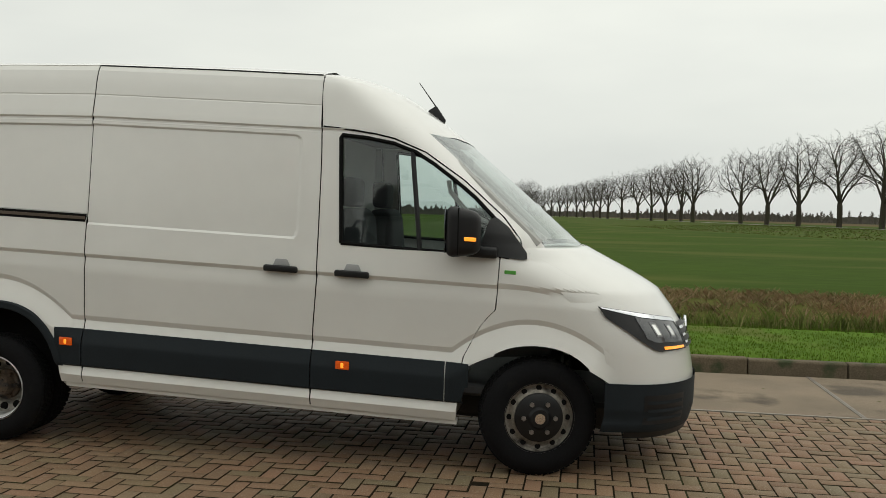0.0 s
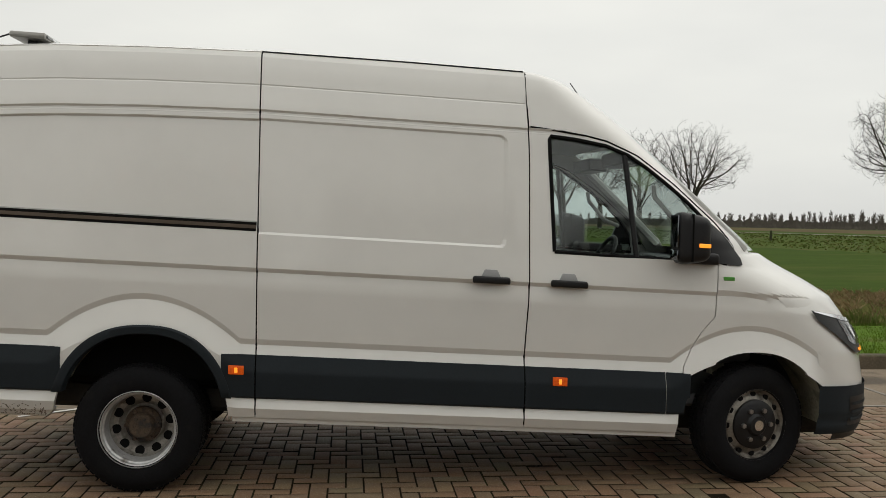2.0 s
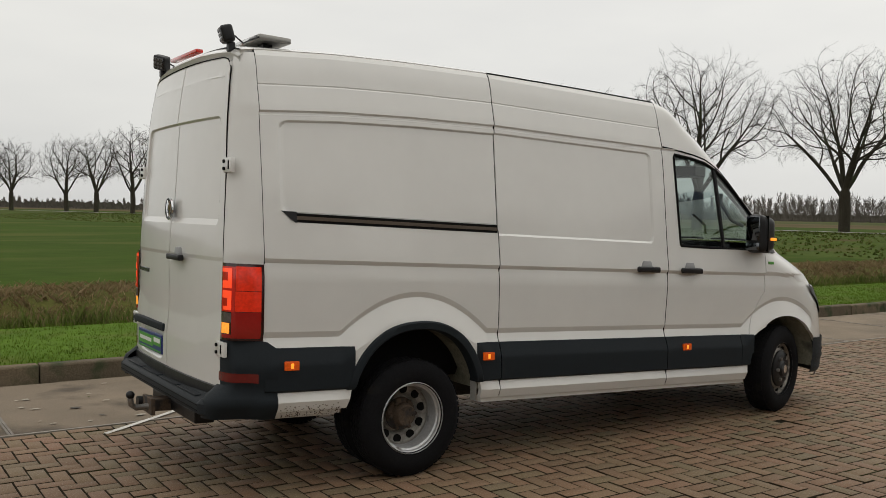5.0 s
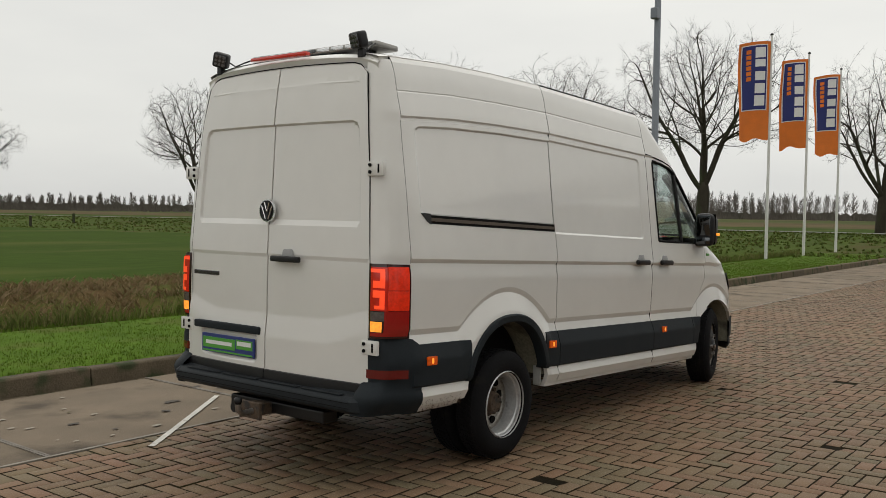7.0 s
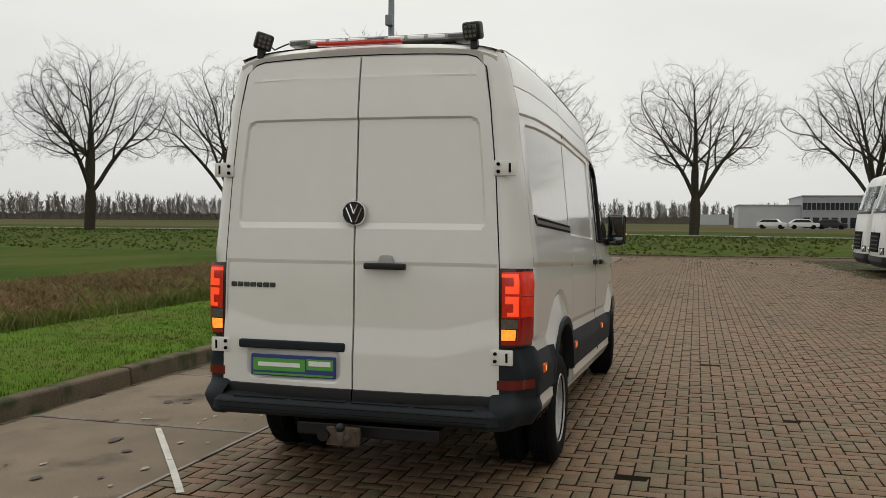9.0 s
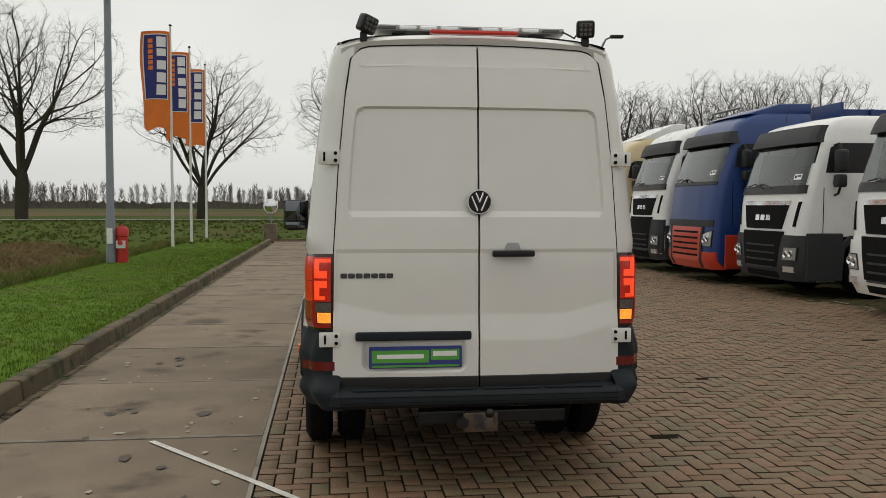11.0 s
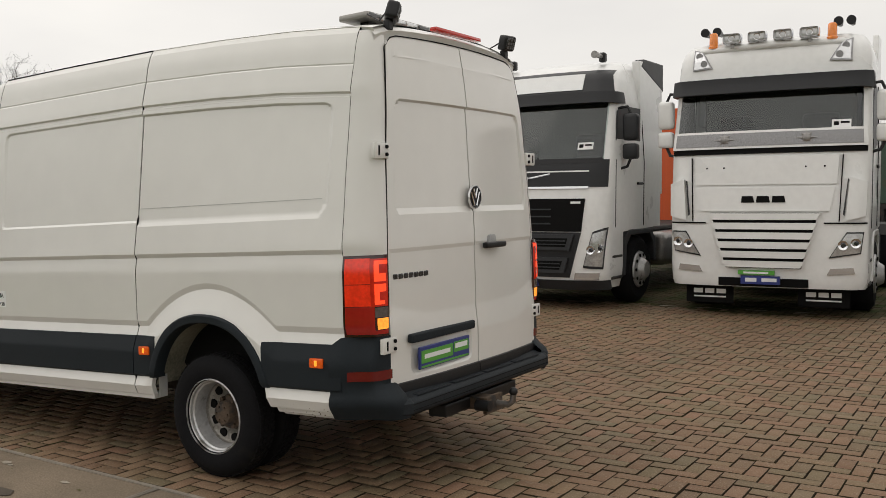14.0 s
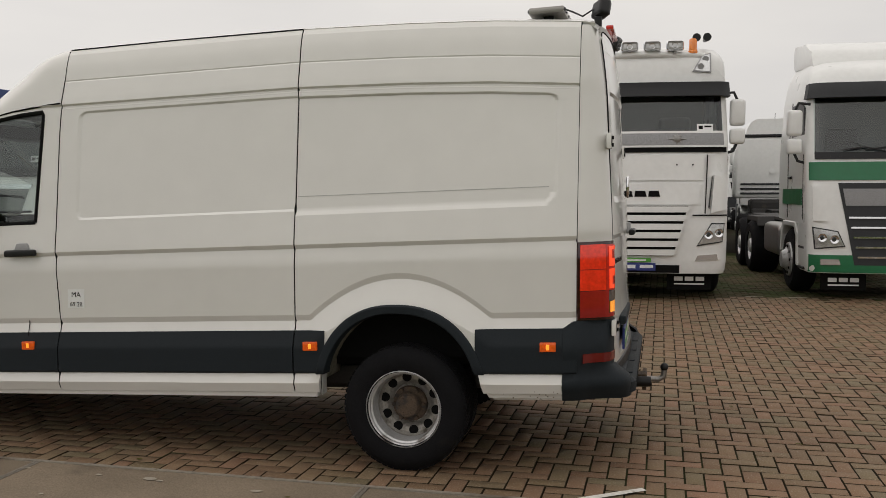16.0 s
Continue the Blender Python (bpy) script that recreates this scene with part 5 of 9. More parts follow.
def headlamp(s, off, u0, u1, v0=0.0, v1=1.0):
    """A piece of the lamp: u from the grille to the wing, v from below to above; pointed towards the wing."""
    b = bmesh.new()
    rows = []
    for j in range(9):
        v = v0 + (v1 - v0) * j / 8
        row = []
        for i in range(17):
            u = u0 + (u1 - u0) * i / 16
            t = 0.31 + 0.50 * u
            lo, hi = 0.895 + 0.20 * max(0, (u - 0.55) / 0.45) ** 1.3, 1.085 + 0.075 * u
            z = lo + (hi - lo) * v
            xf, ln, w = lerp_table(XF, z), lerp_table(FL, z), lerp_table(WM, z)
            a = (1 - t) * math.pi / 2
            n = Vector((math.sin(a), math.cos(a), 0))
            row.append(b.verts.new((xf - ln + ln * math.sin(a) ** (2 / 2.3) + n.x * off, s * (w * math.cos(a) ** (2 / 2.3) + n.y * off), z)))
        rows.append(row)
    for j in range(8):
        for i in range(16):
            q = (rows[j][i], rows[j][i + 1], rows[j + 1][i + 1], rows[j + 1][i])
            b.faces.new(q if s > 0 else q[::-1])
    return b


def steering():
    b = bmesh.new()
    pts = []
    for k in range(29):
        a = 2 * math.pi * k / 28
        pts.append((3.06 + 0.09 * math.sin(a), 0.48 + 0.20 * math.cos(a), 1.36 + 0.17 * math.sin(a)))
    tube(pts, 0.016, 8, bm=b)
    tube([(3.06, 0.30, 1.36), (3.10, 0.48, 1.34), (3.06, 0.66, 1.36)], 0.03, 8, bm=b)
    tube([(3.10, 0.48, 1.34), (3.32, 0.48, 1.22)], 0.04, 8, bm=b)
    return b


def tyre(parent, y0, y1, s, radius=0.360, rim=0.212):
    """A tyre with shoulders, side walls and tread blocks, from y0 (inner) to y1 (outer)."""
    w = (y1 - y0)
    prof = [(rim, y0 + 0.015), (rim + 0.03, y0), (radius - 0.06, y0 - 0.004), (radius - 0.018, y0 + 0.018), (radius - 0.004, y0 + 0.04)]
    prof += [(radius - 0.004, (y0 + y1) / 2)]
    prof += [(r, y1 - (y - y0)) for r, y in reversed(prof[:-1])]
    prof = [(r, s * y) for r, y in prof]
    ob = part("tyre", lathe(prof, "y", 64, closed=True), M_tyre, parent, "black rubber tyre", smooth=35)
    tr = bmesh.new()
    for k in range(60):
        a = 2 * math.pi * k / 60
        for lane in range(4):
            ya = y0 + 0.026 + (w - 0.052) * lane / 4
            yb = ya + (w - 0.052) / 4 - 0.008
            a0, a1 = a + 0.03 * lane, a + 0.03 * lane + 0.078
            vs = []
            for rr in (radius - 0.010, radius + 0.001):
                for aa, yy in ((a0, ya), (a1, ya), (a1 + 0.015, yb), (a0 + 0.015, yb)):
                    vs.append(tr.verts.new((rr * math.cos(aa), s * yy, rr * math.sin(aa))))
            for q in ((4, 5, 6, 7), (0, 1, 5, 4), (1, 2, 6, 5), (2, 3, 7, 6), (3, 0, 4, 7)):
                tr.faces.new([vs[i] for i in q])
    bmesh.ops.recalc_face_normals(tr, faces=tr.faces)
    part("tread", tr, M_tyre, ob)
    return ob


def build_rear_wheel(rw, s):
    tyre(rw, -0.085, 0.085, s)
    tyre(rw, -0.30, -0.125, s)
    # outer rim is a deep dish with a stepped edge
    prof = [(0.217, 0.083), (0.222, 0.076), (0.216, 0.066), (0.205, 0.060), (0.203, 0.044), (0.194, 0.036), (0.189, 0.0), (0.186, -0.045), (0.195, -0.045), (0.207, 0.03), (0.216, 0.06)]
    part("rim", lathe([(r, s * y) for r, y in prof], "y", 56, closed=True), M_rim, rw, "scuffed silver steel rim", smooth=28)
    disc = [(0.188, -0.036), (0.183, -0.062), (0.170, -0.078), (0.142, -0.082), (0.126, -0.098), (0.114, -0.115), (0.0, -0.118)]
    part("rim_disc", lathe([(r, s * y) for r, y in disc], "y", 56, cap_first=False), M_rim_dirty, rw, "grimy rim centre", smooth=28)
    for k in range(10):
        a = 2 * math.pi * (k + 0.3) / 10
        part("rim_hole", cyl(0.027, 0.012, "y", (0.156 * math.cos(a), s * -0.077, 0.156 * math.sin(a)), 16), M_gap, rw)
    part("hub", lathe([(r, s * y) for r, y in ((0.105, -0.08), (0.10, -0.06), (0.075, -0.055), (0.070, -0.01), (0.060, 0.005), (0.0, 0.005))], "y", 28), M_rust, rw, "rusty brown hub", smooth=35)
    for k in range(6):
        a = 2 * math.pi * k / 6
        part("wheel_nut", cyl(0.014, 0.03, "y", (0.088 * math.cos(a), s * -0.05, 0.088 * math.sin(a)), 6), M_rust, rw)
        part("hub_bolt", cyl(0.008, 0.012, "y", (0.045 * math.cos(a), s * 0.008, 0.045 * math.sin(a)), 6), M_rust, rw)


def build_front_wheel(fw, s):
    tyre(fw, -0.105, 0.105, s)
    prof = [(0.217, 0.095), (0.222, 0.088), (0.213, 0.075), (0.200, 0.065), (0.195, 0.05), (0.186, 0.048), (0.172, 0.060), (0.14, 0.072), (0.10, 0.074), (0.0, 0.074)]
    part("rim", lathe([(r, s * y) for r, y in prof], "y", 56, cap_first=False), M_frontrim, fw, "dirty silver steel rim", smooth=35)
    for k in range(12):
        a = 2 * math.pi * k / 12
        part("rim_hole", cyl(0.017, 0.012, "y", (0.182 * math.cos(a), s * 0.055, 0.182 * math.sin(a)), 14), M_gap, fw)
    part("centre_cap", lathe([(r, s * y) for r, y in ((0.152, 0.068), (0.150, 0.082), (0.13, 0.092), (0.07, 0.098), (0.055, 0.115), (0.0, 0.118))], "y", 40), M_black, fw, "black wheel centre cap", smooth=35)
    for k in range(6):
        a = 2 * math.pi * k / 6
        part("wheel_nut", cyl(0.015, 0.03, "y", (0.098 * math.cos(a), s * 0.098, 0.098 * math.sin(a)), 6), M_steel, fw)
    part("cap_emblem", cyl(0.032, 0.006, "y", (0, s * 0.120, 0), 24), M_chrome, fw)


van = build_van()


# ---------- ground, paving and kerb ----------
TREE_LINE = [(50.0, -120.0), (55.0, -60.0), (57.0, -12.0), (62.0, 10.0), (63.0, 40.0), (60.0, 70.0), (47.0, 110.0), (37.0, 150.0), (27.0, 222.0), (14.0, 293.0), (-30.0, 490.0), (-90.0, 800.0)]


def road_distance(x, y):
    best = 1e9
    for (x0, y0), (x1, y1) in zip(TREE_LINE, TREE_LINE[1:]):
        dx, dy = x1 - x0, y1 - y0
        t = min(1, max(0, ((x - x0) * dx + (y - y0) * dy) / (dx * dx + dy * dy)))
        side = (x - x0) * dy - (y - y0) * dx
        d = math.hypot(x0 + t * dx - x, y0 + t * dy - y)
        if d < best:
            best, sg = d, (1 if side > 0 else -1)
    return best * sg


KERB_Y, EDGE_Y, LOT_X = 3.36, 1.26, 34.6


def ground_height(x, y):
    d = road_distance(x, y)
    h = -0.10 + 0.66 * smooth(-32.0, -5.0, d) ** 0.8 * (1 - smooth(60, 200, d) * 0.8)
    if x < LOT_X + 0.2 and y < KERB_Y + 0.14:
        return -0.08
    verge = smooth(KERB_Y, KERB_Y + 0.5, y) * (1 - smooth(6.6, 7.6, y)) if x < LOT_X else 0
    if x > LOT_X:
        verge = (1 - smooth(LOT_X + 0.5, LOT_X + 4.0, x)) * (1 - smooth(6.6, 7.6, y))
    ditch = smooth(6.8, 8.6, y) * (1 - smooth(9.6, 12.2, y)) * (1 - smooth(30, 36, x))
    return max(h, 0.105 * verge) * (1 if verge < 0.01 else 1) - 0.85 * ditch * (1 - smooth(-16, -10, d))


def build_ground():
    xs = sorted(set([-3000, -1500, -800, -400, -200, -120, -80] + list(range(-60, 0, 5)) + [2 * k for k in range(0, 50)] + [LOT_X + 0.21] + list(range(100, 200, 8)) + [200, 260, 340, 460, 700, 1200, 2000, 3500]))
    ys = sorted(set([-3000, -1500, -700, -300, -150, -100, -70, -50, -35, -25, -15, -8, 0, KERB_Y + 0.13, KERB_Y + 0.15, 3.9] + [4.5 + 0.5 * k for k in range(0, 20)] + list(range(15, 125, 3)) + list(range(130, 300, 10)) + [320, 360, 420, 500, 620, 800, 1100, 1500, 2200, 3500]))
    verts, faces, mats = [], [], []
    for y in ys:
        for x in xs:
            z = ground_height(x, y)
            verts.append((x, y, z + 0.03 * noise.noise((x * 0.3, y * 0.3, 0)) * (1 if y > 7 or x > 38 else 0.2)))
    n = len(xs)
    for j in range(len(ys) - 1):
        for i in range(n - 1):
            faces.append((j * n + i, j * n + i + 1, (j + 1) * n + i + 1, (j + 1) * n + i))
            cx, cy = (xs[i] + xs[i + 1]) / 2, (ys[j] + ys[j + 1]) / 2
            d = road_distance(cx, cy)
            if cx < LOT_X + 0.2 and cy < KERB_Y + 0.14:
                k = 0
            elif cy < 6.9 and cx < LOT_X + 2 and cy > 0:
                k = 1
            elif cy < 13.8 and cx < 33:
                k = 2
            elif d < -31 and cx < 60:
                k = 3
            elif d < 2.0:
                k = 4
            elif d < 26:
                k = 3
            elif d < 110:
                k = 6
            else:
                k = 5
            mats.append(k)
    me = bpy.data.meshes.new("ground")
    me.from_pydata(verts, [], faces)
    for m in (M_farpave, M_lawn, M_reedground, M_field, M_bank, M_farfield, M_heath):
        me.materials.append(m)
    me.polygons.foreach_set("material_index", mats)
    for p in me.polygons:
        p.use_smooth = True
    return tagged(new("ground", me), "flat green farmland with a rough ditch bank and a low dyke", "ground", kind="structure")


build_ground()


def strip_road():
    b = bmesh.new()
    prev = None
    for (x0, y0), (x1, y1) in zip(TREE_LINE, TREE_LINE[1:]):
        for k in range(12):
            t = k / 12
            x, y = x0 + (x1 - x0) * t, y0 + (y1 - y0) * t
            nx, ny = (y1 - y0), -(x1 - x0)
            l = math.hypot(nx, ny)
            nx, ny = nx / l, ny / l
            cur = [b.verts.new((x + nx * o, y + ny * o, ground_height(x + nx * o, y + ny * o) + 0.06)) for o in (-4.1, -0.8)]
            if prev:
                b.faces.new((prev[0], prev[1], cur[1], cur[0]))
            prev = cur
    return tagged(part("road", b, M_asphalt), "narrow grey country road on the dyke", "road", kind="structure")


strip_road()
pavement = tagged(new("pavement"), "brown brick paving laid in herringbone", "paving", kind="structure")
bed = part("bed", box(-14.0, LOT_X, -40.0, EDGE_Y, -0.07, -0.0055), M_sand, pavement)

PITCH = 0.105


def brick_list(x0, x1, y0, y1):
    """Herringbone places: lower corner, length along x or y."""
    i0, i1, j0, j1 = int(x0 / PITCH), int(x1 / PITCH), int(math.floor(y0 / PITCH)), int(math.ceil(y1 / PITCH))
    I, J = np.meshgrid(np.arange(i0, i1), np.arange(j0, j1))
    k = (I + J) % 4
    h, v = k == 0, k == 2
    return np.concatenate([np.stack([I[h] * PITCH, J[h] * PITCH, np.full(h.sum(), 2.0), np.full(h.sum(), 1.0)], 1),
                           np.stack([I[v] * PITCH, J[v] * PITCH, np.full(v.sum(), 1.0), np.full(v.sum(), 2.0)], 1)])


def brick_mesh(P, seed, bevel=0.0022):
    """Many bricks as one mesh: a worn top, a chamfer and sides."""
    rng = np.random.default_rng(seed)
    n = len(P)
    g = 0.0036
    x0, y0 = P[:, 0] + g, P[:, 1] + g
    x1, y1 = P[:, 0] + P[:, 2] * PITCH - g, P[:, 1] + P[:, 3] * PITCH - g
    z = rng.normal(0, 0.0016, n)
    tx, ty = rng.normal(0, 0.003, n), rng.normal(0, 0.003, n)
    V = np.zeros((n, 12, 3))
    for lay, (ins, dz) in enumerate(((0.0, -0.03), (0.0, -bevel), (bevel, 0.0))):
        for c, (sx, sy) in enumerate(((0, 0), (1, 0), (1, 1), (0, 1))):
            X = np.where(sx, x1 - ins, x0 + ins)
            Y = np.where(sy, y1 - ins, y0 + ins)
            V[:, lay * 4 + c, 0], V[:, lay * 4 + c, 1] = X, Y
            V[:, lay * 4 + c, 2] = z + dz + tx * (X - (x0 + x1) / 2) + ty * (Y - (y0 + y1) / 2)
    F = []
    for lay in range(2):
        for c in range(4):
            d = (c + 1) % 4
            F.append((lay * 4 + c, lay * 4 + d, lay * 4 + 4 + d, lay * 4 + 4 + c))
    F.append((8, 9, 10, 11))
    F = np.array(F)
    faces = (F[None] + (np.arange(n) * 12)[:, None, None]).reshape(-1, 4)
    me = bpy.data.meshes.new("brick")
    me.vertices.add(n * 12)
    me.vertices.foreach_set("co", V.reshape(-1))
    me.loops.add(faces.size)
    me.loops.foreach_set("vertex_index", faces.reshape(-1).astype(np.int32))
    me.polygons.add(len(faces))
    me.polygons.foreach_set("loop_start", (np.arange(len(faces)) * 4).astype(np.int32))
    me.polygons.foreach_set("material_index", np.tile(np.array([1] * 8 + [0], dtype=np.int32), n))
    me.update(calc_edges=True)
    return me


NEAR = (-3.15, -0.84, -2.1, 0.42)  # the stretch laid brick by brick


def build_bricks():
    P = brick_list(-14.0, LOT_X, -17.0, EDGE_Y)
    P = P[P[:, 1] < EDGE_Y - 0.025]
    P[:, 3] = np.minimum(P[:, 3], (EDGE_Y - P[:, 1]) / PITCH)
    near = (P[:, 0] > NEAR[0]) & (P[:, 0] < NEAR[1]) & (P[:, 1] > NEAR[2]) & (P[:, 1] < NEAR[3])
    far = P[~near]
    cut = (far[:, 0] < 13) & (far[:, 1] > -9)
    rng0 = np.random.default_rng(77)
    moss = far[:, 1] + 0.15 * np.sin(far[:, 0] * 1.3) + rng0.normal(0, 0.12, len(far)) < -8.0 + 0.058 * far[:, 0]
    for sel, seed, mat in ((cut & ~moss, 1, M_bricks), (~cut & ~moss, 2, M_bricks), (moss, 3, M_mossbricks)):
        me = brick_mesh(far[sel], seed)
        me.materials.append(mat)
        me.materials.append(M_joint)
        ob = new("bricks", me)
        ob.parent = pavement
        tagged(ob, kind="stuff")
    # the single bricks share a few meshes
    shapes = {}
    for k in range(3):
        for hv in (0, 1):
            unit = np.array([[0.0, 0.0, 1.0 + (hv == 0), 1.0 + (hv == 1)]])
            me = brick_mesh(unit, 30 + k * 2 + hv)
            me.materials.append(M_brick1)
            me.materials.append(M_joint)
            shapes[(k, hv)] = me
    rng = random.Random(5)
    for x, y, a, b in P[near][:300]:
        ob = new("brick", shapes[(rng.randrange(3), 0 if a > b else 1)])
        ob.parent = pavement
        ob.location = (x, y, rng.gauss(0, 0.0012))
    rest = P[near][300:]
    if len(rest):
        me = brick_mesh(rest, 9)
        me.materials.append(M_bricks)
        me.materials.append(M_joint)
        ob = new("bricks", me)
        ob.parent = pavement
        tagged(ob, kind="stuff")


SLAB_Y = 3.215


def build_strip():
    """Concrete slabs and the kerb."""
    strip = tagged(new("concrete_strip"), "worn concrete slab strip beside the kerb", "paving", kind="structure")
    part("bed", box(-14, LOT_X, EDGE_Y + 0.003, KERB_Y + 0.0, -0.07, -0.030), M_sand, strip)
    rng = random.Random(3)
    for k in range(-7, 17):
        x0 = 0.10 + 2.03 * k
        x1 = min(x0 + 2.03, LOT_X)
        part("slab", box(x0 + 0.013, x1 - 0.013, EDGE_Y + 0.036, SLAB_Y, -0.06, 0.002 + rng.uniform(-0.003, 0.002), 0.006, 2), M_concrete, strip)
        for side in (x0 - 0.011, x0 + 0.011):
            part("joint_iron", box(side - 0.009, side + 0.009, EDGE_Y + 0.036, SLAB_Y, -0.05, 0.0062), M_iron, strip)
        part("edge_iron", box(x0 + 0.02, x1 + 0.018, EDGE_Y + 0.006, EDGE_Y + 0.034, -0.05, 0.0055), M_edgeiron, strip)
    k = 0
    while -14 + 0.215 * k < LOT_X - 0.3:
        for course in range(2):
            gx, gy = -14 + 0.215 * k + 0.1 * course, SLAB_Y + 0.012 + 0.066 * course
            if not 0.80 < gx < 1.10:
                part("gutter_brick", box(gx, gx + 0.204, gy, gy + 0.060, -0.07, -0.022 + rng.uniform(-0.004, 0.004), 0.003, 1), M_kerb, strip)
        k += 1
    drain = thing("drain_grate", pose(0.98, SLAB_Y + 0.07, -0.03), "dark iron drain grate in the gutter", "drain")
    part("grate_frame", box(-0.17, 0.17, -0.06, 0.06, -0.04, -0.015, 0.004, 1), M_gap, drain)
    for q in range(7):
        part("grate_bar", box(-0.15 + 0.045 * q, -0.128 + 0.045 * q, -0.055, 0.055, -0.016, 0.004, 0.003, 1), M_rust, drain)
    kerb = tagged(new("kerb"), "weathered concrete kerb stones", "kerb", kind="structure")
    for k in range(-13, 34):
        x0 = 0.62 + 1.0 * k
        dz, dy = rng.uniform(-0.008, 0.008), rng.uniform(-0.008, 0.008)
        part("kerb_stone", prism([(KERB_Y + dy, -0.06), (KERB_Y + 0.02 + dy, 0.125 + dz), (KERB_Y + 0.04 + dy, 0.14 + dz), (KERB_Y + 0.16 + dy, 0.14 + dz), (KERB_Y + 0.17 + dy, -0.06)], x0 + 0.006, x0 + 0.994, "x", 0.006, 1), M_kerb, kerb)
    for k in range(0, 40):
        y0 = KERB_Y + 0.18 - 1.0 * (k + 1)
        if y0 > -36:
            part("kerb_stone", box(LOT_X + 0.01, LOT_X + 0.15, y0 + 0.006, y0 + 0.994, -0.06, 0.12 + rng.uniform(-0.008, 0.008), 0.01, 1), M_kerb, kerb)
    # white painted bay line, broken where it crosses the joint
    ln = tagged(new("bay_line"), "worn white painted bay line", "marking", kind="structure")
    def stroke(xa, ya, xb, yb, w, z, paint=M_paintline):
        b = bmesh.new()
        d = Vector((xb - xa, yb - ya, 0)).normalized()
        nrm = Vector((-d.y, d.x, 0))
        prev = None
        L = math.hypot(xb - xa, yb - ya)
        N = max(2, int(L / 0.05))
        for i in range(N + 1):
            p = Vector((xa, ya, 0)) + d * (L * i / N)
            e = w / 2 * (1 + 0.12 * noise.noise((p.x * 14, p.y * 14, 1)))
            cur = (b.verts.new((p + nrm * e) + Vector((0, 0, z))), b.verts.new((p - nrm * e) + Vector((0, 0, z))))
            if prev:
                b.faces.new((prev[1], prev[0], cur[0], cur[1]))
            prev = cur
        part("line_stroke", b, paint, ln)
    for (xa_, ya_), (xb_, yb_) in (((0.0, 2.03), (-0.955, 1.302)), ((-0.955, 1.302), (-1.36, 1.00))):
        stroke(xa_, ya_, xb_, yb_, 0.046, 0.0085)
    # faded remains of the line along the truck bays
    for k in range(44):
        xc = -6.0 + 0.62 * k
        if rng.random() < 0.7:
            stroke(xc, -8.05 + 0.058 * xc, xc + rng.uniform(0.25, 0.6), -8.04 + 0.058 * xc, 0.06, 0.0065, M_bayline)


build_strip()


def scattered(name, n, box_, size, mat, label, seed):
    """Flat irregular flakes lying on the paving."""
    rng = random.Random(seed)
    verts, faces = [], []
    for _ in range(n):
        x, y = rng.uniform(box_[0], box_[1]), rng.uniform(box_[2], box_[3])
        r, m, i = size * rng.uniform(0.4, 1.6), rng.randint(5, 7), len(verts)
        a0 = rng.uniform(0, 6.283)
        for k in range(m):
            a = a0 + 6.283 * k / m
            q = r * rng.uniform(0.5, 1.2)
            verts.append((x + q * math.cos(a), y + 0.6 * q * math.sin(a), 0.0085))
        faces.append(tuple(range(i, i + m)))
    me = bpy.data.meshes.new(name)
    me.from_pydata(verts, [], faces)
    me.materials.append(mat)
    tagged(new(name, me), label, "litter", kind="stuff")


scattered("litter", 45, (-2.6, 3.2, 1.4, 3.0), 0.034, M_litter, "small pale flakes scattered on the concrete", 21)
scattered("damp_stains", 16, (-2.4, 3.6, 1.5, 2.6), 0.065, M_stain, "dark brown damp stains on the concrete", 23)
scattered("dead_leaves", 160, (-9.0, 12.0, -5.0, 3.15), 0.018, M_reedground, "small brown dead leaves on the paving", 22)


# ---------- trucks in a row ----------
M_tw = material("truck_white_paint", (0.74, 0.745, 0.73), 0.30, coat=0.4, spread=0.05, scale=2.0, fine=12)
M_tcream = material("truck_cream_paint", (0.52, 0.42, 0.24), 0.35, coat=0.4, spread=0.06, scale=2.0)
M_tblue = material("truck_blue_paint", (0.006, 0.036, 0.165), 0.38, coat=0.15, spread=0.1, scale=2.0)
M_tred = material("truck_red_paint", (0.50, 0.045, 0.02), 0.35, coat=0.3, spread=0.12, scale=2.0)
M_tgreen = material("truck_green_paint", (0.008, 0.14, 0.055), 0.35, coat=0.3, spread=0.1)
M_tgrey = material("truck_grey_plastic", (0.032, 0.034, 0.037), 0.6, spread=0.15, bump=0.05, spec=0.3)
M_tvisor = material("dark_visor_plastic", (0.016, 0.017, 0.019), 0.42, spread=0.15, spec=0.35)
M_mesh = material("silver_mesh", (0.26, 0.26, 0.265), 0.5, metal=0.4, spread=0.3, scale=60, fine=160)
M_headlens = material("lamp_glass_over_dark", (0.50, 0.505, 0.50), 0.12, metal=0.5, coat=0.8, spread=0.35, scale=16)
M_tglass = glass("truck_glass", (0.62, 0.70, 0.69))
M_beacon = material("amber_beacon_dome", (0.74, 0.20, 0.010), 0.15, coat=0.7, spread=0.25, scale=25, emit=0.05)
M_orange = material("orange_paint", (0.60, 0.10, 0.025), 0.4, spread=0.12, scale=2)
M_tgreenbox = material("dull_green_container", (0.045, 0.085, 0.06), 0.6, spread=0.3, scale=2, spots=(0.10, 0.055, 0.03), spot_cut=0.58, spot_scale=2.5)

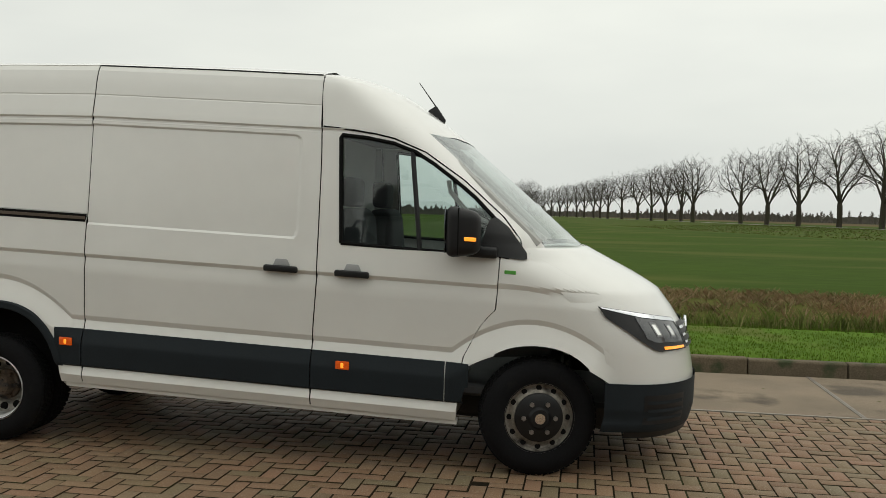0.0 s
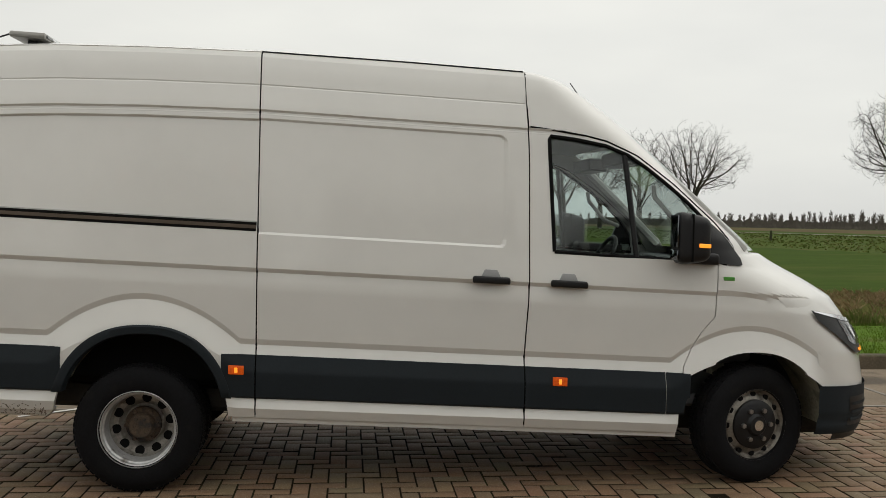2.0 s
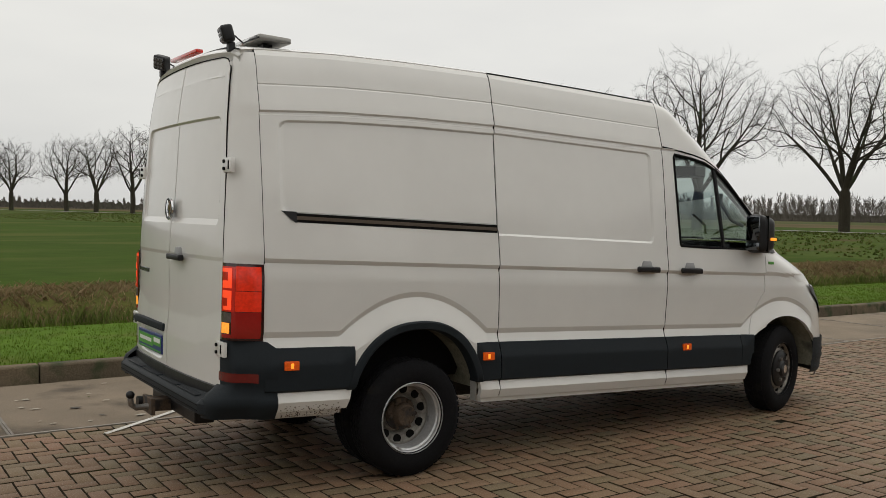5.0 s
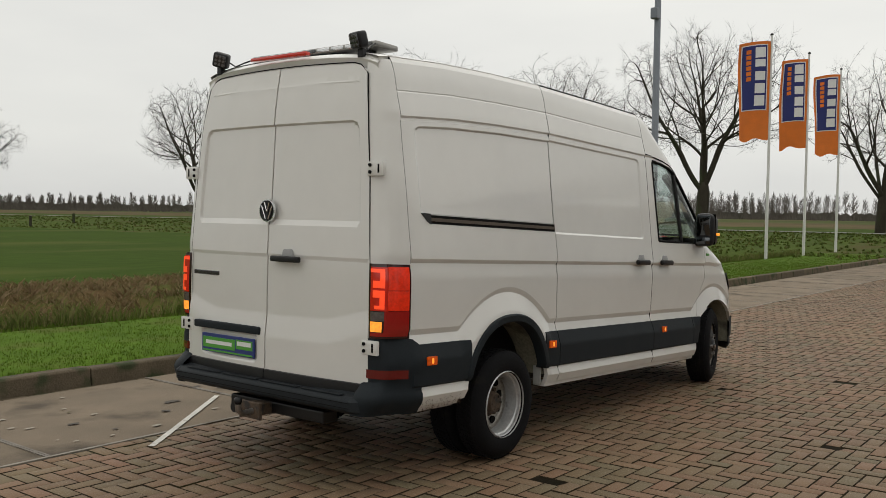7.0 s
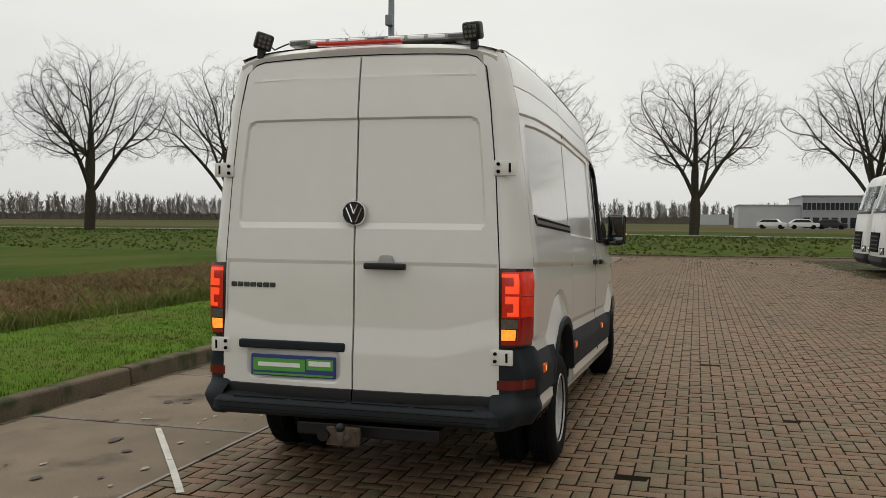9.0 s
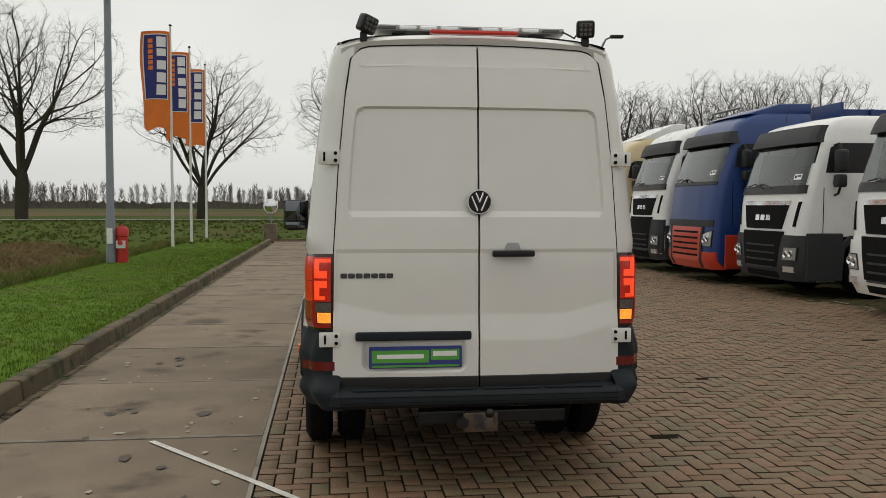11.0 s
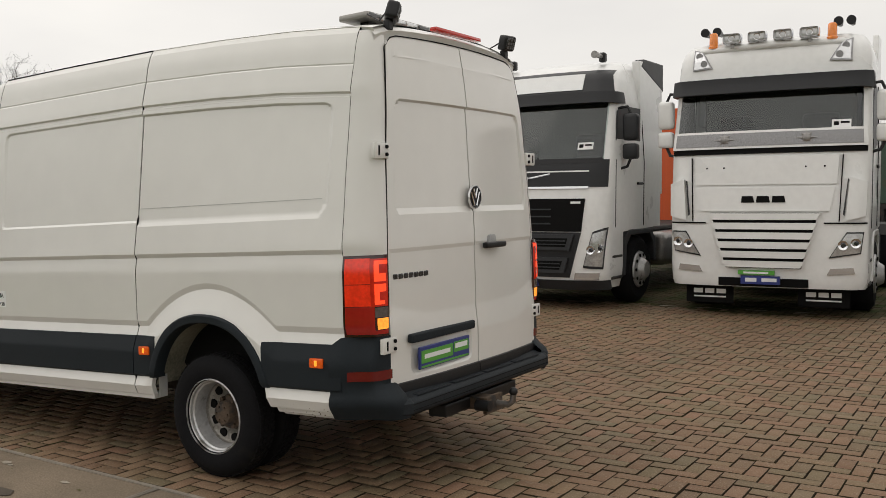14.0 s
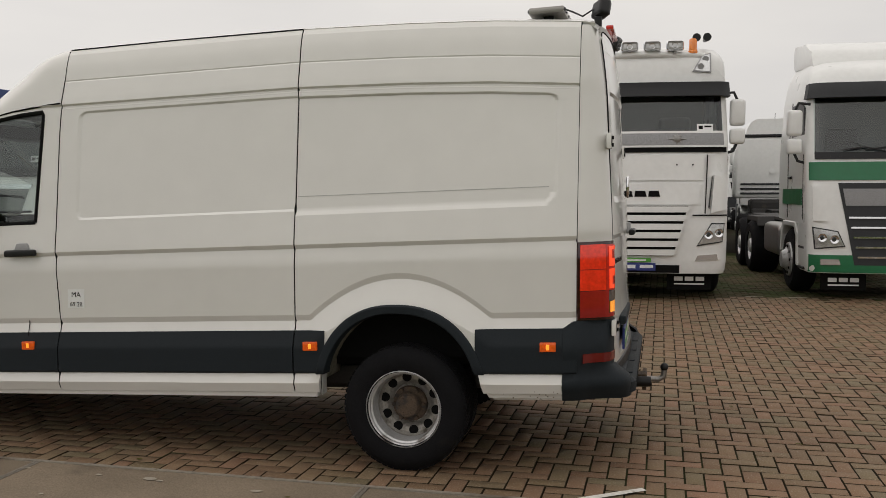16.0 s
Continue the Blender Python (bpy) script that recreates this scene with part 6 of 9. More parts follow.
CABS = {
    "tall": dict(yf=[(0.28, -0.10), (0.42, 0.0), (0.95, 0.02), (1.4, 0.0), (2.10, -0.06), (2.30, -0.10), (3.05, -0.32), (3.20, -0.33), (3.42, -0.38), (3.56, -0.46), (3.66, -0.62), (3.72, -1.0)],
                 w=[(0.28, 1.16), (0.5, 1.22), (2.1, 1.235), (3.05, 1.215), (3.40, 1.20), (3.56, 1.15), (3.66, 1.06), (3.72, 0.92)], top=3.72, screen=(2.28, 3.03), back=-2.28),
    "high": dict(yf=[(0.28, -0.10), (0.42, 0.0), (0.95, 0.0), (1.5, -0.04), (2.0, -0.10), (2.15, -0.14), (2.95, -0.42), (3.05, -0.44), (3.35, -0.62), (3.50, -0.95), (3.60, -1.4)],
                 w=[(0.28, 1.16), (0.5, 1.22), (2.1, 1.235), (2.95, 1.18), (3.3, 1.12), (3.5, 1.02), (3.60, 0.85)], top=3.60, screen=(2.10, 2.93), back=-2.25),
    "mid": dict(yf=[(0.28, -0.12), (0.42, 0.0), (0.9, 0.0), (1.4, -0.04), (1.80, -0.08), (1.95, -0.12), (2.74, -0.36), (2.84, -0.40), (3.04, -0.52), (3.12, -0.72), (3.17, -1.0)],
                w=[(0.28, 1.14), (0.5, 1.20), (1.9, 1.22), (2.7, 1.18), (2.97, 1.14), (3.12, 1.05), (3.17, 0.95)], top=3.17, screen=(1.92, 2.74), back=-2.0),
}


class Cab:
    """A cab's outer skin: where the front lies for a given place across and height."""

    def __init__(self, shape, radius=0.19, lo=0.30, bulge=0.07):
        c = CABS[shape]
        self.yf, self.w, self.top, self.screen, self.back = c["yf"], c["w"], c["top"], c["screen"], c["back"]
        self.radius, self.lo, self.bulge = radius, lo, bulge

    def front(self, x, z):
        w, r = lerp_table(self.w, z), self.radius
        d = max(0.0, abs(x) - (w - r)) / r
        return lerp_table(self.yf, z) - self.bulge * (x / w) ** 2 - r * (1 - math.sqrt(max(0.0, 1 - min(1.0, d) ** 2)))

    def patch(self, quad, off=0.01, n=(10, 4), depth=0.03):
        """A plate on the front; quad: lower left, lower right, upper right, upper left as (x, z)."""
        b = bmesh.new()
        (ax, az), (bx, bz), (cx, cz), (dx, dz) = quad
        rows = []
        for j in range(n[1] + 1):
            v = j / n[1]
            row = []
            for i in range(n[0] + 1):
                u = i / n[0]
                x = (ax * (1 - u) + bx * u) * (1 - v) + (dx * (1 - u) + cx * u) * v
                z = (az * (1 - u) + bz * u) * (1 - v) + (dz * (1 - u) + cz * u) * v
                row.append(b.verts.new((x * (1 + off * 0.3), self.front(x, z) + off, z)))
            rows.append(row)
        for j in range(n[1]):
            for i in range(n[0]):
                b.faces.new((rows[j][i + 1], rows[j][i], rows[j + 1][i], rows[j + 1][i + 1]))
        if depth:
            r = bmesh.ops.extrude_edge_only(b, edges=[e for e in b.edges if e.is_boundary])
            for v in r["geom"]:
                if isinstance(v, bmesh.types.BMVert):
                    v.co.y -= depth + off
        bmesh.ops.recalc_face_normals(b, faces=b.faces)
        return b

    def loop(self, z, n=28, back=None):
        """One horizontal section: across the front from +x to -x, then the back corners."""
        w = lerp_table(self.w, z)
        pts = []
        for i in range(n + 1):
            a = math.cos(math.pi * i / n)
            x = w * math.copysign(abs(a) ** 0.75, a)
            pts.append((x, self.front(x, z)))
        bk = self.back if back is None else back
        return pts + [(-w, (pts[-1][1] + bk) / 2), (-w, bk), (w, bk), (w, (pts[0][1] + bk) / 2)]

    def shell(self):
        b = bmesh.new()
        lo, hi = self.lo, self.top
        s0, s1 = self.screen
        zs = sorted(set([lo, 0.46, 0.6, 0.8, 1.0, 1.08, 1.12, 1.3, 1.6, s0, s0 + 0.01, s1 - 0.01, s1, (s0 + s1) / 2] + [s1 + (hi - s1) * k / 7 for k in range(1, 8)]))
        n = 28
        rows = []
        for z in zs:
            rows.append([b.verts.new((x, y, z)) for x, y in self.loop(z, n, -0.78 if z < 1.1 else None)])
        m = len(rows[0])
        for j in range(len(zs) - 1):
            zc = (zs[j] + zs[j + 1]) / 2
            for i in range(m):
                k = (i + 1) % m
                xc = (rows[j][i].co.x + rows[j][k].co.x) / 2
                if s0 < zc < s1 and i < n and abs(xc) < 1.13:
                    continue
                b.faces.new((rows[j][k], rows[j][i], rows[j + 1][i], rows[j + 1][k]))
        b.faces.new(rows[-1][::-1])
        b.faces.new(rows[0])
        bmesh.ops.recalc_face_normals(b, faces=b.faces)
        return b


def truck_wheel(parent, x, y, r=0.50, w=0.32, twin=False):
    s = math.copysign(1, x)
    wh = part("wheel", lathe([(r * 0.56, -w / 2), (r * 0.85, -w / 2 - 0.01), (r - 0.02, -w / 2 + 0.03), (r, -w / 2 + 0.06), (r, w / 2 - 0.06), (r - 0.02, w / 2 - 0.03), (r * 0.85, w / 2 + 0.01), (r * 0.56, w / 2)], "x", 36, closed=True), M_tyre, parent, "black truck tyre", smooth=35, m=pose(x, y, r))
    d = -0.10 if twin else 0.02
    part("rim", lathe([(0.29, s * w / 2), (0.275, s * (w / 2 - 0.03)), (0.26, s * (w / 2 + d)), (0.17, s * (w / 2 + d + 0.02)), (0.12, s * (w / 2 + d + 0.10)), (0.0, s * (w / 2 + d + 0.11))], "x", 28, cap_first=False), M_rim, wh, "grey steel rim", smooth=35)
    for k in range(10):
        a = 2 * math.pi * k / 10
        part("rim_hole", cyl(0.025, 0.012, "x", (s * (w / 2 + d + 0.016), 0.215 * math.cos(a), 0.215 * math.sin(a)), 10), M_gap, wh)
    return wh


def slab(x0, x1, z0, z1):
    return [(x0, z0), (x1, z0), (x1, z1), (x0, z1)]


def mirrored(quad):
    a, b, c, d = quad
    return [(-b[0], b[1]), (-a[0], a[1]), (-d[0], d[1]), (-c[0], c[1])]


def build_truck(style, x, y, label, turn=0.0, body=None, detail=True):
    shape = {"daf": "tall", "dafgreen": "high", "volvo": "high", "man": "mid", "manhigh": "high", "renault": "high", "cream": "high", "small": "mid"}[style]
    paint = {"renault": M_tblue, "cream": M_tcream}.get(style, M_tw)
    cab = Cab(shape, 0.24 if style == "volvo" else 0.19, 0.40 if style.startswith("daf") else 0.30, 0.11 if style == "volvo" else 0.08)
    tr = thing("truck", pose(x, y, 0, 0, 0, turn), label, "truck", group="parked trucks in a row")
    cb = part("cab", cab.shell(), paint, tr, smooth=35)
    s0, s1 = cab.screen

    def fp(name, quad, mat, off=0.012, parent=cb, both=False, n=(8, 3), label="", depth=0.03):
        part(name, cab.patch(quad, off, n, depth), mat, parent, label, smooth=35)
        if both:
            part(name, cab.patch(mirrored(quad), off, n, depth), mat, parent, label, smooth=35)

    gl = part("windscreen", cab.patch([(-1.15, s0), (1.15, s0), (1.11, s1), (-1.11, s1)], 0.004, (28, 6), 0), M_tglass, cb, smooth=60)
    gl.visible_shadow = False
    fp("screen_edge", slab(-1.14, 1.14, s0 - 0.05, s0 + 0.02), M_black, 0.014, n=(24, 1))
    # inside
    part("cab_lining", box(-1.0, 1.0, -2.0, -1.15, s0 - 0.5, s1 + 0.05, 0.05, 2), M_cabin, cb)
    part("dashboard", box(-1.08, 1.08, -0.62, -0.22, s0 - 0.35, s0 + 0.03, 0.06, 2), M_cabin, cb)
    for sx in (-0.55, 0.55):
        part("seat", box(sx - 0.25, sx + 0.25, -1.30, -1.12, s0 - 0.3, s0 + 0.42, 0.08, 3), M_seat, cb, smooth=40)
    part("steering_wheel", tube([(0.55 + 0.22 * math.cos(2 * math.pi * k / 20), -0.72 - 0.06 * math.sin(2 * math.pi * k / 20), s0 + 0.02 + 0.18 * math.sin(2 * math.pi * k / 20)) for k in range(21)], 0.018, 6), M_black, cb)
    # side windows and doors
    wside = lerp_table(cab.w, (s0 + s1) / 2)
    for s in (1, -1):
        pw = prism([(-0.46, s0 - 0.10), (-0.80, s0 - 0.14), (-1.45, s0 - 0.02), (-1.45, s1 - 0.06), (-0.78, s1 - 0.06), (-0.62, s1 - 0.14)], s * (wside - 0.015), s * (wside + 0.008), "x", 0.004, 1)
        part("side_window", pw, M_tvisor, cb, "dark side window")
        part("door_gap", tube([(s * (lerp_table(cab.w, z) + 0.002), -1.55, z) for z in (1.15, s0, s1)], 0.008, 5), M_gap, cb)
        part("door_gap", tube([(s * (lerp_table(cab.w, z) - 0.0), -0.50, z) for z in (1.15, 1.5, s0)], 0.008, 5), M_gap, cb)
        part("door_handle", box(s * 1.225, s * 1.26, -1.48, -1.28, s0 - 0.35, s0 - 0.31, 0.01, 1), M_black, cb)
        # wheel arch and steps
        part("wheel_arch", prism([(-0.78, 0.45), (-0.80, 0.95), (-0.98, 1.10), (-1.85, 1.10), (-2.02, 0.95), (-2.06, 0.60), (-1.98, 0.60), (-1.92, 0.88), (-1.78, 1.02), (-1.05, 1.02), (-0.9, 0.88), (-0.86, 0.45)], s * 0.80, s * 1.24, "x", 0.012, 1), M_tgrey if style in ("man", "volvo", "cream") else paint, cb)
        for k in range(2):
            part("step", box(s * 1.05, s * 1.23, -0.76, -0.40, 0.42 + 0.30 * k, 0.46 + 0.30 * k, 0.01, 1), M_chassis, cb)
        if style in ("man", "manhigh", "cream", "small") and body != "white_bumper":
            part("step_panel", box(s * 1.19, s * 1.243, -0.86, -0.20, 0.32, 1.14, 0.02, 2), M_tgrey, cb, "dark step panel below the door")
        # mirrors
        mm = M_tw if style in ("daf", "dafgreen", "manhigh") or body == "white_bumper" else M_tvisor
        my = 0.22 if style.startswith("daf") else 0.0
        zc = (s0 + s1) / 2 + 0.05
        ms = part("mirror", box(s * 1.27, s * 1.48, -0.80 + my, -0.62 + my, zc - 0.20, zc + 0.18, 0.06, 3), mm, cb, "door mirror on arms", smooth=40)
        part("mirror_lower", box(s * 1.27, s * 1.48, -0.78 + my, -0.62 + my, zc - 0.46, zc - 0.24, 0.05, 3), mm, ms, smooth=40)
        part("mirror_arm", tube([(s * 1.16, -0.70 + my, zc + 0.26), (s * 1.32, -0.70 + my, zc + 0.28), (s * 1.38, -0.71 + my, zc + 0.15)], 0.022, 6), M_black, ms)
        part("mirror_arm", tube([(s * 1.18, -0.70 + my, zc - 0.60), (s * 1.32, -0.70 + my, zc - 0.56), (s * 1.38, -0.71 + my, zc - 0.42)], 0.022, 6), M_black, ms)
        truck_wheel(tr, s * 1.06, -1.42)
        if body != "none":
            for ya in (-4.9, -6.2):
                truck_wheel(tr, s * 1.02, ya, w=0.5, twin=True)
            part("mudguard", prism([(-4.3, 0.9), (-4.4, 1.08), (-5.5, 1.08), (-5.55, 0.9), (-5.45, 0.98), (-4.45, 0.98)], s * 0.75, s * 1.22, "x", 0.01, 1), M_chassis, tr)
            part("fuel_tank", box(s * 0.55, s * 1.15, -4.1, -2.7, 0.45, 1.0, 0.12, 3), M_steel if style in ("volvo", "dafgreen") else M_tgrey, tr, smooth=40)
            part("chassis_beam", box(s * 0.36, s * 0.44, -7.2, -1.9, 0.75, 1.02, 0.01, 1), M_chassis, tr)
    part("rear_deck", box(-0.9, 0.9, -7.0, -2.4, 1.02, 1.08, 0.01, 1), M_chassis, tr)
    part("cab_underside", box(-1.0, 1.0, -2.2, -0.3, 0.40, 1.05, 0.03, 1), M_chassis, tr)
    part("front_axle", cyl(0.08, 2.0, "x", (0, -1.42, 0.5), 10), M_chassis, tr)
    for s in (-1, 1) if style != "daf" else ():
        part("wiper", tube([(s * 0.15, cab.front(0.1, s0) + 0.03, s0 + 0.01), (s * 0.15 + 0.35, cab.front(0.4, s0 + 0.08) + 0.03, s0 + 0.09), (s * 0.15 + 0.62, cab.front(0.5, s0 + 0.05) + 0.03, s0 + 0.05)], 0.012, 5), M_black, cb)
    # sales tag behind the glass, with unreadable bars
    tag = part("window_tag", cab.patch(slab(-1.00, -0.78, s0 + 0.14, s0 + 0.24), 0.008, (3, 1), 0), M_pwhite, cb, "white paper sales tag")
    part("tag_bar", cab.patch(slab(-0.98, -0.88, s0 + 0.19, s0 + 0.215), 0.0095, (2, 1), 0), M_gap, tag)
    part("tag_bar", cab.patch(slab(-0.86, -0.80, s0 + 0.165, s0 + 0.215), 0.0095, (2, 1), 0), M_gap, tag)

    def plate(xc, zc, top=False):
        pl = part("number_plate", cab.patch(slab(xc - 0.235, xc + 0.235, zc - 0.055, zc + 0.05), 0.058, (4, 1), 0.02), M_pblue, cb, "blue dealer plate")
        part("plate_bar", cab.patch(slab(xc - 0.20, xc - 0.02, zc - 0.02, zc + 0.025), 0.061, (2, 1), 0), M_pwhite, pl)
        part("plate_bar", cab.patch(slab(xc + 0.04, xc + 0.18, zc - 0.025, zc + 0.025), 0.061, (2, 1), 0), M_pwhite, pl)
        if top:
            p2 = part("number_plate", cab.patch(slab(xc - 0.17, xc + 0.27, zc + 0.065, zc + 0.12), 0.058, (4, 1), 0.02), M_pgreen, cb, "green dealer plate")
            part("plate_bar", cab.patch(slab(xc - 0.10, xc + 0.20, zc + 0.08, zc + 0.105), 0.061, (2, 1), 0), M_pwhite, p2)

    def lamp(quad, nm="headlamp", up=0.0):
        for q in (quad, mirrored(quad)):
            h = part(nm, cab.patch(q, 0.014 + up, (8, 4), 0.03), M_tvisor, cb, "clear headlamp in a dark frame", smooth=40)
            cx, cz = sum(p[0] for p in q) / 4, sum(p[1] for p in q) / 4
            part("lens", cab.patch([(cx + (p[0] - cx) * 0.92, cz + (p[1] - cz) * 0.88) for p in q], 0.018 + up, (8, 4), 0.004), M_headlens, h, smooth=40)
            sx = (q[1][0] - q[0][0]) * 0.2
            for o in (-1, 1):
                px, pz = cx + o * sx, cz + 0.012 * o * math.copysign(1, cx)
                bowl = lathe([(0.0, 0.0), (0.035, 0.006), (0.052, 0.020), (0.060, 0.022), (0.062, 0.0)], "y", 18, (px, cab.front(px, pz) + 0.016 + up, pz))
                part("reflector", bowl, M_chrome, h, "round chrome reflector", smooth=40)
                part("bulb", cyl(0.022, 0.02, "y", (px, cab.front(px, pz) + 0.022 + up, pz), 12), M_lampdark, h)

    if style == "daf":
        fp("sun_visor", [(-1.21, 2.92), (1.21, 2.92), (1.19, 3.12), (-1.19, 3.12)], M_tvisor, 0.13, n=(28, 3), label="dark sun visor", depth=0.12)
        fp("mesh_frame", [(-1.19, 2.19), (1.19, 2.19), (1.18, 2.42), (-1.18, 2.42)], M_tw, 0.035, n=(28, 3))
        fp("mesh_panel", [(-1.14, 2.22), (1.14, 2.22), (1.13, 2.39), (-1.13, 2.39)], M_mesh, 0.041, n=(28, 3), label="perforated silver panel")
        for sx in (-0.50, 0.50):
            oy, oz = cab.front(sx, 2.305) + 0.045, 2.305
            fl_ = part("mesh_ornament", lathe([(0.0, 0.012), (0.035, 0.012), (0.055, 0.004), (0.06, 0.0)], "y", 16, (sx, oy, oz)), M_steel, cb, "dull steel flower-shaped ornament", smooth=40)
            for k in range(8):
                a_ = math.pi * k / 4
                part("petal", tube([(sx + 0.05 * math.cos(a_), oy + 0.004, oz + 0.05 * math.sin(a_)), (sx + (0.13 if k % 4 == 0 else 0.085) * math.cos(a_), oy + 0.004, oz + 0.085 * math.sin(a_))], 0.014, 6, 0.004), M_steel, fl_)
        fp("black_gap", slab(-1.19, 1.19, 2.12, 2.19), M_gap, 0.012, n=(24, 1))
        fp("upper_panel", [(-0.86, 1.72), (0.86, 1.72), (0.88, 2.08), (-0.88, 2.08)], M_tw, 0.018, n=(20, 4))
        fp("logo_panel", [(-0.78, 1.38), (0.78, 1.38), (0.84, 1.68), (-0.84, 1.68)], M_tw, 0.022, n=(20, 4))
        for k, (a, b2) in enumerate(((0.105, 0.27), (-0.085, 0.085), (-0.27, -0.105))):
            fp("logo_bar", [(a, 1.49), (b2, 1.49), (b2 - 0.01, 1.575), (a + 0.02, 1.575)], M_gap, 0.030, n=(2, 1))
        fp("grille_back", [(-0.46, 0.65), (0.46, 0.65), (0.66, 1.36), (-0.66, 1.36)], M_gap, 0.010, n=(20, 6))
        for k in range(6):
            zz = 0.66 + 0.122 * k
            hw = 0.45 + 0.036 * k
            fp("grille_slat", [(-hw, zz), (hw, zz), (hw + 0.045, zz + 0.084), (-hw - 0.045, zz + 0.084)], M_tw, 0.055, n=(20, 3))
        fp("corner_intake", [(0.95, 1.26), (1.17, 1.32), (1.18, 1.74), (0.99, 1.80)], M_tw, 0.075, both=True, n=(6, 8))
        for px_, pz_ in ((0.72, 1.94), (0.50, 1.94), (-0.72, 1.94), (-0.50, 1.94)):
            part("stud_hole", cyl(0.012, 0.01, "y", (px_, cab.front(px_, pz_) + 0.02, pz_), 8), M_gap, cb)
        fp("panel_gap", [(0.885, 1.25), (0.897, 1.25), (0.927, 2.08), (0.915, 2.08)], M_gap, 0.016, both=True, n=(1, 6))
        fp("panel_gap", slab(0.72, 1.20, 1.22, 1.238), M_gap, 0.016, both=True, n=(8, 1))
        lamp([(0.78, 0.79), (1.14, 0.85), (1.17, 1.12), (0.98, 1.12)])
        # grey strip painting the shadow on the inner side of the corner intake
        fp("intake_gap", [(0.930, 1.34), (0.945, 1.32), (0.985, 1.78), (0.978, 1.78)], M_tgrey, 0.03, both=True, n=(2, 8))
        fp("fog_lamp", [(0.76, 0.58), (1.08, 0.60), (1.06, 0.68), (0.80, 0.66)], M_clear, 0.014, both=True)
        fp("bumper_slot", slab(-0.55, 0.55, 0.41, 0.52), M_gap, 0.012, n=(16, 1))
        plate(0.02, 0.50, True)
        for s in (1, -1):
            mf = part("mud_flap", box(s * 0.40, s * 1.02, -0.24, -0.22, 0.15, 0.42, 0.005, 1), M_gap, tr, "black mud flap with white lettering bars")
            for k in range(3):
                xc = s * 0.71 + (k - 1) * 0.15
                part("flap_bar", box(xc - 0.06, xc + 0.06, -0.219, -0.216, 0.28, 0.34), M_pwhite, mf)
            part("flap_bar", box(s * 0.71 - 0.21, s * 0.71 + 0.21, -0.219, -0.216, 0.225, 0.245), M_pwhite, mf)
            q = [(0.72, 3.28), (0.98, 3.26), (0.98, 3.56), (0.86, 3.52)]
            qs = q if s > 0 else mirrored(q)
            mx_, mz_ = sum(p[0] for p in qs) / 4, sum(p[1] for p in qs) / 4
            fp("top_lamp", qs, M_mesh, 0.022, n=(4, 4), label="corner lamp in the roof")
            fp("lamp_lens", [(mx_ + (p[0] - mx_) * 0.82, mz_ + (p[1] - mz_) * 0.86) for p in qs], M_clear, 0.027, n=(4, 4), depth=0.004)
            for cx_, cz_ in ((0.84, 3.35), (0.91, 3.46)):
                part("lamp_disc", cyl(0.045, 0.02, "y", (s * cx_, cab.front(s * cx_, cz_) + 0.028, cz_), 16), M_mesh, cb, smooth=40)
            part("roof_wing", prism([(-1.6, 2.6), (-2.45, 2.6), (-2.45, 3.80), (-1.9, 3.78)], s * 1.12, s * 1.20, "x", 0.02, 2), M_tw, cb)
        br = part("lamp_bar", tube([(-0.98, -0.66, 3.44), (-0.88, -0.50, 3.52), (0, -0.42, 3.545), (0.88, -0.50, 3.52), (0.98, -0.66, 3.44)], 0.05, 10), M_tw, cb, "white roof lamp bar", smooth=40)
        for k in range(4):
            xl = -0.48 + 0.32 * k
            lm = part("roof_lamp", box(-0.125, 0.125, -0.08, 0.03, -0.075, 0.075, 0.045, 4), M_chrome, br, "rounded chrome roof lamp", smooth=40, m=pose(xl, -0.40, 3.655))
            part("lamp_glass", box(-0.112, 0.112, 0.026, 0.036, -0.062, 0.062, 0.038, 3), M_headlens, lm, smooth=40)
            part("lamp_ring", lathe([(0.036, 0.036), (0.042, 0.040), (0.046, 0.036)], "y", 16, closed=True), M_chrome, lm, smooth=40)
            part("lamp_foot", box(-0.02, 0.02, -0.04, 0.0, -0.12, -0.07), M_steel, lm)
        for xl in (-0.74, 0.74):
            bc = part("beacon", lathe([(0.07, -0.11), (0.07, -0.08), (0.06, -0.07), (0.055, 0.08), (0.04, 0.10), (0.0, 0.10)], "z", 18), M_beacon, br, "orange rotating beacon", smooth=40, m=pose(xl, -0.50, 3.665))
        for xl in (-0.80, -0.95, 0.72, 0.88):
            part("horn", cyl(0.03, 0.30, "y", (xl, -0.75, 3.80), 12, 0.06), M_black, cb, smooth=40)
    elif style == "volvo":
        fp("sun_visor", [(-1.19, 2.90), (1.19, 2.90), (1.16, 3.06), (-1.16, 3.06)], M_tvisor, 0.11, n=(28, 3), label="dark sun visor", depth=0.10)
        fp("sign_band", [(-1.13, 3.07), (1.13, 3.07), (1.04, 3.40), (-1.04, 3.40)], M_tvisor, 0.012, n=(24, 4))
        fp("sign_board", [(-0.72, 3.10), (0.72, 3.10), (0.70, 3.34), (-0.70, 3.34)], M_pwhite, 0.022, n=(16, 3), label="blank white sign board")
        fp("lower_screen_band", [(-1.20, 1.72), (1.20, 1.72), (1.20, 2.10), (-1.20, 2.10)], M_tvisor, 0.010, n=(28, 4))
        fp("bright_strip", slab(-0.98, 0.98, 1.93, 1.95), M_tw, 0.016, n=(20, 1))
        fp("bright_strip", slab(-0.98, 0.98, 1.70, 1.73), M_chrome, 0.018, n=(20, 1))
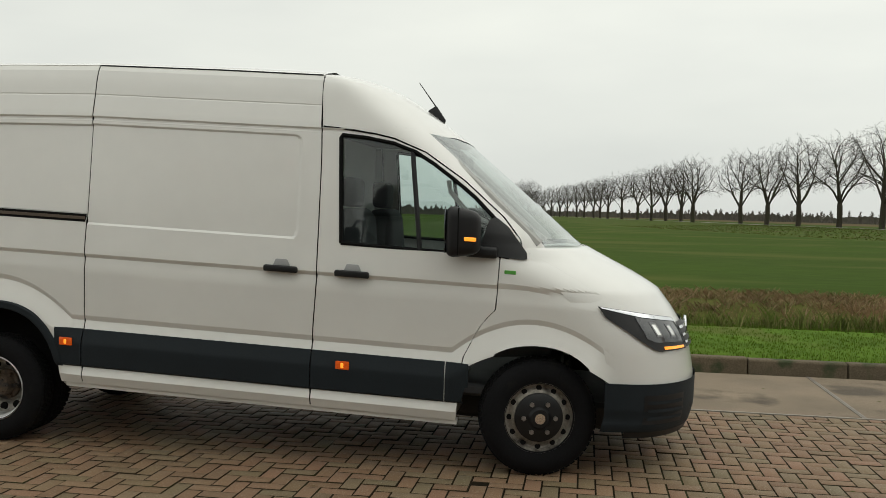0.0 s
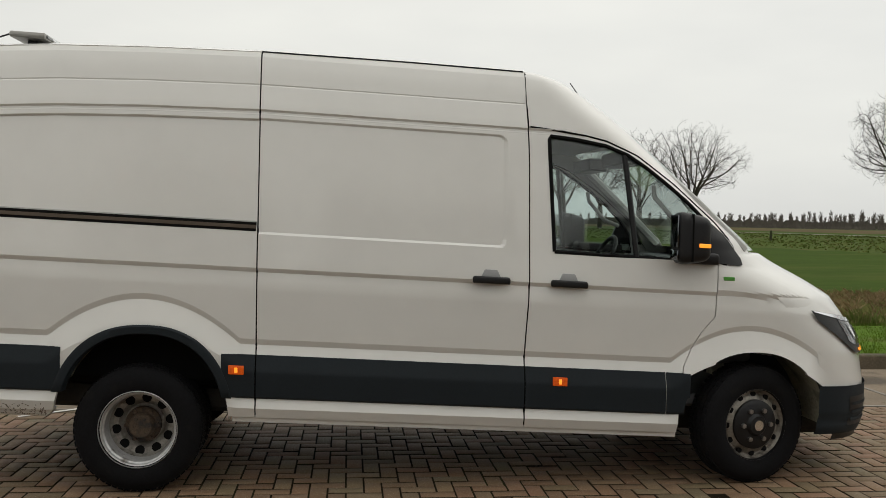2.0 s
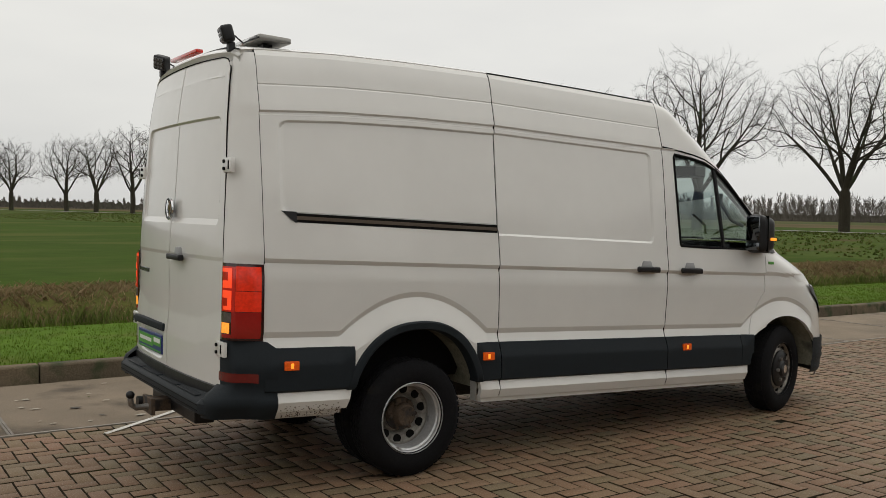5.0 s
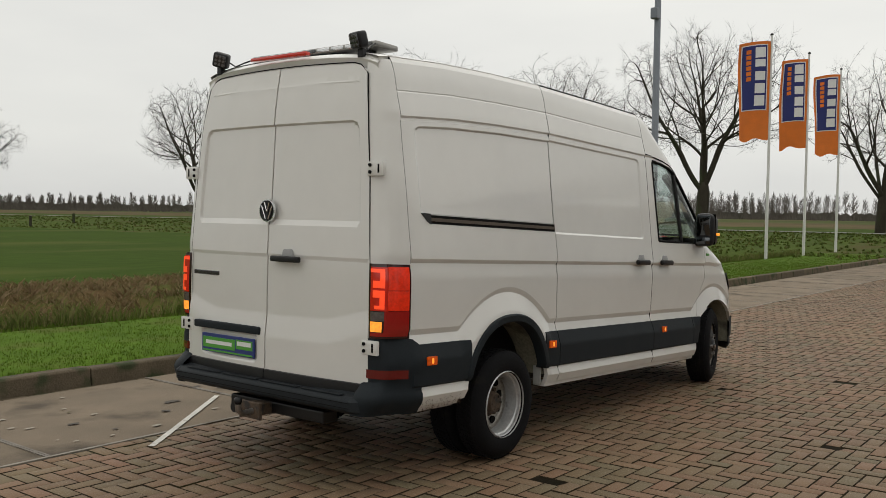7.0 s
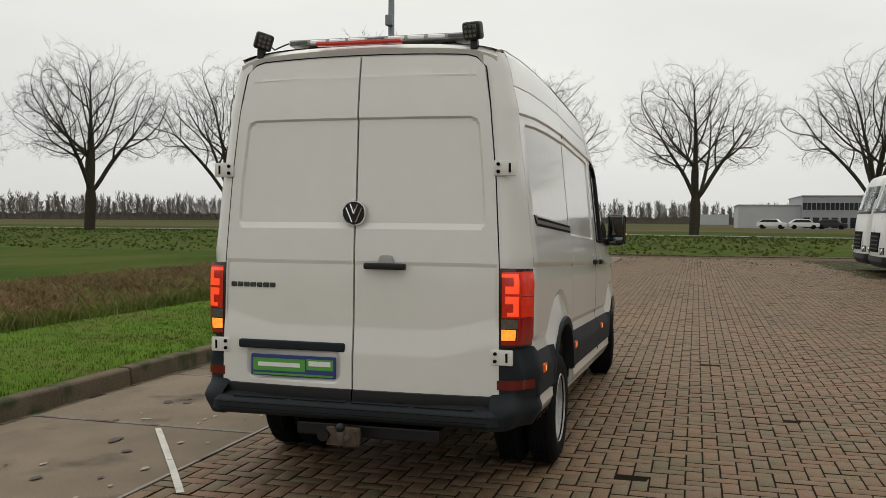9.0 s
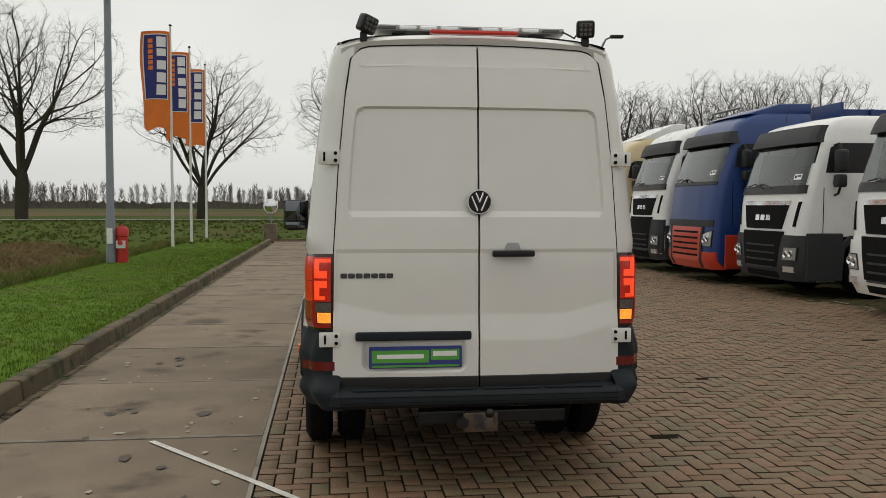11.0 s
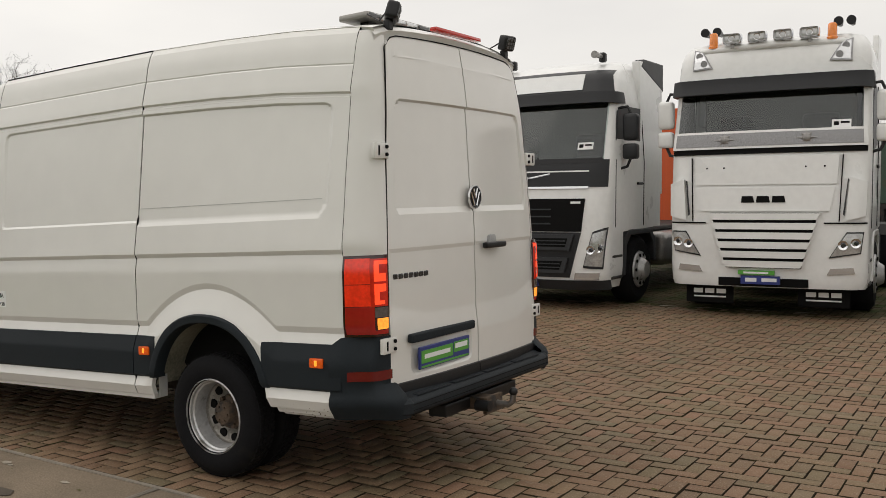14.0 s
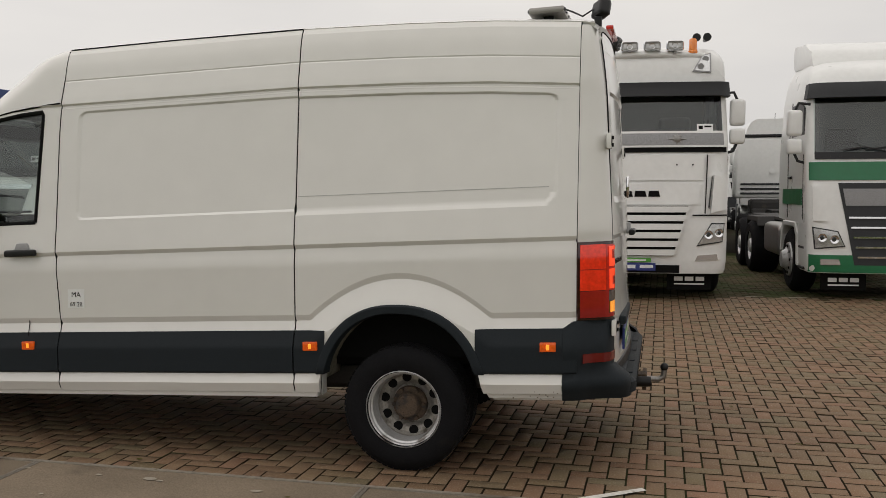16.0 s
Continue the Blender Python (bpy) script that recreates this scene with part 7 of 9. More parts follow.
        part("round_emblem", lathe([(0.05, 0.0), (0.05, 0.02), (0.085, 0.02), (0.085, 0.0)], "y", 24, (0, cab.front(0, 1.84) + 0.015, 1.84), closed=True), M_chrome, cb, "round chrome emblem", smooth=40)
        part("emblem_bar", tube([(-0.42, cab.front(0.4, 1.90) + 0.02, 1.91), (0.40, cab.front(0.4, 1.78) + 0.02, 1.77)], 0.012, 6), M_chrome, cb)
        fp("grille_upper", [(-0.90, 1.10), (0.90, 1.10), (0.94, 1.56), (-0.94, 1.56)], M_gap, 0.014, n=(20, 5), label="black upper grille")
        fp("grille_lower", [(-0.74, 0.46), (0.74, 0.46), (0.90, 1.09), (-0.90, 1.09)], M_tvisor, 0.012, n=(20, 5))
        for zz, hw in ((0.52, 0.66), (0.84, 0.74)):
            fp("grille_frame", [(-hw, zz), (hw, zz), (hw + 0.06, zz + 0.22), (-hw - 0.06, zz + 0.22)], M_tgrey, 0.05, n=(16, 2))
            fp("grille_hole", [(-hw + 0.06, zz + 0.05), (hw - 0.06, zz + 0.05), (hw - 0.02, zz + 0.17), (-hw + 0.02, zz + 0.17)], M_gap, 0.054, n=(16, 2))
            for k in range(2):
                fp("grille_slat", slab(-hw + 0.05, hw - 0.05, zz + 0.075 + 0.05 * k, zz + 0.09 + 0.05 * k), M_tgrey, 0.06, n=(16, 1))
        for k in range(3):
            fp("grille_slat", slab(-0.45, 0.45, 1.20 + 0.10 * k, 1.22 + 0.10 * k), M_tgrey, 0.022, n=(12, 1))
        fp("wordmark_bar", slab(0.62, 0.88, 1.49, 1.52), M_pwhite, 0.02, n=(3, 1))
        fp("wordmark_bar", slab(-0.88, -0.74, 1.49, 1.52), M_pwhite, 0.02, n=(3, 1))
        lamp([(0.93, 0.60), (1.17, 0.58), (1.21, 1.16), (1.06, 1.10)])
        fp("fog_lamp", [(0.80, 0.43), (1.12, 0.43), (1.14, 0.53), (0.82, 0.53)], M_clear, 0.014, both=True)
        fp("bumper", [(-1.18, 0.28), (1.18, 0.28), (1.20, 0.42), (-1.20, 0.42)], M_tgrey, 0.02, n=(28, 2))
        plate(-0.02, 0.38)
        part("round_plate", lathe([(0.045, 0.0), (0.045, 0.01), (0.06, 0.01), (0.06, 0.0)], "y", 20, (0.86, cab.front(0.86, 1.84) + 0.014, 1.84), closed=True), M_pwhite, cb)
        cu = bpy.data.curves.new("plate_letter", "FONT")
        cu.body, cu.size, cu.align_x, cu.extrude = "L", 0.075, "CENTER", 0.0008
        to = new("plate_letter", cu)
        me = bpy.data.meshes.new_from_object(to)
        bpy.data.objects.remove(to)
        me.materials.append(M_pwhite)
        tl = new("plate_letter", me)
        tl.parent = cb
        tl.matrix_basis = pose(0.86, cab.front(0.86, 1.84) + 0.018, 1.815, 90, 0, 180)
        for s in (1, -1):
            ah = part("air_horn", cyl(0.022, 0.30, "y", (s * 0.75, -1.0, 3.64), 12, 0.055), M_steel, cb, "air horn on the roof", smooth=40)
            part("horn_bracket", box(s * 0.75 - 0.05, s * 0.75 + 0.05, -1.20, -1.10, 3.56, 3.70, 0.02, 1), M_black, ah)
            part("roof_wing", prism([(-1.5, 2.2), (-2.4, 1.6), (-2.4, 3.60), (-1.45, 3.58)], s * 1.08, s * 1.205, "x", 0.02, 2), M_tw, cb)
            part("wing_tip", prism([(-1.50, 3.50), (-2.42, 3.20), (-2.42, 3.62), (-1.62, 3.62)], s * 1.06, s * 1.21, "x", 0.02, 2), M_tvisor, cb)
    elif style in ("man", "manhigh"):
        fp("sun_visor", [(-1.12, s1 - 0.05), (1.12, s1 - 0.05), (1.06, s1 + 0.25), (-1.06, s1 + 0.25)], M_tgrey, 0.10, n=(28, 4), label="grey sun visor", depth=0.13)
        fp("lower_screen_band", slab(-1.16, 1.16, s0 - 0.10, s0 + 0.04), M_black, 0.012, n=(24, 1))
        zb = s0 - 0.72
        fp("bright_strip", [(-0.84, zb + 0.42), (0.84, zb + 0.42), (0.86, zb + 0.50), (-0.86, zb + 0.50)], M_chrome, 0.024, n=(20, 1))
        fp("emblem_panel", [(-0.66, zb), (0.66, zb), (0.82, zb + 0.44), (-0.82, zb + 0.44)], M_gap, 0.018, n=(20, 4), label="black radiator panel")
        for a in (-0.20, 0.0, 0.20):
            fp("logo_bar", slab(a - 0.075, a + 0.075, zb + 0.15, zb + 0.25), M_chrome, 0.026, n=(2, 1))
        fp("corner_slot", [(0.98, zb + 0.05), (1.05, zb + 0.05), (1.12, zb + 0.48), (1.08, zb + 0.48)], M_gap, 0.016, both=True, n=(2, 4))
        lowmat = M_tw if body == "white_bumper" else M_tgrey
        fp("bumper", [(-1.19, 0.30), (1.19, 0.30), (1.20, zb - 0.10), (-1.20, zb - 0.10)], lowmat, 0.03, n=(28, 4), label="bumper")
        fp("lower_grille", [(-0.56, 0.34), (0.56, 0.34), (0.74, zb - 0.04), (-0.74, zb - 0.04)], M_gap, 0.036, n=(16, 4))
        for k in range(4):
            zz = 0.50 + 0.13 * k
            fp("grille_slat", slab(-0.52, 0.52, zz, zz + 0.03), M_tgrey, 0.045, n=(12, 1))
        lamp([(0.76, 0.66), (1.12, 0.66), (1.14, 0.90), (0.82, 0.90)], up=0.03)
        fp("fog_lamp", slab(0.80, 1.08, 0.46, 0.56), M_clear, 0.04, both=True)
        part("aerial", tube([(0.7, -0.8, cab.top), (0.72, -0.85, cab.top + 0.34)], 0.008, 5), M_black, cb)
        part("aerial", tube([(-0.2, -0.8, cab.top), (-0.2, -0.85, cab.top + 0.26)], 0.008, 5), M_black, cb)
        if body == "white_bumper":
            for k in range(4):
                part("roof_lamp", cyl(0.048, 0.07, "y", (-0.30 - 0.22 * k, -0.75, cab.top + 0.10), 16), M_headlens, cb, "round roof lamp", smooth=40)
            part("lamp_bar", tube([(0.0, -0.8, cab.top + 0.08), (-1.0, -0.8, cab.top + 0.08)], 0.025, 8), M_steel, cb)
    elif style == "renault":
        fp("sun_visor", [(-1.15, s1 - 0.04), (1.15, s1 - 0.04), (1.08, s1 + 0.20), (-1.08, s1 + 0.20)], M_tgrey, 0.12, n=(28, 3), label="grey sun visor", depth=0.11)
        fp("grey_band", slab(-1.16, 1.16, 1.18, 1.32), M_tgrey, 0.02, n=(24, 1))
        fp("red_grille", [(-0.72, 0.46), (0.72, 0.46), (0.80, 1.17), (-0.80, 1.17)], M_tred, 0.02, n=(20, 6), label="red slatted grille")
        for k in range(5):
            fp("grille_gap", slab(-0.66, 0.66, 0.56 + 0.12 * k, 0.60 + 0.12 * k), M_gap, 0.026, n=(16, 1))
        fp("bumper", [(-1.19, 0.30), (1.19, 0.30), (1.20, 0.66), (-1.20, 0.66)], M_tred, 0.018, n=(28, 2), label="red bumper")
        fp("grille_post", [(0.72, 0.32), (0.80, 0.32), (0.88, 1.20), (0.80, 1.20)], M_tgrey, 0.03, both=True, n=(2, 6))
        for s in (1, -1):
            part("side_skirt", box(s * 1.16, s * 1.235, -0.80, -0.35, 0.32, 1.02, 0.02, 2), M_tred, cb)
            part("side_skirt", box(s * 1.0, s * 1.235, -3.9, -2.1, 0.32, 1.02, 0.03, 2), M_tred, tr)
        lamp([(0.80, 0.78), (1.14, 0.76), (1.16, 1.12), (0.84, 1.02)])
        part("roof_fairing", prism([(-0.8, 3.48), (-2.3, 3.50), (-2.3, 3.74), (-1.6, 3.72)], -1.0, 1.0, "x", 0.06, 2), M_tblue, cb, smooth=40)
        part("lamp_bar", tube([(-0.7, -0.9, 3.66), (0.7, -0.9, 3.66)], 0.03, 8), M_steel, cb)
    elif style == "cream":
        fp("sun_visor", [(-1.14, s1 - 0.02), (1.14, s1 - 0.02), (1.10, s1 + 0.14), (-1.10, s1 + 0.14)], M_tvisor, 0.10, n=(24, 3), depth=0.09)
        for k in range(5):
            zz = 0.72 + 0.22 * k
            fp("grille_gap", slab(-0.66, 0.66, zz, zz + 0.09), M_gap, 0.016, n=(16, 1))
        fp("bumper", [(-1.19, 0.28), (1.19, 0.28), (1.20, 0.48), (-1.20, 0.48)], M_tgrey, 0.02, n=(28, 2))
        lamp(slab(0.78, 1.12, 0.66, 0.86))
        fp("door_sign", slab(-0.1, 0.1, 1.80, 1.86), M_gap, 0.016, n=(2, 1))
        part("roof_fairing", prism([(-0.9, 3.48), (-2.3, 3.55), (-2.3, 3.95), (-1.9, 3.93)], -1.0, 1.0, "x", 0.06, 2), M_tw, cb, smooth=40)
    elif style == "dafgreen":
        fp("sun_visor", [(-1.17, s1 - 0.02), (1.17, s1 - 0.02), (1.13, s1 + 0.20), (-1.13, s1 + 0.20)], M_tgrey, 0.11, n=(28, 3), label="grey sun visor", depth=0.10)
        fp("green_band", [(-1.205, 1.72), (1.205, 1.72), (1.205, 1.98), (-1.205, 1.98)], M_tgreen, 0.010, n=(28, 3), label="green painted band")
        fp("lower_screen_band", slab(-1.14, 1.14, s0 - 0.08, s0 + 0.02), M_black, 0.012, n=(24, 1))
        fp("grille_frame", [(-0.62, 0.52), (0.62, 0.52), (0.84, 1.68), (-0.84, 1.68)], M_tgrey, 0.016, n=(20, 6), label="dark grille")
        fp("logo_panel", [(-0.74, 1.36), (0.74, 1.36), (0.78, 1.60), (-0.78, 1.60)], M_mesh, 0.026, n=(16, 2))
        for k in range(5):
            zz = 0.62 + 0.14 * k
            fp("grille_slat", slab(-0.58 - 0.03 * k, 0.58 + 0.03 * k, zz, zz + 0.025), M_chrome, 0.035, n=(16, 1))
        fp("corner_intake", [(0.98, 1.14), (1.16, 1.14), (1.17, 1.64), (1.00, 1.64)], M_tw, 0.03, both=True, n=(4, 6))
        lamp([(0.74, 0.78), (1.14, 0.74), (1.17, 1.06), (0.84, 1.00)])
        fp("green_bumper", [(-1.19, 0.41), (1.19, 0.41), (1.20, 0.66), (-1.20, 0.66)], M_tgreen, 0.014, n=(28, 2), label="green bumper")
        fp("fog_lamp", [(0.80, 0.52), (1.06, 0.52), (1.06, 0.60), (0.82, 0.60)], M_clear, 0.03, both=True)
        for s in (1, -1):
            mf = part("mud_flap", box(s * 0.40, s * 1.02, -0.24, -0.22, 0.14, 0.42, 0.005, 1), M_gap, tr, "black mud flap with white lettering bars")
            for k in range(3):
                xc = s * 0.71 + (k - 1) * 0.15
                part("flap_bar", box(xc - 0.06, xc + 0.06, -0.219, -0.216, 0.26, 0.32), M_pwhite, mf)
            part("flap_bar", box(s * 0.71 - 0.21, s * 0.71 + 0.21, -0.219, -0.216, 0.205, 0.225), M_pwhite, mf)
        part("roof_fairing", prism([(-0.9, 3.40), (-2.3, 3.5), (-2.3, 3.92), (-1.5, 3.85), (-1.1, 3.68)], -1.05, 1.05, "x", 0.08, 2), M_tw, cb, smooth=40)
        part("green_side", box(1.232, 1.244, -1.9, -0.55, 1.36, 1.60, 0.003, 1), M_tgreen, cb)
    else:
        fp("grille_frame", [(-0.6, 0.72), (0.6, 0.72), (0.7, 1.30), (-0.7, 1.30)], M_gap, 0.016, n=(16, 4))
        for k in range(4):
            fp("grille_slat", slab(-0.6, 0.6, 0.80 + 0.12 * k, 0.84 + 0.12 * k), M_tgrey, 0.03, n=(12, 1))
        fp("bumper", [(-1.17, 0.28), (1.17, 0.28), (1.18, 0.60), (-1.18, 0.60)], M_tgrey, 0.02, n=(24, 2))
        lamp(slab(0.80, 1.10, 0.66, 0.86))
    return tr


build_truck("daf", -1.13, -7.36, "tall white truck with roof lamps and orange beacons", 4)
build_truck("volvo", 2.12, -6.92, "white truck with dark grille and roof horns", -1)
build_truck("man", 5.55, -6.95, "white truck with grey visor and white bumper", 0, body="white_bumper")
build_truck("man", 9.50, -7.0, "white tipper truck with dark grey bumper", 0)
build_truck("renault", 12.6, -6.80, "blue truck with red slatted grille", 0)
build_truck("manhigh", 15.9, -6.95, "white high-roof truck with black radiator panel", 0)
build_truck("cream", 19.7, -6.95, "cream truck with slatted grille", 0)
build_truck("small", 23.5, -6.9, "small white truck with dark grille", 0)
build_truck("small", 26.4, -6.9, "small white truck with dark grille", 0)
build_truck("manhigh", 31.0, -12.0, "white high-roof truck parked behind the row", 0)
build_truck("dafgreen", -4.70, -7.95, "cream-white truck with green band and green bumper", 4)


def tipper_body(x, y, w, l, h, z, mat, label, name="tipper_body"):
    """A ribbed load body on its chassis."""
    tb = thing(name, pose(x, y, 0), label, "truck body")
    part("floor", box(-w / 2, w / 2, -l, 0, z - 0.12, z, 0.01, 1), M_chassis, tb)
    for s in (1, -1):
        part("side_board", box(s * (w / 2 - 0.05), s * w / 2, -l, 0, z, z + h, 0.01, 1), mat, tb)
        for k in range(int(l / 0.7) + 1):
            part("rib", box(s * w / 2, s * (w / 2 + 0.06), -l + 0.7 * k, -l + 0.7 * k + 0.08, z, z + h, 0.008, 1), mat, tb)
        part("beam", box(s * 0.36, s * 0.44, -l, 0, z - 0.42, z - 0.12, 0.01, 1), M_chassis, tb)
        for k in range(2):
            truck_wheel(tb, s * (w / 2 - 0.22), -l + 1.2 + 1.3 * k, w=0.45, twin=True)
    part("head_board", box(-w / 2, w / 2, -0.06, 0, z, z + h + 0.15, 0.01, 1), mat, tb)
    return tb


tipper_body(-1.0, -16.5, 2.5, 6.5, 1.5, 1.35, M_tgreenbox, "dull green ribbed container trailer with rust")
# plain orange load body stands in for an orange crane truck
tipper_body(1.9, -13.2, 2.5, 7.0, 2.1, 1.05, M_orange, "orange ribbed box standing in for a crane truck", "trailer_box")
tipper_body(9.35, -10.1, 2.5, 5.5, 1.6, 1.3, M_tgrey, "dark grey tipper body behind the cab")
tipper_body(12.6, -9.6, 2.5, 7.0, 2.4, 1.2, M_tblue, "blue trailer box behind the blue truck", "trailer_box")


def white_rear(x, y):
    """The back of another truck's cab and frame, seen between the parked trucks."""
    t = thing("parked_truck", pose(x, y, 0), "white cab back and bare frame of a parked truck", "truck")
    part("cab_back", box(-1.2, 1.2, -0.9, 0.0, 1.35, 2.95, 0.10, 3), M_tw, t, smooth=40)
    part("roof_edge", box(-1.15, 1.15, -0.5, 0.02, 2.92, 3.0, 0.02, 2), M_black, t)
    for k in range(3):
        part("back_rib", box(-1.05, 1.05, 0.0, 0.03, 1.45 + 0.12 * k, 1.50 + 0.12 * k, 0.01, 1), M_tgrey, t)
    for s in (1, -1):
        part("beam", box(s * 0.36, s * 0.44, -0.2, 3.4, 0.75, 1.0, 0.01, 1), M_chassis, t)
        part("tail_lamp", box(s * 0.62, s * 0.95, 3.36, 3.42, 0.72, 0.86, 0.01, 1), M_red, t)
        part("reflector", box(s * 0.55, s * 0.98, 3.36, 3.42, 0.60, 0.68, 0.01, 1), M_amber, t)
        truck_wheel(t, s * 1.0, 1.6, w=0.45, twin=True)
        part("vent_disc", cyl(0.07, 0.02, "y", (s * 0.28, 0.04, 2.05), 16), M_pwhite, t)
    part("engine", box(-0.8, 0.8, -0.7, 0.1, 0.6, 1.32, 0.08, 2), M_chassis, t)
    return t


white_rear(-4.45, -19.0)
build_truck("small", -3.9, -34.0, "white truck at the far end of the lane", 90)
build_truck("man", -0.6, -41.0, "white truck with grey visor at the end of the lane", 0)
build_truck("small", -4.4, -43.0, "small white truck at the end of the lane", 0)
for k in range(1, 4):
    build_truck("manhigh", -4.7 - 0.2 * k, -17.5 - 6.6 * k, "white truck in the rear row", 180 if k % 2 else 0)


# ---------- bare trees ----------
def grow(seed, height=15.0, lean=0.0, buds=900, wide=1.0, twigs=3, bold=1.2):
    """A bare tree whose limbs grow towards buds spread through a lumpy crown; limbs in one mesh, branches and twigs in another."""
    rng = np.random.default_rng(seed)
    ph = rng.uniform(0, 6.283, 4)
    d = rng.normal(0, 1, (buds * 3, 3))
    d /= np.linalg.norm(d, axis=1)[:, None]
    az = np.arctan2(d[:, 1], d[:, 0])
    lump = 1 + 0.13 * np.sin(3 * az + ph[0]) + 0.10 * np.sin(5 * az + 4 * d[:, 2] + ph[1]) + 0.08 * np.sin(7 * d[:, 2] + ph[2])
    P = d * (rng.random(len(d)) ** (1 / 3.2) * lump)[:, None] * np.array((6.7 * wide, 6.7 * wide, 5.6)) + np.array((lean * 9, 0, 9.9))
    P = P[P[:, 2] > 5.9 + 0.16 * np.hypot(P[:, 0], P[:, 1]) * (1 - 0.6 * rng.random(len(P)))][:buds]
    fork, step = 4.1 + rng.uniform(-0.4, 0.6), 0.38
    N = [np.array((lean * z * 0.5 + 0.06 * math.sin(z + ph[3]), 0.05 * math.sin(1.3 * z + ph[0]), z)) for z in np.arange(-0.2, fork, step)]
    par = [i - 1 for i in range(len(N))]
    forks = int(rng.integers(4, 7))
    for j in range(forks):
        a, out = 6.283 * j / forks + rng.uniform(-0.4, 0.4) + ph[1], rng.uniform(0.45, 1.0) if j else 0.15
        i, e = len(N) - 1 if j == 0 else int(fork / step) - int(rng.integers(0, 3)), np.array((math.cos(a) * out, math.sin(a) * out, 1.0))
        for q in range(int(rng.integers(6, 9))):
            e = e / np.linalg.norm(e) + np.array((0, 0, 0.04)) + rng.normal(0, 0.05, 3)
            par.append(i)
            N.append(N[i] + e / np.linalg.norm(e) * step)
            i = len(N) - 1
    near, dist = np.zeros(len(P), int), np.full(len(P), 1e9)
    fresh = list(range(len(N)))
    seen = set()
    for _ in range(110):
        for i in fresh:
            q = np.linalg.norm(P - N[i], axis=1)
            m = q < dist
            near[m], dist[m] = i, q[m]
        live = dist > 0.52
        P, near, dist = P[live], near[live], dist[live]
        if not len(P):
            break
        act = dist < 9.0
        fresh = []
        for i in np.unique(near[act]):
            v = P[act & (near == i)] - N[i]
            v = (v / np.linalg.norm(v, axis=1)[:, None]).mean(0)
            back = N[i] - N[par[i]] if par[i] >= 0 else np.array((0, 0, 1.0))
            v = v / (np.linalg.norm(v) + 1e-6) + 1.5 * back / np.linalg.norm(back) + np.array((0, 0, 0.10)) + rng.normal(0, 0.05, 3)
            q = N[i] + step * v / np.linalg.norm(v)
            key = (i, *np.round(q / 0.12).astype(int))
            if key in seen:
                continue
            seen.add(key)
            fresh.append(len(N))
            par.append(i)
            N.append(q)
        if not fresh:
            break
    n = len(N)
    kids = [[] for _ in range(n)]
    for i in range(1, n):
        kids[par[i]].append(i)
    load = np.zeros(n)
    for i in range(n - 1, -1, -1):
        load[i] = 1.0 if not kids[i] else sum(load[k] for k in kids[i])
    R = bold * (0.0140 * load ** 0.50 - 0.0082)
    for _ in range(4):
        M = [p.copy() for p in N]
        for i in range(2, n):
            if kids[i]:
                k = max(kids[i], key=lambda q: load[q])
                M[i] = 0.4 * N[i] + 0.3 * (N[par[i]] + N[k])
        N = M
    wood, fine = bmesh.new(), bmesh.new()

    def bar(bm, ids, sides):
        last = prev = None
        for j, i in enumerate(ids):
            p = Vector(N[i])
            e = (Vector(N[ids[min(j + 1, len(ids) - 1)]]) - Vector(N[ids[max(j - 1, 0)]])).normalized()
            u = e.orthogonal().normalized() if prev is None else (prev - e * prev.dot(e)).normalized()
            prev = u
            w = e.cross(u)
            r = R[i] if j else min(R[i], R[ids[1]] * 1.25)
            ring = [bm.verts.new(p + (u * math.cos(2 * math.pi * k / sides) + w * math.sin(2 * math.pi * k / sides)) * r) for k in range(sides)]
            if last:
                for k in range(sides):
                    bm.faces.new((last[k], last[(k + 1) % sides], ring[(k + 1) % sides], ring[k]))
            last = ring

    heads = [(0, None)]
    while heads:
        i, root = heads.pop()
        ids = ([root] if root is not None else []) + [i]
        while kids[i]:
            ks = sorted(kids[i], key=lambda k: -load[k])
            heads += [(k, i) for k in ks[1:]]
            i = ks[0]
            ids.append(i)
        if len(ids) > 1:
            cut = next((j for j, q in enumerate(ids) if j and R[q] < 0.035), len(ids))
            if cut > 1:
                bar(wood, ids[:cut + 1] if cut < len(ids) else ids, 8 if R[ids[0]] > 0.15 else 6)
            if cut < len(ids):
                bar(fine, ids[max(0, cut - 1):] if cut > 1 else ids, 3)
    for i in range(1, n):
        if R[i] > 0.045:
            continue
        out = Vector(N[i] - N[par[i]]).normalized()
        for _ in range(twigs if not kids[i] else 2):
            e = (out * 1.0 + Vector(rng.normal(0, 0.5, 3)) + Vector((0, 0, 0.15))).normalized()
            l = rng.uniform(0.4, 1.0)
            p = Vector(N[i])
            sd = e.orthogonal().normalized() * 0.0046 * bold
            m, tip = p + e * l * 0.55 + Vector(rng.normal(0, 0.05, 3)), p + e * l + Vector((0, 0, rng.uniform(-0.06, 0.14)))
            for q in (sd, e.cross(sd)):
                v = [fine.verts.new(c) for c in (p - q, p + q, m + q * 0.7, m - q * 0.7, tip)]
                fine.faces.new(v[:4])
                fine.faces.new((v[3], v[2], v[4]))
    join(wood, lathe([(0.55, -0.25), (0.43, 0.05), (0.33, 0.5)], "z", 12))
    top = max(v.co.z for v in fine.verts)
    for b in (wood, fine):
        for v in b.verts:
            v.co *= height / top
    return wood, fine


def tree_thing(seed, label, **kw):
    t = thing("tree", pose(0, 0, -60), label, "tree", group="bare trees along the dyke road")
    w, f = grow(seed, **kw)
    part("trunk", w, M_bark, t, smooth=60)
    part("crown", f, M_twig, t)
    return t


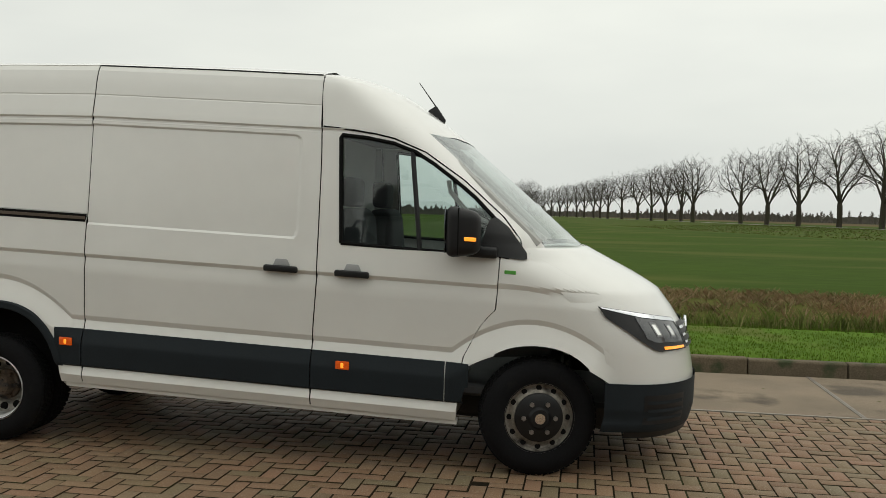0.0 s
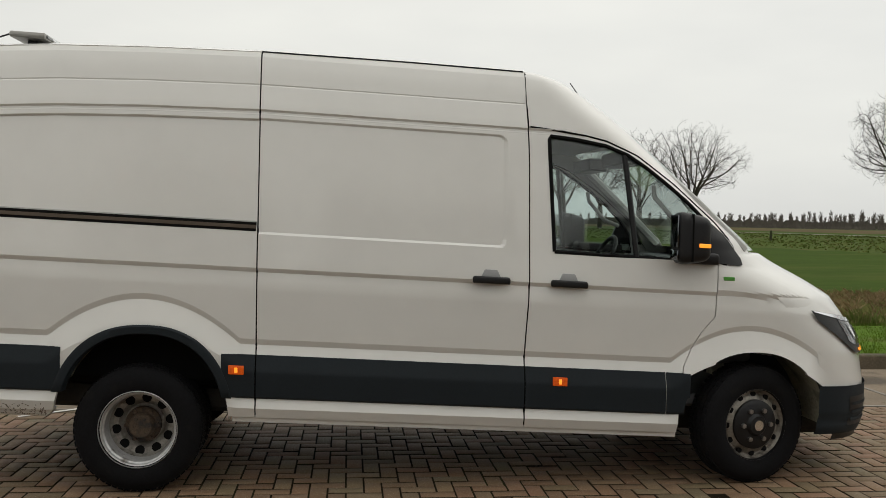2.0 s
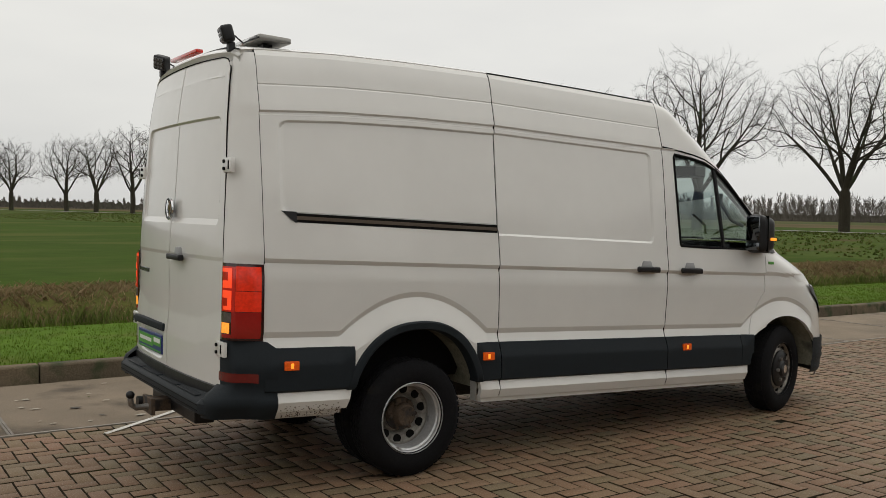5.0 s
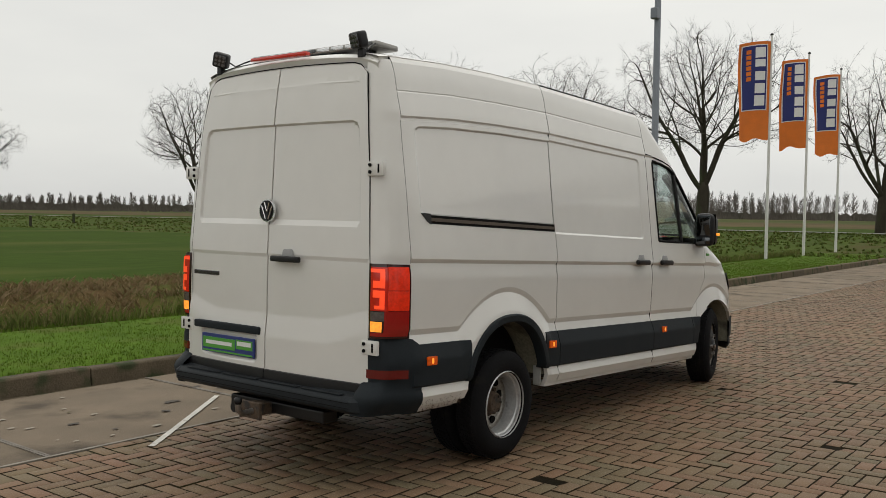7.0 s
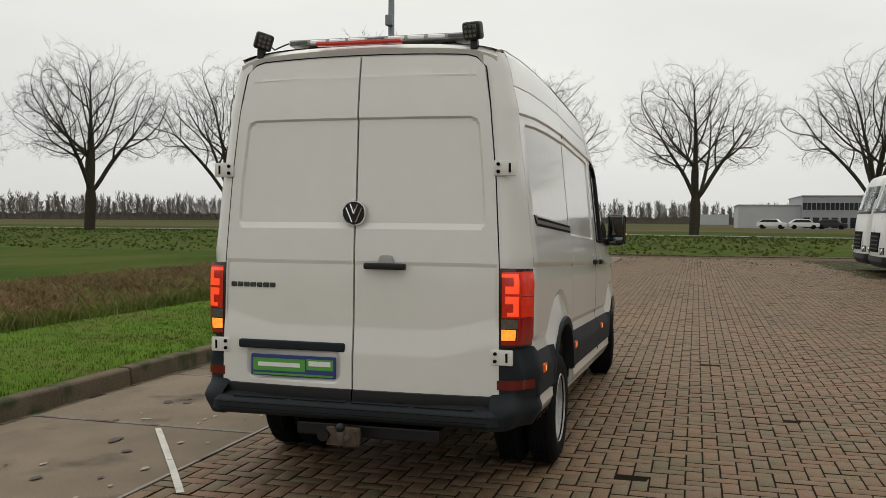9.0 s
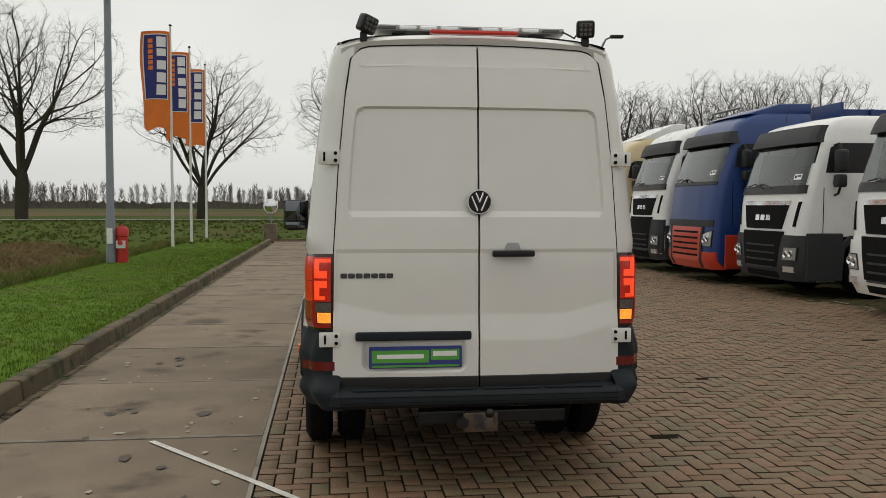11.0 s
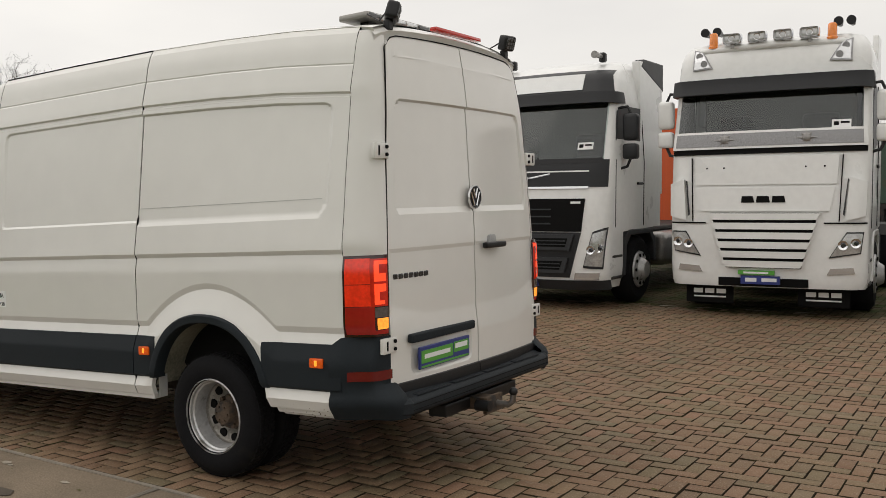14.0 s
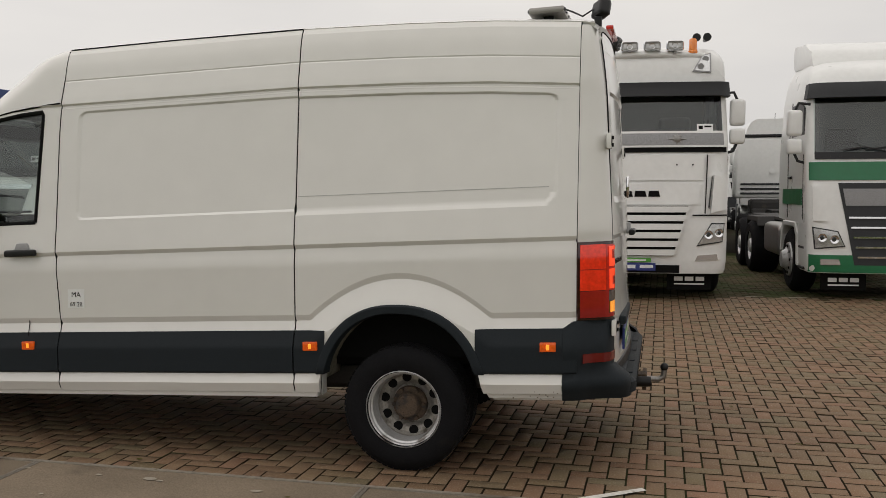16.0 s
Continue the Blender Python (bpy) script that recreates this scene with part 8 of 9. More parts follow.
def place_tree(src, x, y, size=1.0, turn=0.0):
    c = copy_thing(src, pose(x, y, ground_height(x, y), 0, 0, turn))
    c.scale = (size, size, size)
    return c


TREES = [tree_thing(11, "tall bare roadside tree with a forked crown", buds=2100), tree_thing(23, "tall bare roadside tree with a spreading crown", lean=0.03, buds=2100, wide=1.08),
         tree_thing(37, "tall bare roadside tree with a rounded crown", buds=2200), tree_thing(51, "tall bare roadside tree leaning slightly", lean=-0.05, buds=2100)]
FAR_TREES = [tree_thing(71, "bare tree in the distant row", buds=800, wide=0.86, twigs=3, bold=1.7), tree_thing(83, "bare tree in the distant row", buds=800, wide=0.9, twigs=3, bold=1.7)]
SPOTS = [(46.1, 110, 1.0), (50.6, 69.2, 0.92), (63.1, 67.9, 1.03), (54, 43, 1.0), (63, 36.1, 1.0), (61.9, 22.6, 1.07), (62.7, 10.2, 0.87), (60.5, -1.7, 0.86), (64.5, -14.0, 0.93), (89, -24.8, 1.0), (86, -29.1, 0.98), (85, -32.8, 0.95), (80.2, -37.0, 1.0), (78.1, -40.6, 0.97), (76, -45.5, 1.0)]
for i, (tx, ty, tk) in enumerate(SPOTS):
    place_tree(TREES[(i * 3 + 1) % 4], tx, ty, tk, (i * 77) % 360)
FAR_SPOTS = [(42.8, 121.3, 1.0), (41.3, 136.3, 1.0), (37, 143.2, 1.0), (36.4, 164.9, 1.0), (33.6, 176.4, 1.0), (26.2, 190.3, 1.0), (26, 211.5, 1.0), (23.4, 222.2, 1.0), (20.8, 233.9, 1.0), (18.5, 255.1, 1.0), (14.8, 273.6, 1.0), (11.2, 294.7, 1.0), (9.0, 312, 1.0), (6.9, 328.3, 1.0), (3.5, 345, 1.0), (0.5, 358.7, 1.0), (-3.5, 377, 1.0), (-7.1, 395.1, 1.0), (-12, 425, 1.0), (-17.4, 456.6, 1.0), (-22, 475, 1.0), (-26.8, 494.7, 1.0), (-24.6, 337.6, 1.0), (-20.2, 345, 1.0), (-16.7, 330, 1.0)]
for i, (tx, ty, tk) in enumerate(FAR_SPOTS):
    place_tree(FAR_TREES[i % 2], tx, ty, tk, (i * 53) % 360)
for t in TREES + FAR_TREES:
    for o in (*t.children_recursive, t):
        bpy.data.objects.remove(o)


# ---------- grass, reeds, distant woods ----------
def tufts(name, n, place, height, blades, mat, label, seed, width=0.012, droop=0.35):
    """Many small upright blades as one object."""
    rng = np.random.default_rng(seed)
    verts, faces = [], []
    k = 0
    for _ in range(n):
        x, y, h0 = place(rng)
        z = ground_height(x, y)
        for _ in range(blades):
            a, h = rng.uniform(0, 6.283), h0 * height * rng.uniform(0.55, 1.25)
            ox, oy = rng.normal(0, 0.05 + 0.25 * height, 2) * 0.5
            lx, ly = math.cos(a), math.sin(a)
            w = width * rng.uniform(0.7, 1.4)
            b = rng.uniform(0.1, droop) * h
            ux, uy = -ly * w, lx * w
            verts += [(x + ox - ux, y + oy - uy, z - 0.01), (x + ox + ux, y + oy + uy, z - 0.01), (x + ox + lx * b * 0.4 + ux * 0.6, y + oy + ly * b * 0.4 + uy * 0.6, z + h * 0.6), (x + ox + lx * b, y + oy + ly * b, z + h)]
            faces += [(k, k + 1, k + 2), (k, k + 2, k + 3)]
            k += 4
    me = bpy.data.meshes.new(name)
    me.from_pydata(verts, [], faces)
    me.materials.append(mat)
    return tagged(new(name, me), label, name.replace("_", " "), kind="stuff")


M_blade = material("grass_blades", (0.090, 0.158, 0.014), 0.8, spec=0.1, spread=0.25, scale=1.0, random_tint=1, tint=((0.078, 0.138, 0.012), (0.120, 0.162, 0.026), (0.086, 0.150, 0.015)))
M_reed = material("dry_reed_blades", (0.25, 0.175, 0.09), 0.85, spec=0.1, spread=0.35, scale=0.5, random_tint=1, tint=((0.17, 0.115, 0.06), (0.29, 0.215, 0.125), (0.13, 0.128, 0.045), (0.20, 0.128, 0.072)))
M_bankleaf = material("bank_weeds", (0.100, 0.140, 0.030), 0.85, spec=0.1, spread=0.35, scale=0.3, random_tint=1, tint=((0.085, 0.125, 0.026), (0.150, 0.128, 0.052), (0.070, 0.105, 0.022), (0.110, 0.145, 0.036)))
M_tallgrass = material("rough_tall_grass", (0.135, 0.160, 0.042), 0.85, spec=0.1, spread=0.35, scale=0.6, random_tint=1, tint=((0.105, 0.142, 0.030), (0.19, 0.165, 0.072), (0.090, 0.125, 0.026), (0.155, 0.160, 0.050)))


def on_verge(r):
    x = r.uniform(-22, LOT_X) if r.random() < 0.75 else r.uniform(-2, 26)
    return x, KERB_Y + 0.17 + abs(r.normal(0, 1.0)) * 1.5 if r.random() < 0.5 else r.uniform(KERB_Y + 0.2, 6.9), 1.0


def on_reeds(r):
    return r.uniform(-45, 33), 8.6 + 4.9 * r.random(), r.uniform(0.4, 1.3)


def on_ditch_edge(r):
    return r.uniform(-40, 33), 6.85 + 0.35 * math.sin(r.uniform(0, 50)) * 0.3 + abs(r.normal(0, 1.0)), r.uniform(0.5, 1.3)


def on_bank(r):
    while True:
        t = r.uniform(0, 1)
        i = r.integers(1, 7)
        (x0, y0), (x1, y1) = TREE_LINE[i], TREE_LINE[i + 1]
        x, y = x0 + (x1 - x0) * t, y0 + (y1 - y0) * t
        dx, dy = x1 - x0, y1 - y0
        l = math.hypot(dx, dy)
        o = -4.3 - 26 * r.random() ** 1.4
        return x + dy / l * o, y - dx / l * o, r.uniform(0.5, 1.3)


tufts("lawn_grass", 30000, on_verge, 0.026, 4, M_blade, "short bright green mown grass on the verge", 4, 0.004)
tufts("reeds", 20000, on_reeds, 0.13, 6, M_reed, "flattened dry brown reeds along the ditch", 5, 0.007, 1.6)
tufts("tall_grass", 15000, on_ditch_edge, 0.21, 6, M_tallgrass, "rough tall grass at the edge of the ditch", 7, 0.007, 0.7)
tufts("bank_weeds", 11000, on_bank, 0.10, 6, M_bankleaf, "dark green weeds on the dyke bank", 6, 0.05, 0.8)
tufts("moss", 5000, lambda r: (r.uniform(-6, 30), -7.25 - abs(r.normal(0, 0.8)), r.uniform(0.4, 1.5)), 0.04, 4, M_bankleaf, "weeds and moss between the truck bays", 8, 0.012, 0.9)


def far_wood():
    """Rows of distant bare poplars: narrow fans of rising branches with finer shoots."""
    rng = random.Random(17)
    verts, faces = [], []
    TALL = [(-62, 24), (-25, 24), (-4, 36), (6, 40), (20, 42), (46, 42), (54, 32), (62, 25), (75, 18), (118, 16)]

    def shoot(x, y, z, tx, ty, side, rise, w):
        i = len(verts)
        verts.extend([(x - tx * w, y - ty * w, z), (x + tx * w, y + ty * w, z), (x + tx * side, y + ty * side, z + rise)])
        faces.append((i, i + 1, i + 2))

    for row in range(3):
        a = -62.0
        while a < 118:
            r = 455 + 38 * row + 40 * math.sin(a * 0.09) + rng.uniform(-8, 8)
            a += math.degrees(rng.uniform(2.2, 5.5) / r)
            if row and math.sin(a * 0.31 + row) < 0.1 and not 22 < a < 50:
                continue
            h = lerp_table(TALL, a) * r / 1607 * rng.uniform(0.85, 1.2) * (1 - 0.1 * row)
            c, s = math.cos(radians(a)), math.sin(radians(a))
            x, y, tx, ty = r * c, r * s, -s, c
            shoot(x, y, 0.0, tx, ty, rng.gauss(0, 0.3), h, 0.2)
            for _ in range(64):
                k = rng.uniform(0.08, 0.86)
                side = rng.choice((-1, 1)) * rng.uniform(0.04, 0.27) * h * (1.1 - 0.75 * k)
                z0, rise = h * k, h * rng.uniform(0.14, 0.30) * (1.15 - 0.6 * k)
                shoot(x, y, z0, tx, ty, side, rise, 0.095)
                shoot(x + tx * side * 0.5, y + ty * side * 0.5, z0 + rise * 0.5, tx, ty, side * rng.uniform(-0.2, 0.5), rise * 0.8, 0.075)
            for _ in range(6):
                shoot(x + tx * rng.gauss(0, 1.6), y + ty * rng.gauss(0, 1.6), 0.0, tx, ty, rng.gauss(0, 0.6), h * rng.uniform(0.15, 0.32), 0.5)
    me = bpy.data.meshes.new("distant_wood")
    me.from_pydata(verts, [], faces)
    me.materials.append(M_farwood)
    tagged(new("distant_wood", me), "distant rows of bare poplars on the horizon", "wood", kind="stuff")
    # low hedge along the horizon, haze mixed into its colour
    b = bmesh.new()
    prev = None
    for k in range(1800):
        a = radians(-62 + 0.1 * k)
        r = 560 + 30 * math.sin(k * 0.013)
        h = 2.6 + 2.6 * (0.5 + 0.5 * noise.noise((k * 0.05, 0, 0))) + 2.0 * noise.noise((k * 0.4, 3, 0))
        cur = (b.verts.new((r * math.cos(a), r * math.sin(a), -0.2)), b.verts.new((r * math.cos(a), r * math.sin(a), max(0.8, h))), b.verts.new(((r + 14) * math.cos(a), (r + 14) * math.sin(a), max(0.8, h * 0.9))))
        if prev:
            b.faces.new((prev[0], cur[0], cur[1], prev[1]))
            b.faces.new((prev[1], cur[1], cur[2], prev[2]))
        prev = cur
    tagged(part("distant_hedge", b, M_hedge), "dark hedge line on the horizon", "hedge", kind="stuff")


far_wood()

# ---------- flags, posts, lamps ----------
M_flagpole = material("white_flagpole", (0.66, 0.66, 0.64), 0.4, spread=0.08, scale=3)
M_forange = material("orange_flag_cloth", (0.68, 0.17, 0.02), 0.8, spread=0.12, scale=3)
M_fblue = material("blue_flag_cloth", (0.022, 0.03, 0.15), 0.8, spread=0.12, scale=3)
M_fwhite = material("white_flag_print", (0.72, 0.72, 0.72), 0.8, spread=0.05)
M_fred = material("red_post_paint", (0.45, 0.02, 0.015), 0.5, spread=0.2, scale=6)


def build_flag(x, y, label, seed, top=8.1):
    f = thing("flagpole", pose(x, y, 0.10), label, "flag", group="flagpoles on the verge")
    part("pole", lathe([(0.055, 0.0), (0.055, 1.0), (0.035, top - 0.25), (0.035, top - 0.15)], "z", 14), M_flagpole, f, smooth=40)
    part("finial", lathe([(0.0, top - 0.16), (0.05, top - 0.14), (0.06, top - 0.10), (0.0, top - 0.06)], "z", 12), M_black, f, smooth=40)
    rng = random.Random(seed)
    ph = rng.uniform(0, 6)
    W, Hh = 1.18, 3.5
    dirx, diry = -0.69, 0.724

    def cloth(u0, u1, v0, v1, off, nu=14, nv=22):
        b = bmesh.new()
        rows = []
        for j in range(nv + 1):
            v = v0 + (v1 - v0) * j / nv
            row = []
            for i in range(nu + 1):
                u = u0 + (u1 - u0) * i / nu
                wave = 0.10 * u * math.sin(3.2 * v + 2.6 * u + ph) + 0.05 * u * math.sin(7 * v - 4 * u + ph)
                sag = 0.16 * u * u + (0.10 * u * math.sin(9 * u + ph) if v > 0.97 else 0)
                a = u * W * (1 - 0.06 * v)
                px, py = dirx * a - diry * (wave + off), diry * a + dirx * (wave + off)
                row.append(b.verts.new((px, py, top - 0.35 - Hh * v - sag + 0.1 * u * v)))
            rows.append(row)
        for j in range(nv):
            for i in range(nu):
                b.faces.new((rows[j][i], rows[j][i + 1], rows[j + 1][i + 1], rows[j + 1][i]))
        return b
    cl = part("cloth", cloth(0.03, 1.0, 0.0, 1.0, 0.0), M_forange, f, "orange, blue and white banner", smooth=60)
    part("blue_field", cloth(0.12, 0.93, 0.03, 0.70, 0.012), M_fwhite, cl, smooth=60)
    part("blue_field", cloth(0.15, 0.90, 0.04, 0.69, 0.020), M_fblue, cl, smooth=60)
    for k, (u0, u1) in enumerate(((0.20, 0.52), (0.20, 0.52), (0.20, 0.52), (0.20, 0.52), (0.20, 0.52))):
        v0 = 0.06 + 0.122 * k
        part("print_block", cloth(u0, u1, v0, v0 + (0.105, 0.075, 0.09, 0.10, 0.105)[k], 0.028, 6, 6), M_fwhite, cl, smooth=60)
    for k in range(6):
        v0 = 0.08 + 0.055 * k
        part("small_print", cloth(0.64, 0.78, v0, v0 + 0.042, 0.028, 4, 4), M_forange, cl, smooth=60)
    return f


build_flag(27.8, 6.5, "orange and blue banner on a white flagpole", 1)
build_flag(32.3, 6.5, "orange and blue banner on a white flagpole", 2)
build_flag(37.0, 6.5, "orange and blue banner on a white flagpole", 3)

lp = thing("lamp_post", pose(18.35, 6.5, 0.05), "tall grey steel lamp post beside the ditch", "lamp post")
part("post", lathe([(0.125, 0.0), (0.12, 1.2), (0.10, 1.25), (0.075, 12.0)], "z", 18), M_pole, lp, smooth=40)
part("door_box", box(-0.16, -0.10, -0.07, 0.07, 0.55, 0.95, 0.01, 1), M_pwhite, lp)
part("camera_box", box(-0.26, -0.08, -0.10, 0.10, 6.9, 7.2, 0.03, 2), M_pole, lp)
rp = thing("hydrant_post", pose(18.45, 6.24, 0.08), "red cylindrical hydrant post on the verge", "hydrant")
part("post_body", lathe([(0.15, 0.0), (0.15, 0.70), (0.17, 0.72), (0.17, 0.90), (0.12, 0.96), (0.0, 0.97)], "z", 20), M_fred, rp, smooth=40)
part("cap_nut", cyl(0.035, 0.08, "z", (0, 0, 0.99), 6), M_fred, rp)
part("side_outlet", cyl(0.06, 0.16, "x", (-0.2, 0, 0.55), 12), M_fred, rp)
part("warning_strap", box(-0.18, -0.155, -0.12, 0.12, 0.40, 0.60, 0.005, 1), M_pwhite, rp)

bk = thing("concrete_block", pose(35.2, 3.45, 0), "weathered concrete block at the end of the kerb", "block")
part("block_body", box(-0.35, 0.35, -0.28, 0.28, -0.05, 0.80, 0.03, 2), M_concrete, bk, smooth=40)
tm = thing("traffic_mirror", pose(35.3, 3.45, 0.80), "round traffic mirror on a post above a block", "mirror")
part("mirror_post", cyl(0.03, 1.0, "z", (0.05, 0, 0.30), 10), M_pole, tm)
part("mirror_rim", lathe([(0.29, -0.03), (0.33, 0.0), (0.33, 0.03), (0.29, 0.03)], "x", 28, (-0.03, 0, 0.78), closed=True), M_pwhite, tm, smooth=40)
part("mirror_disc", lathe([(0.0, -0.06), (0.15, -0.045), (0.30, 0.0), (0.30, 0.02), (0.0, 0.02)], "x", 28, (-0.03, 0, 0.78)), M_chrome, tm, smooth=True)


def street_lamp(x, y, h, turn):
    s = thing("street_lamp", pose(x, y, 0, 0, 0, turn), "grey street lamp with a curved arm", "street lamp", group="street lamps of the yard")
    part("post", tube([(0, 0, 0), (0, 0, h * 0.55), (0, 0, h - 0.8), (0.05, 0, h - 0.4), (0.2, 0, h - 0.1), (0.42, 0, h)], 0.075, 10, 0.03), M_pole, s, smooth=40)
    part("lamp_head", box(0.36, 0.86, -0.11, 0.11, h - 0.05, h + 0.07, 0.05, 3), M_tgrey, s, smooth=40)
    return s


street_lamp(26.9, -9.2, 7.9, -95)
street_lamp(27.6, -27.5, 7.2, -100)

# ---------- far buildings and vehicles ----------
M_clad = material("grey_metal_cladding", (0.30, 0.31, 0.33), 0.6, spread=0.08, scale=0.5, stretch=(1, 1, 0.1))
M_cladlight = material("pale_metal_cladding", (0.42, 0.43, 0.45), 0.6, spread=0.08, scale=0.5)
M_winband = material("dark_window_glass", (0.02, 0.024, 0.028), 0.08, spread=0.1)


def hall(x, y0, y1, depth, h, mat, label, windows):
    b = thing("warehouse", pose(x, (y0 + y1) / 2, 0.0), label, "building")
    w = abs(y1 - y0) / 2
    part("wall", box(0, depth, -w, w, -0.3, h, 0.05, 1), mat, b)
    part("roof", box(-0.15, depth + 0.15, -w - 0.15, w + 0.15, h, h + 0.25, 0.05, 1), M_clad, b)
    for k in range(windows):
        wy = -w + 2 * w * (k + 0.5) / windows
        wd = part("window", box(-0.06, 0.02, wy - w / windows * 0.92, wy + w / windows * 0.92, h * 0.62, h * 0.82), M_winband, b)
        part("pane_bar", box(-0.09, -0.05, wy - 0.05, wy + 0.05, h * 0.62, h * 0.82), mat, wd)
    if windows:
        for k in range(windows):
            wy = -w + 2 * w * (k + 0.5) / windows
            part("window", box(-0.06, 0.02, wy - w / windows * 0.7, wy + w / windows * 0.7, 0.6, h * 0.40), M_winband, b)
    return b


hall(165, -9, -21, 20, 4.4, M_cladlight, "low pale grey metal warehouse", 0)
hall(163, -19.5, -31.5, 24, 6.0, M_clad, "grey office hall with a dark window band", 8)
hall(172, -32, -36.5, 24, 6.6, M_cladlight, "pale grey warehouse wall", 0)
big = hall(168, -36, -62, 30, 8.9, M_clad, "large grey metal warehouse", 0)
sg = part("sign", box(-0.12, -0.02, 2.7, 4.1, 5.7, 7.05, 0.02, 1), M_tred, big, "red company sign")
part("sign_bar", box(-0.16, -0.12, 2.85, 3.95, 6.3, 6.5), M_pwhite, sg)
for k in range(4):
    part("sign_letter", box(-0.10, -0.02, 1.5 - 0.75 * k, 2.1 - 0.75 * k, 6.2, 6.9, 0.01, 1), M_tvisor, big)
part("gate", box(-0.10, -0.02, 1.7, 5.4, 0.0, 3.3, 0.02, 1), M_tvisor, big, "dark roller gate")
hall(430, -16, -1, 20, 4.5, M_cladlight, "distant pale grey farm shed", 0)


def far_car(x, y, turn, paint, label, l=4.4, h=1.5, name="car"):
    c = thing(name, pose(x, y, ground_height(x, y), 0, 0, turn), label, "car" if name == "car" else "van")
    part("body", prism([(-l / 2, 0.35), (-l / 2, 0.9), (-l / 2 + 0.9, 1.0), (-l * 0.18, h), (l * 0.28, h), (l / 2 - 0.1, 0.95), (l / 2, 0.35)], -0.85, 0.85, "y", 0.08, 2), paint, c, smooth=40)
    part("window_band", prism([(-l / 2 + 1.05, 1.02), (-l * 0.17, h - 0.08), (l * 0.26, h - 0.08), (l / 2 - 0.35, 1.0)], -0.86, 0.86, "y", 0.01, 1), M_winband, c)
    for sx in (-l * 0.31, l * 0.31):
        for sy in (-0.8, 0.8):
            part("wheel", cyl(0.33, 0.22, "y", (sx, sy, 0.33), 18), M_tyre, c, smooth=40)
    return c


for k, (cy, mat, lab) in enumerate(((-13.0, M_tw, "white car parked by the hall"), (-17.5, M_tw, "white car parked by the hall"), (-21.5, M_tgrey, "dark car parked by the hall"), (-29.5, M_tgrey, "dark car parked by the hall"), (-32.5, M_tgrey, "grey car parked by the hall"), (-36.0, M_tvisor, "black car parked by the hall"))):
    far_car(142, cy, 90 if k % 2 else 75, mat, lab)


M_gold = material("beige_van_paint", (0.42, 0.27, 0.14), 0.35, coat=0.5, spread=0.06, scale=2)


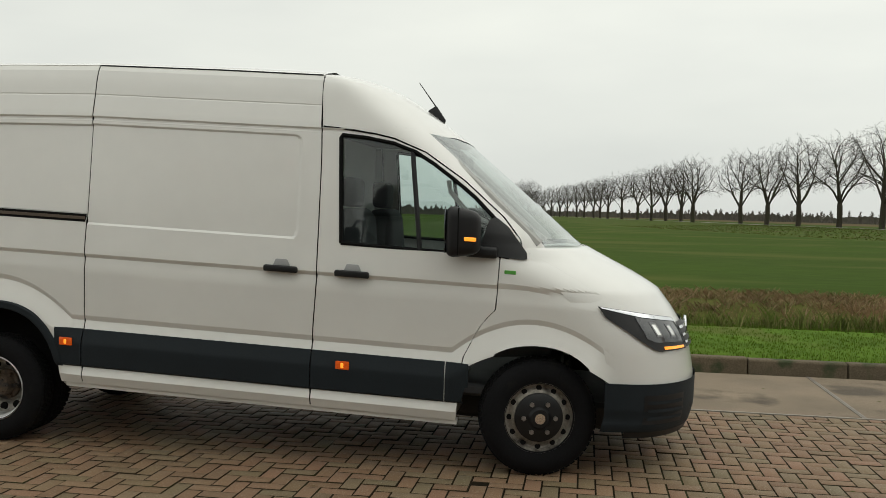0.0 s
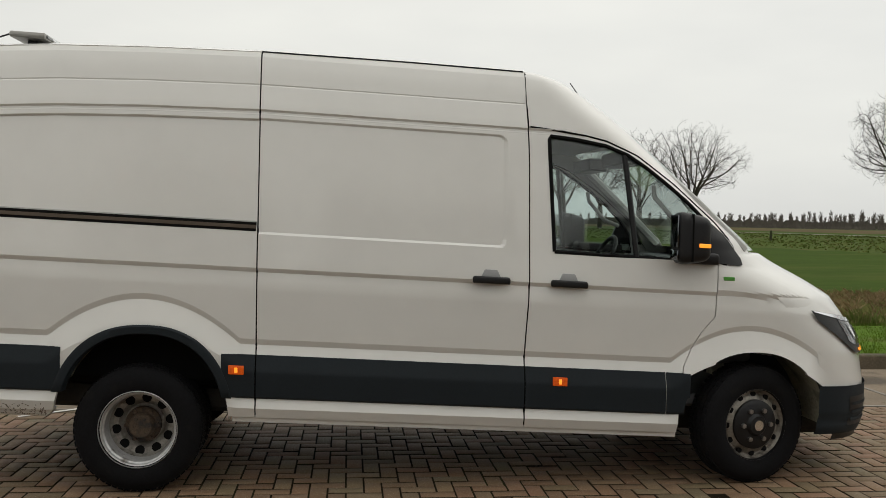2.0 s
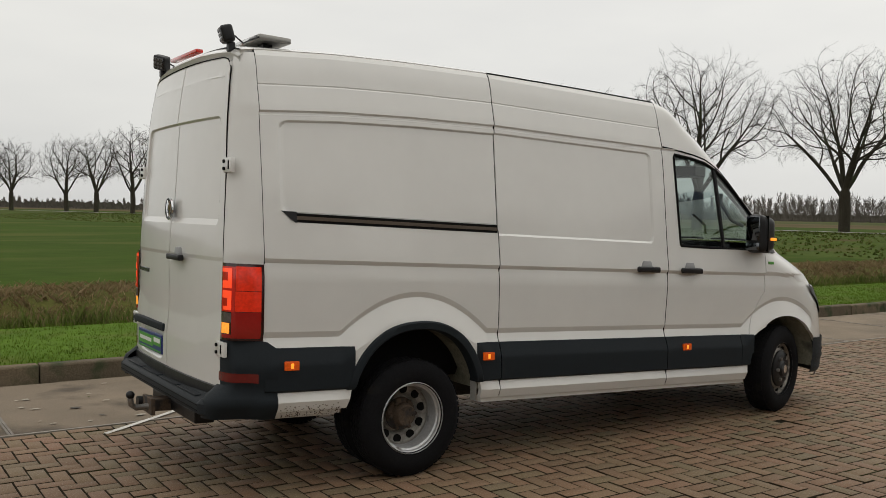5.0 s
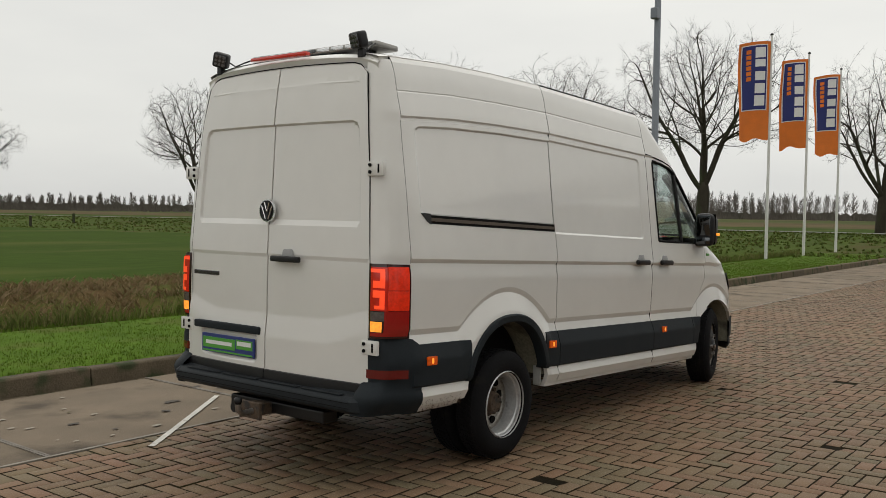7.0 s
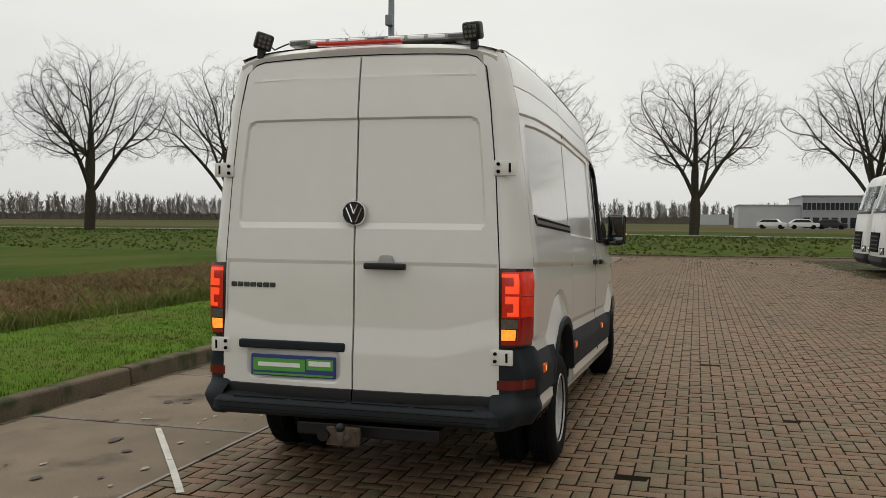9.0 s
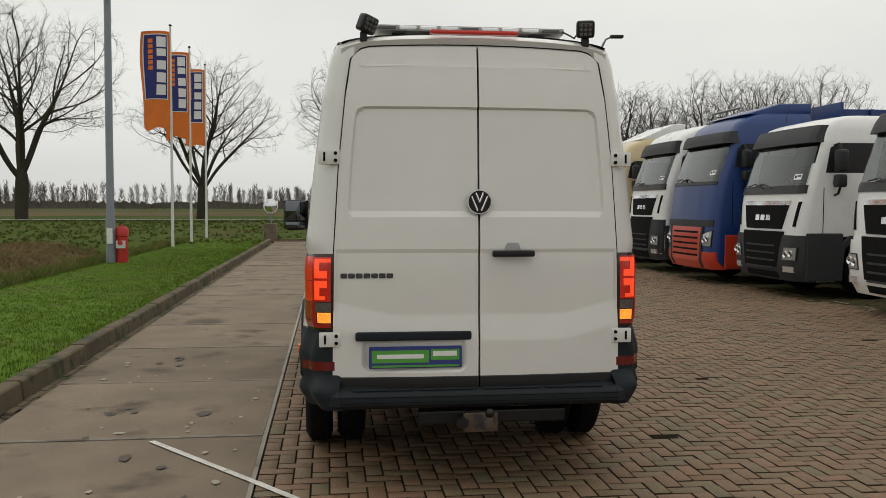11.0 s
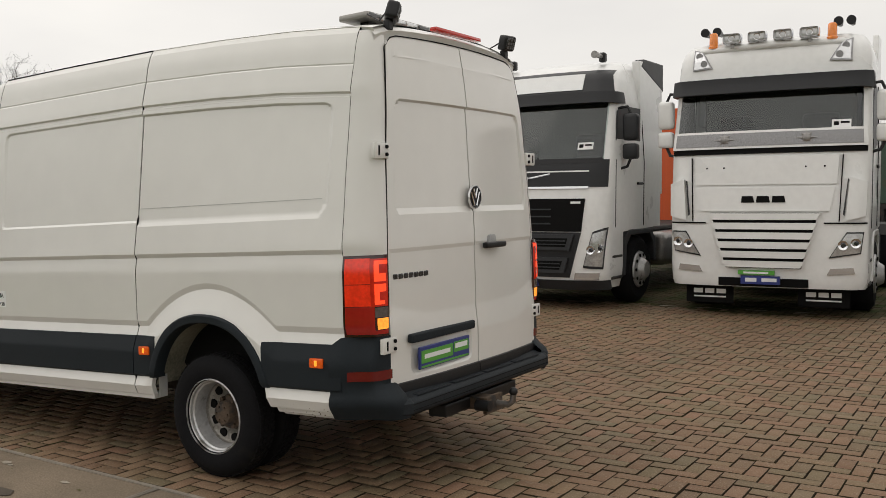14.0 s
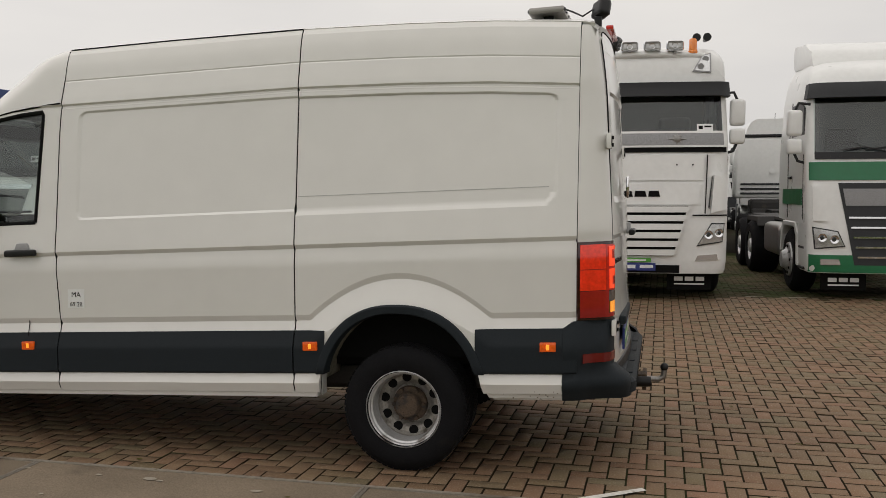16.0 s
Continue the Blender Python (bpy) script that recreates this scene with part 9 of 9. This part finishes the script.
def road_van(x, y, turn):
    """A long panel van with a beige cab and a white load space, its nose along +x."""
    v = thing("panel_van", pose(x, y, ground_height(x, y) + 0.07, 0, 0, turn), "beige and white panel van on the country road", "van")
    part("cargo_body", prism([(-3.0, 0.45), (-3.0, 2.50), (-2.9, 2.62), (0.55, 2.64), (0.75, 1.6), (0.2, 0.42)], -0.98, 0.98, "y", 0.06, 3), M_tw, v, smooth=40)
    cab_ = part("cab_body", prism([(0.15, 0.42), (0.75, 1.6), (0.5, 2.645), (1.15, 2.60), (1.55, 2.45), (2.15, 1.62), (2.85, 1.30), (3.0, 1.02), (3.0, 0.42)], -0.985, 0.985, "y", 0.07, 3), M_gold, v, "beige painted cab", smooth=40)
    part("windscreen", prism([(1.60, 2.40), (2.14, 1.66), (2.19, 1.66), (1.65, 2.40)], -0.84, 0.84, "y", 0.01, 1), M_winband, cab_)
    for s in (1, -1):
        part("side_window", prism([(1.0, 1.55), (1.0, 2.22), (1.45, 2.20), (1.98, 1.60)], s * 0.975, s * 0.992, "y", 0.004, 1), M_winband, cab_)
        part("door_mirror", box(1.72, 1.90, s * 1.0, s * 1.20, 1.55, 1.88, 0.04, 2), M_black, cab_, smooth=40)
        part("headlamp", box(2.70, 2.98, s * 0.62, s * 0.965, 1.0, 1.18, 0.05, 2), M_clear, cab_)
        part("tail_lamp", box(-3.02, -2.96, s * 0.82, s * 0.96, 1.0, 1.75, 0.01, 1), M_red, v)
        part("side_trim", box(-2.95, 2.2, s * 0.975, s * 0.995, 0.50, 0.66, 0.006, 1), M_trim, v)
        part("sign_spot", cyl(0.16, 0.02, "y", (-1.25, s * 0.985, 2.25), 18), M_tred, v)
        for k in range(7):
            part("sign_letter", box(-1.95 + 0.21 * k, -1.80 + 0.21 * k, s * 0.975, s * 0.988, 1.74, 1.74 + (0.22 if k % 3 == 0 else 0.15), 0.0), M_gap, v)
        for wx in (-1.95, 1.98):
            w = part("wheel", lathe([(0.20, -0.12), (0.32, -0.13), (0.36, -0.09), (0.36, 0.09), (0.32, 0.13), (0.20, 0.12)], "y", 28, closed=True), M_tyre, v, smooth=40, m=pose(wx, s * 0.86, 0.36))
            part("rim", lathe([(0.205, s * 0.11), (0.19, s * 0.06), (0.08, s * 0.07), (0.0, s * 0.08)], "y", 20, cap_first=False), M_rim, w, smooth=40)
    part("front_bumper", box(2.72, 3.06, -0.97, 0.97, 0.32, 0.86, 0.08, 3), M_trim, v, smooth=40)
    part("grille", box(2.94, 3.02, -0.55, 0.55, 0.92, 1.16, 0.02, 2), M_black, cab_)
    part("underside", box(-2.8, 2.8, -0.8, 0.8, 0.25, 0.5, 0.02, 1), M_chassis, v)
    return v


road_van(58.4, -15.0, 90)


for k, (px_, py_) in enumerate(((24.0, 58.0), (37.5, 52.0), (38.5, 48.5), (44.0, 44.0), (30.0, 62.0))):
    fpst = thing("fence_post", pose(px_ + 8, py_ + 8, ground_height(px_ + 8, py_ + 8)), "short dark wooden fence post on the bank", "post", group="fence posts on the bank")
    part("stake", prism([(-0.09, -0.2), (0.09, -0.2), (0.08, 0.85), (0.0, 0.9), (-0.08, 0.85)], -0.08, 0.08, "y", 0.01, 1), M_bark, fpst)


# ---------- bricks ----------
build_bricks()
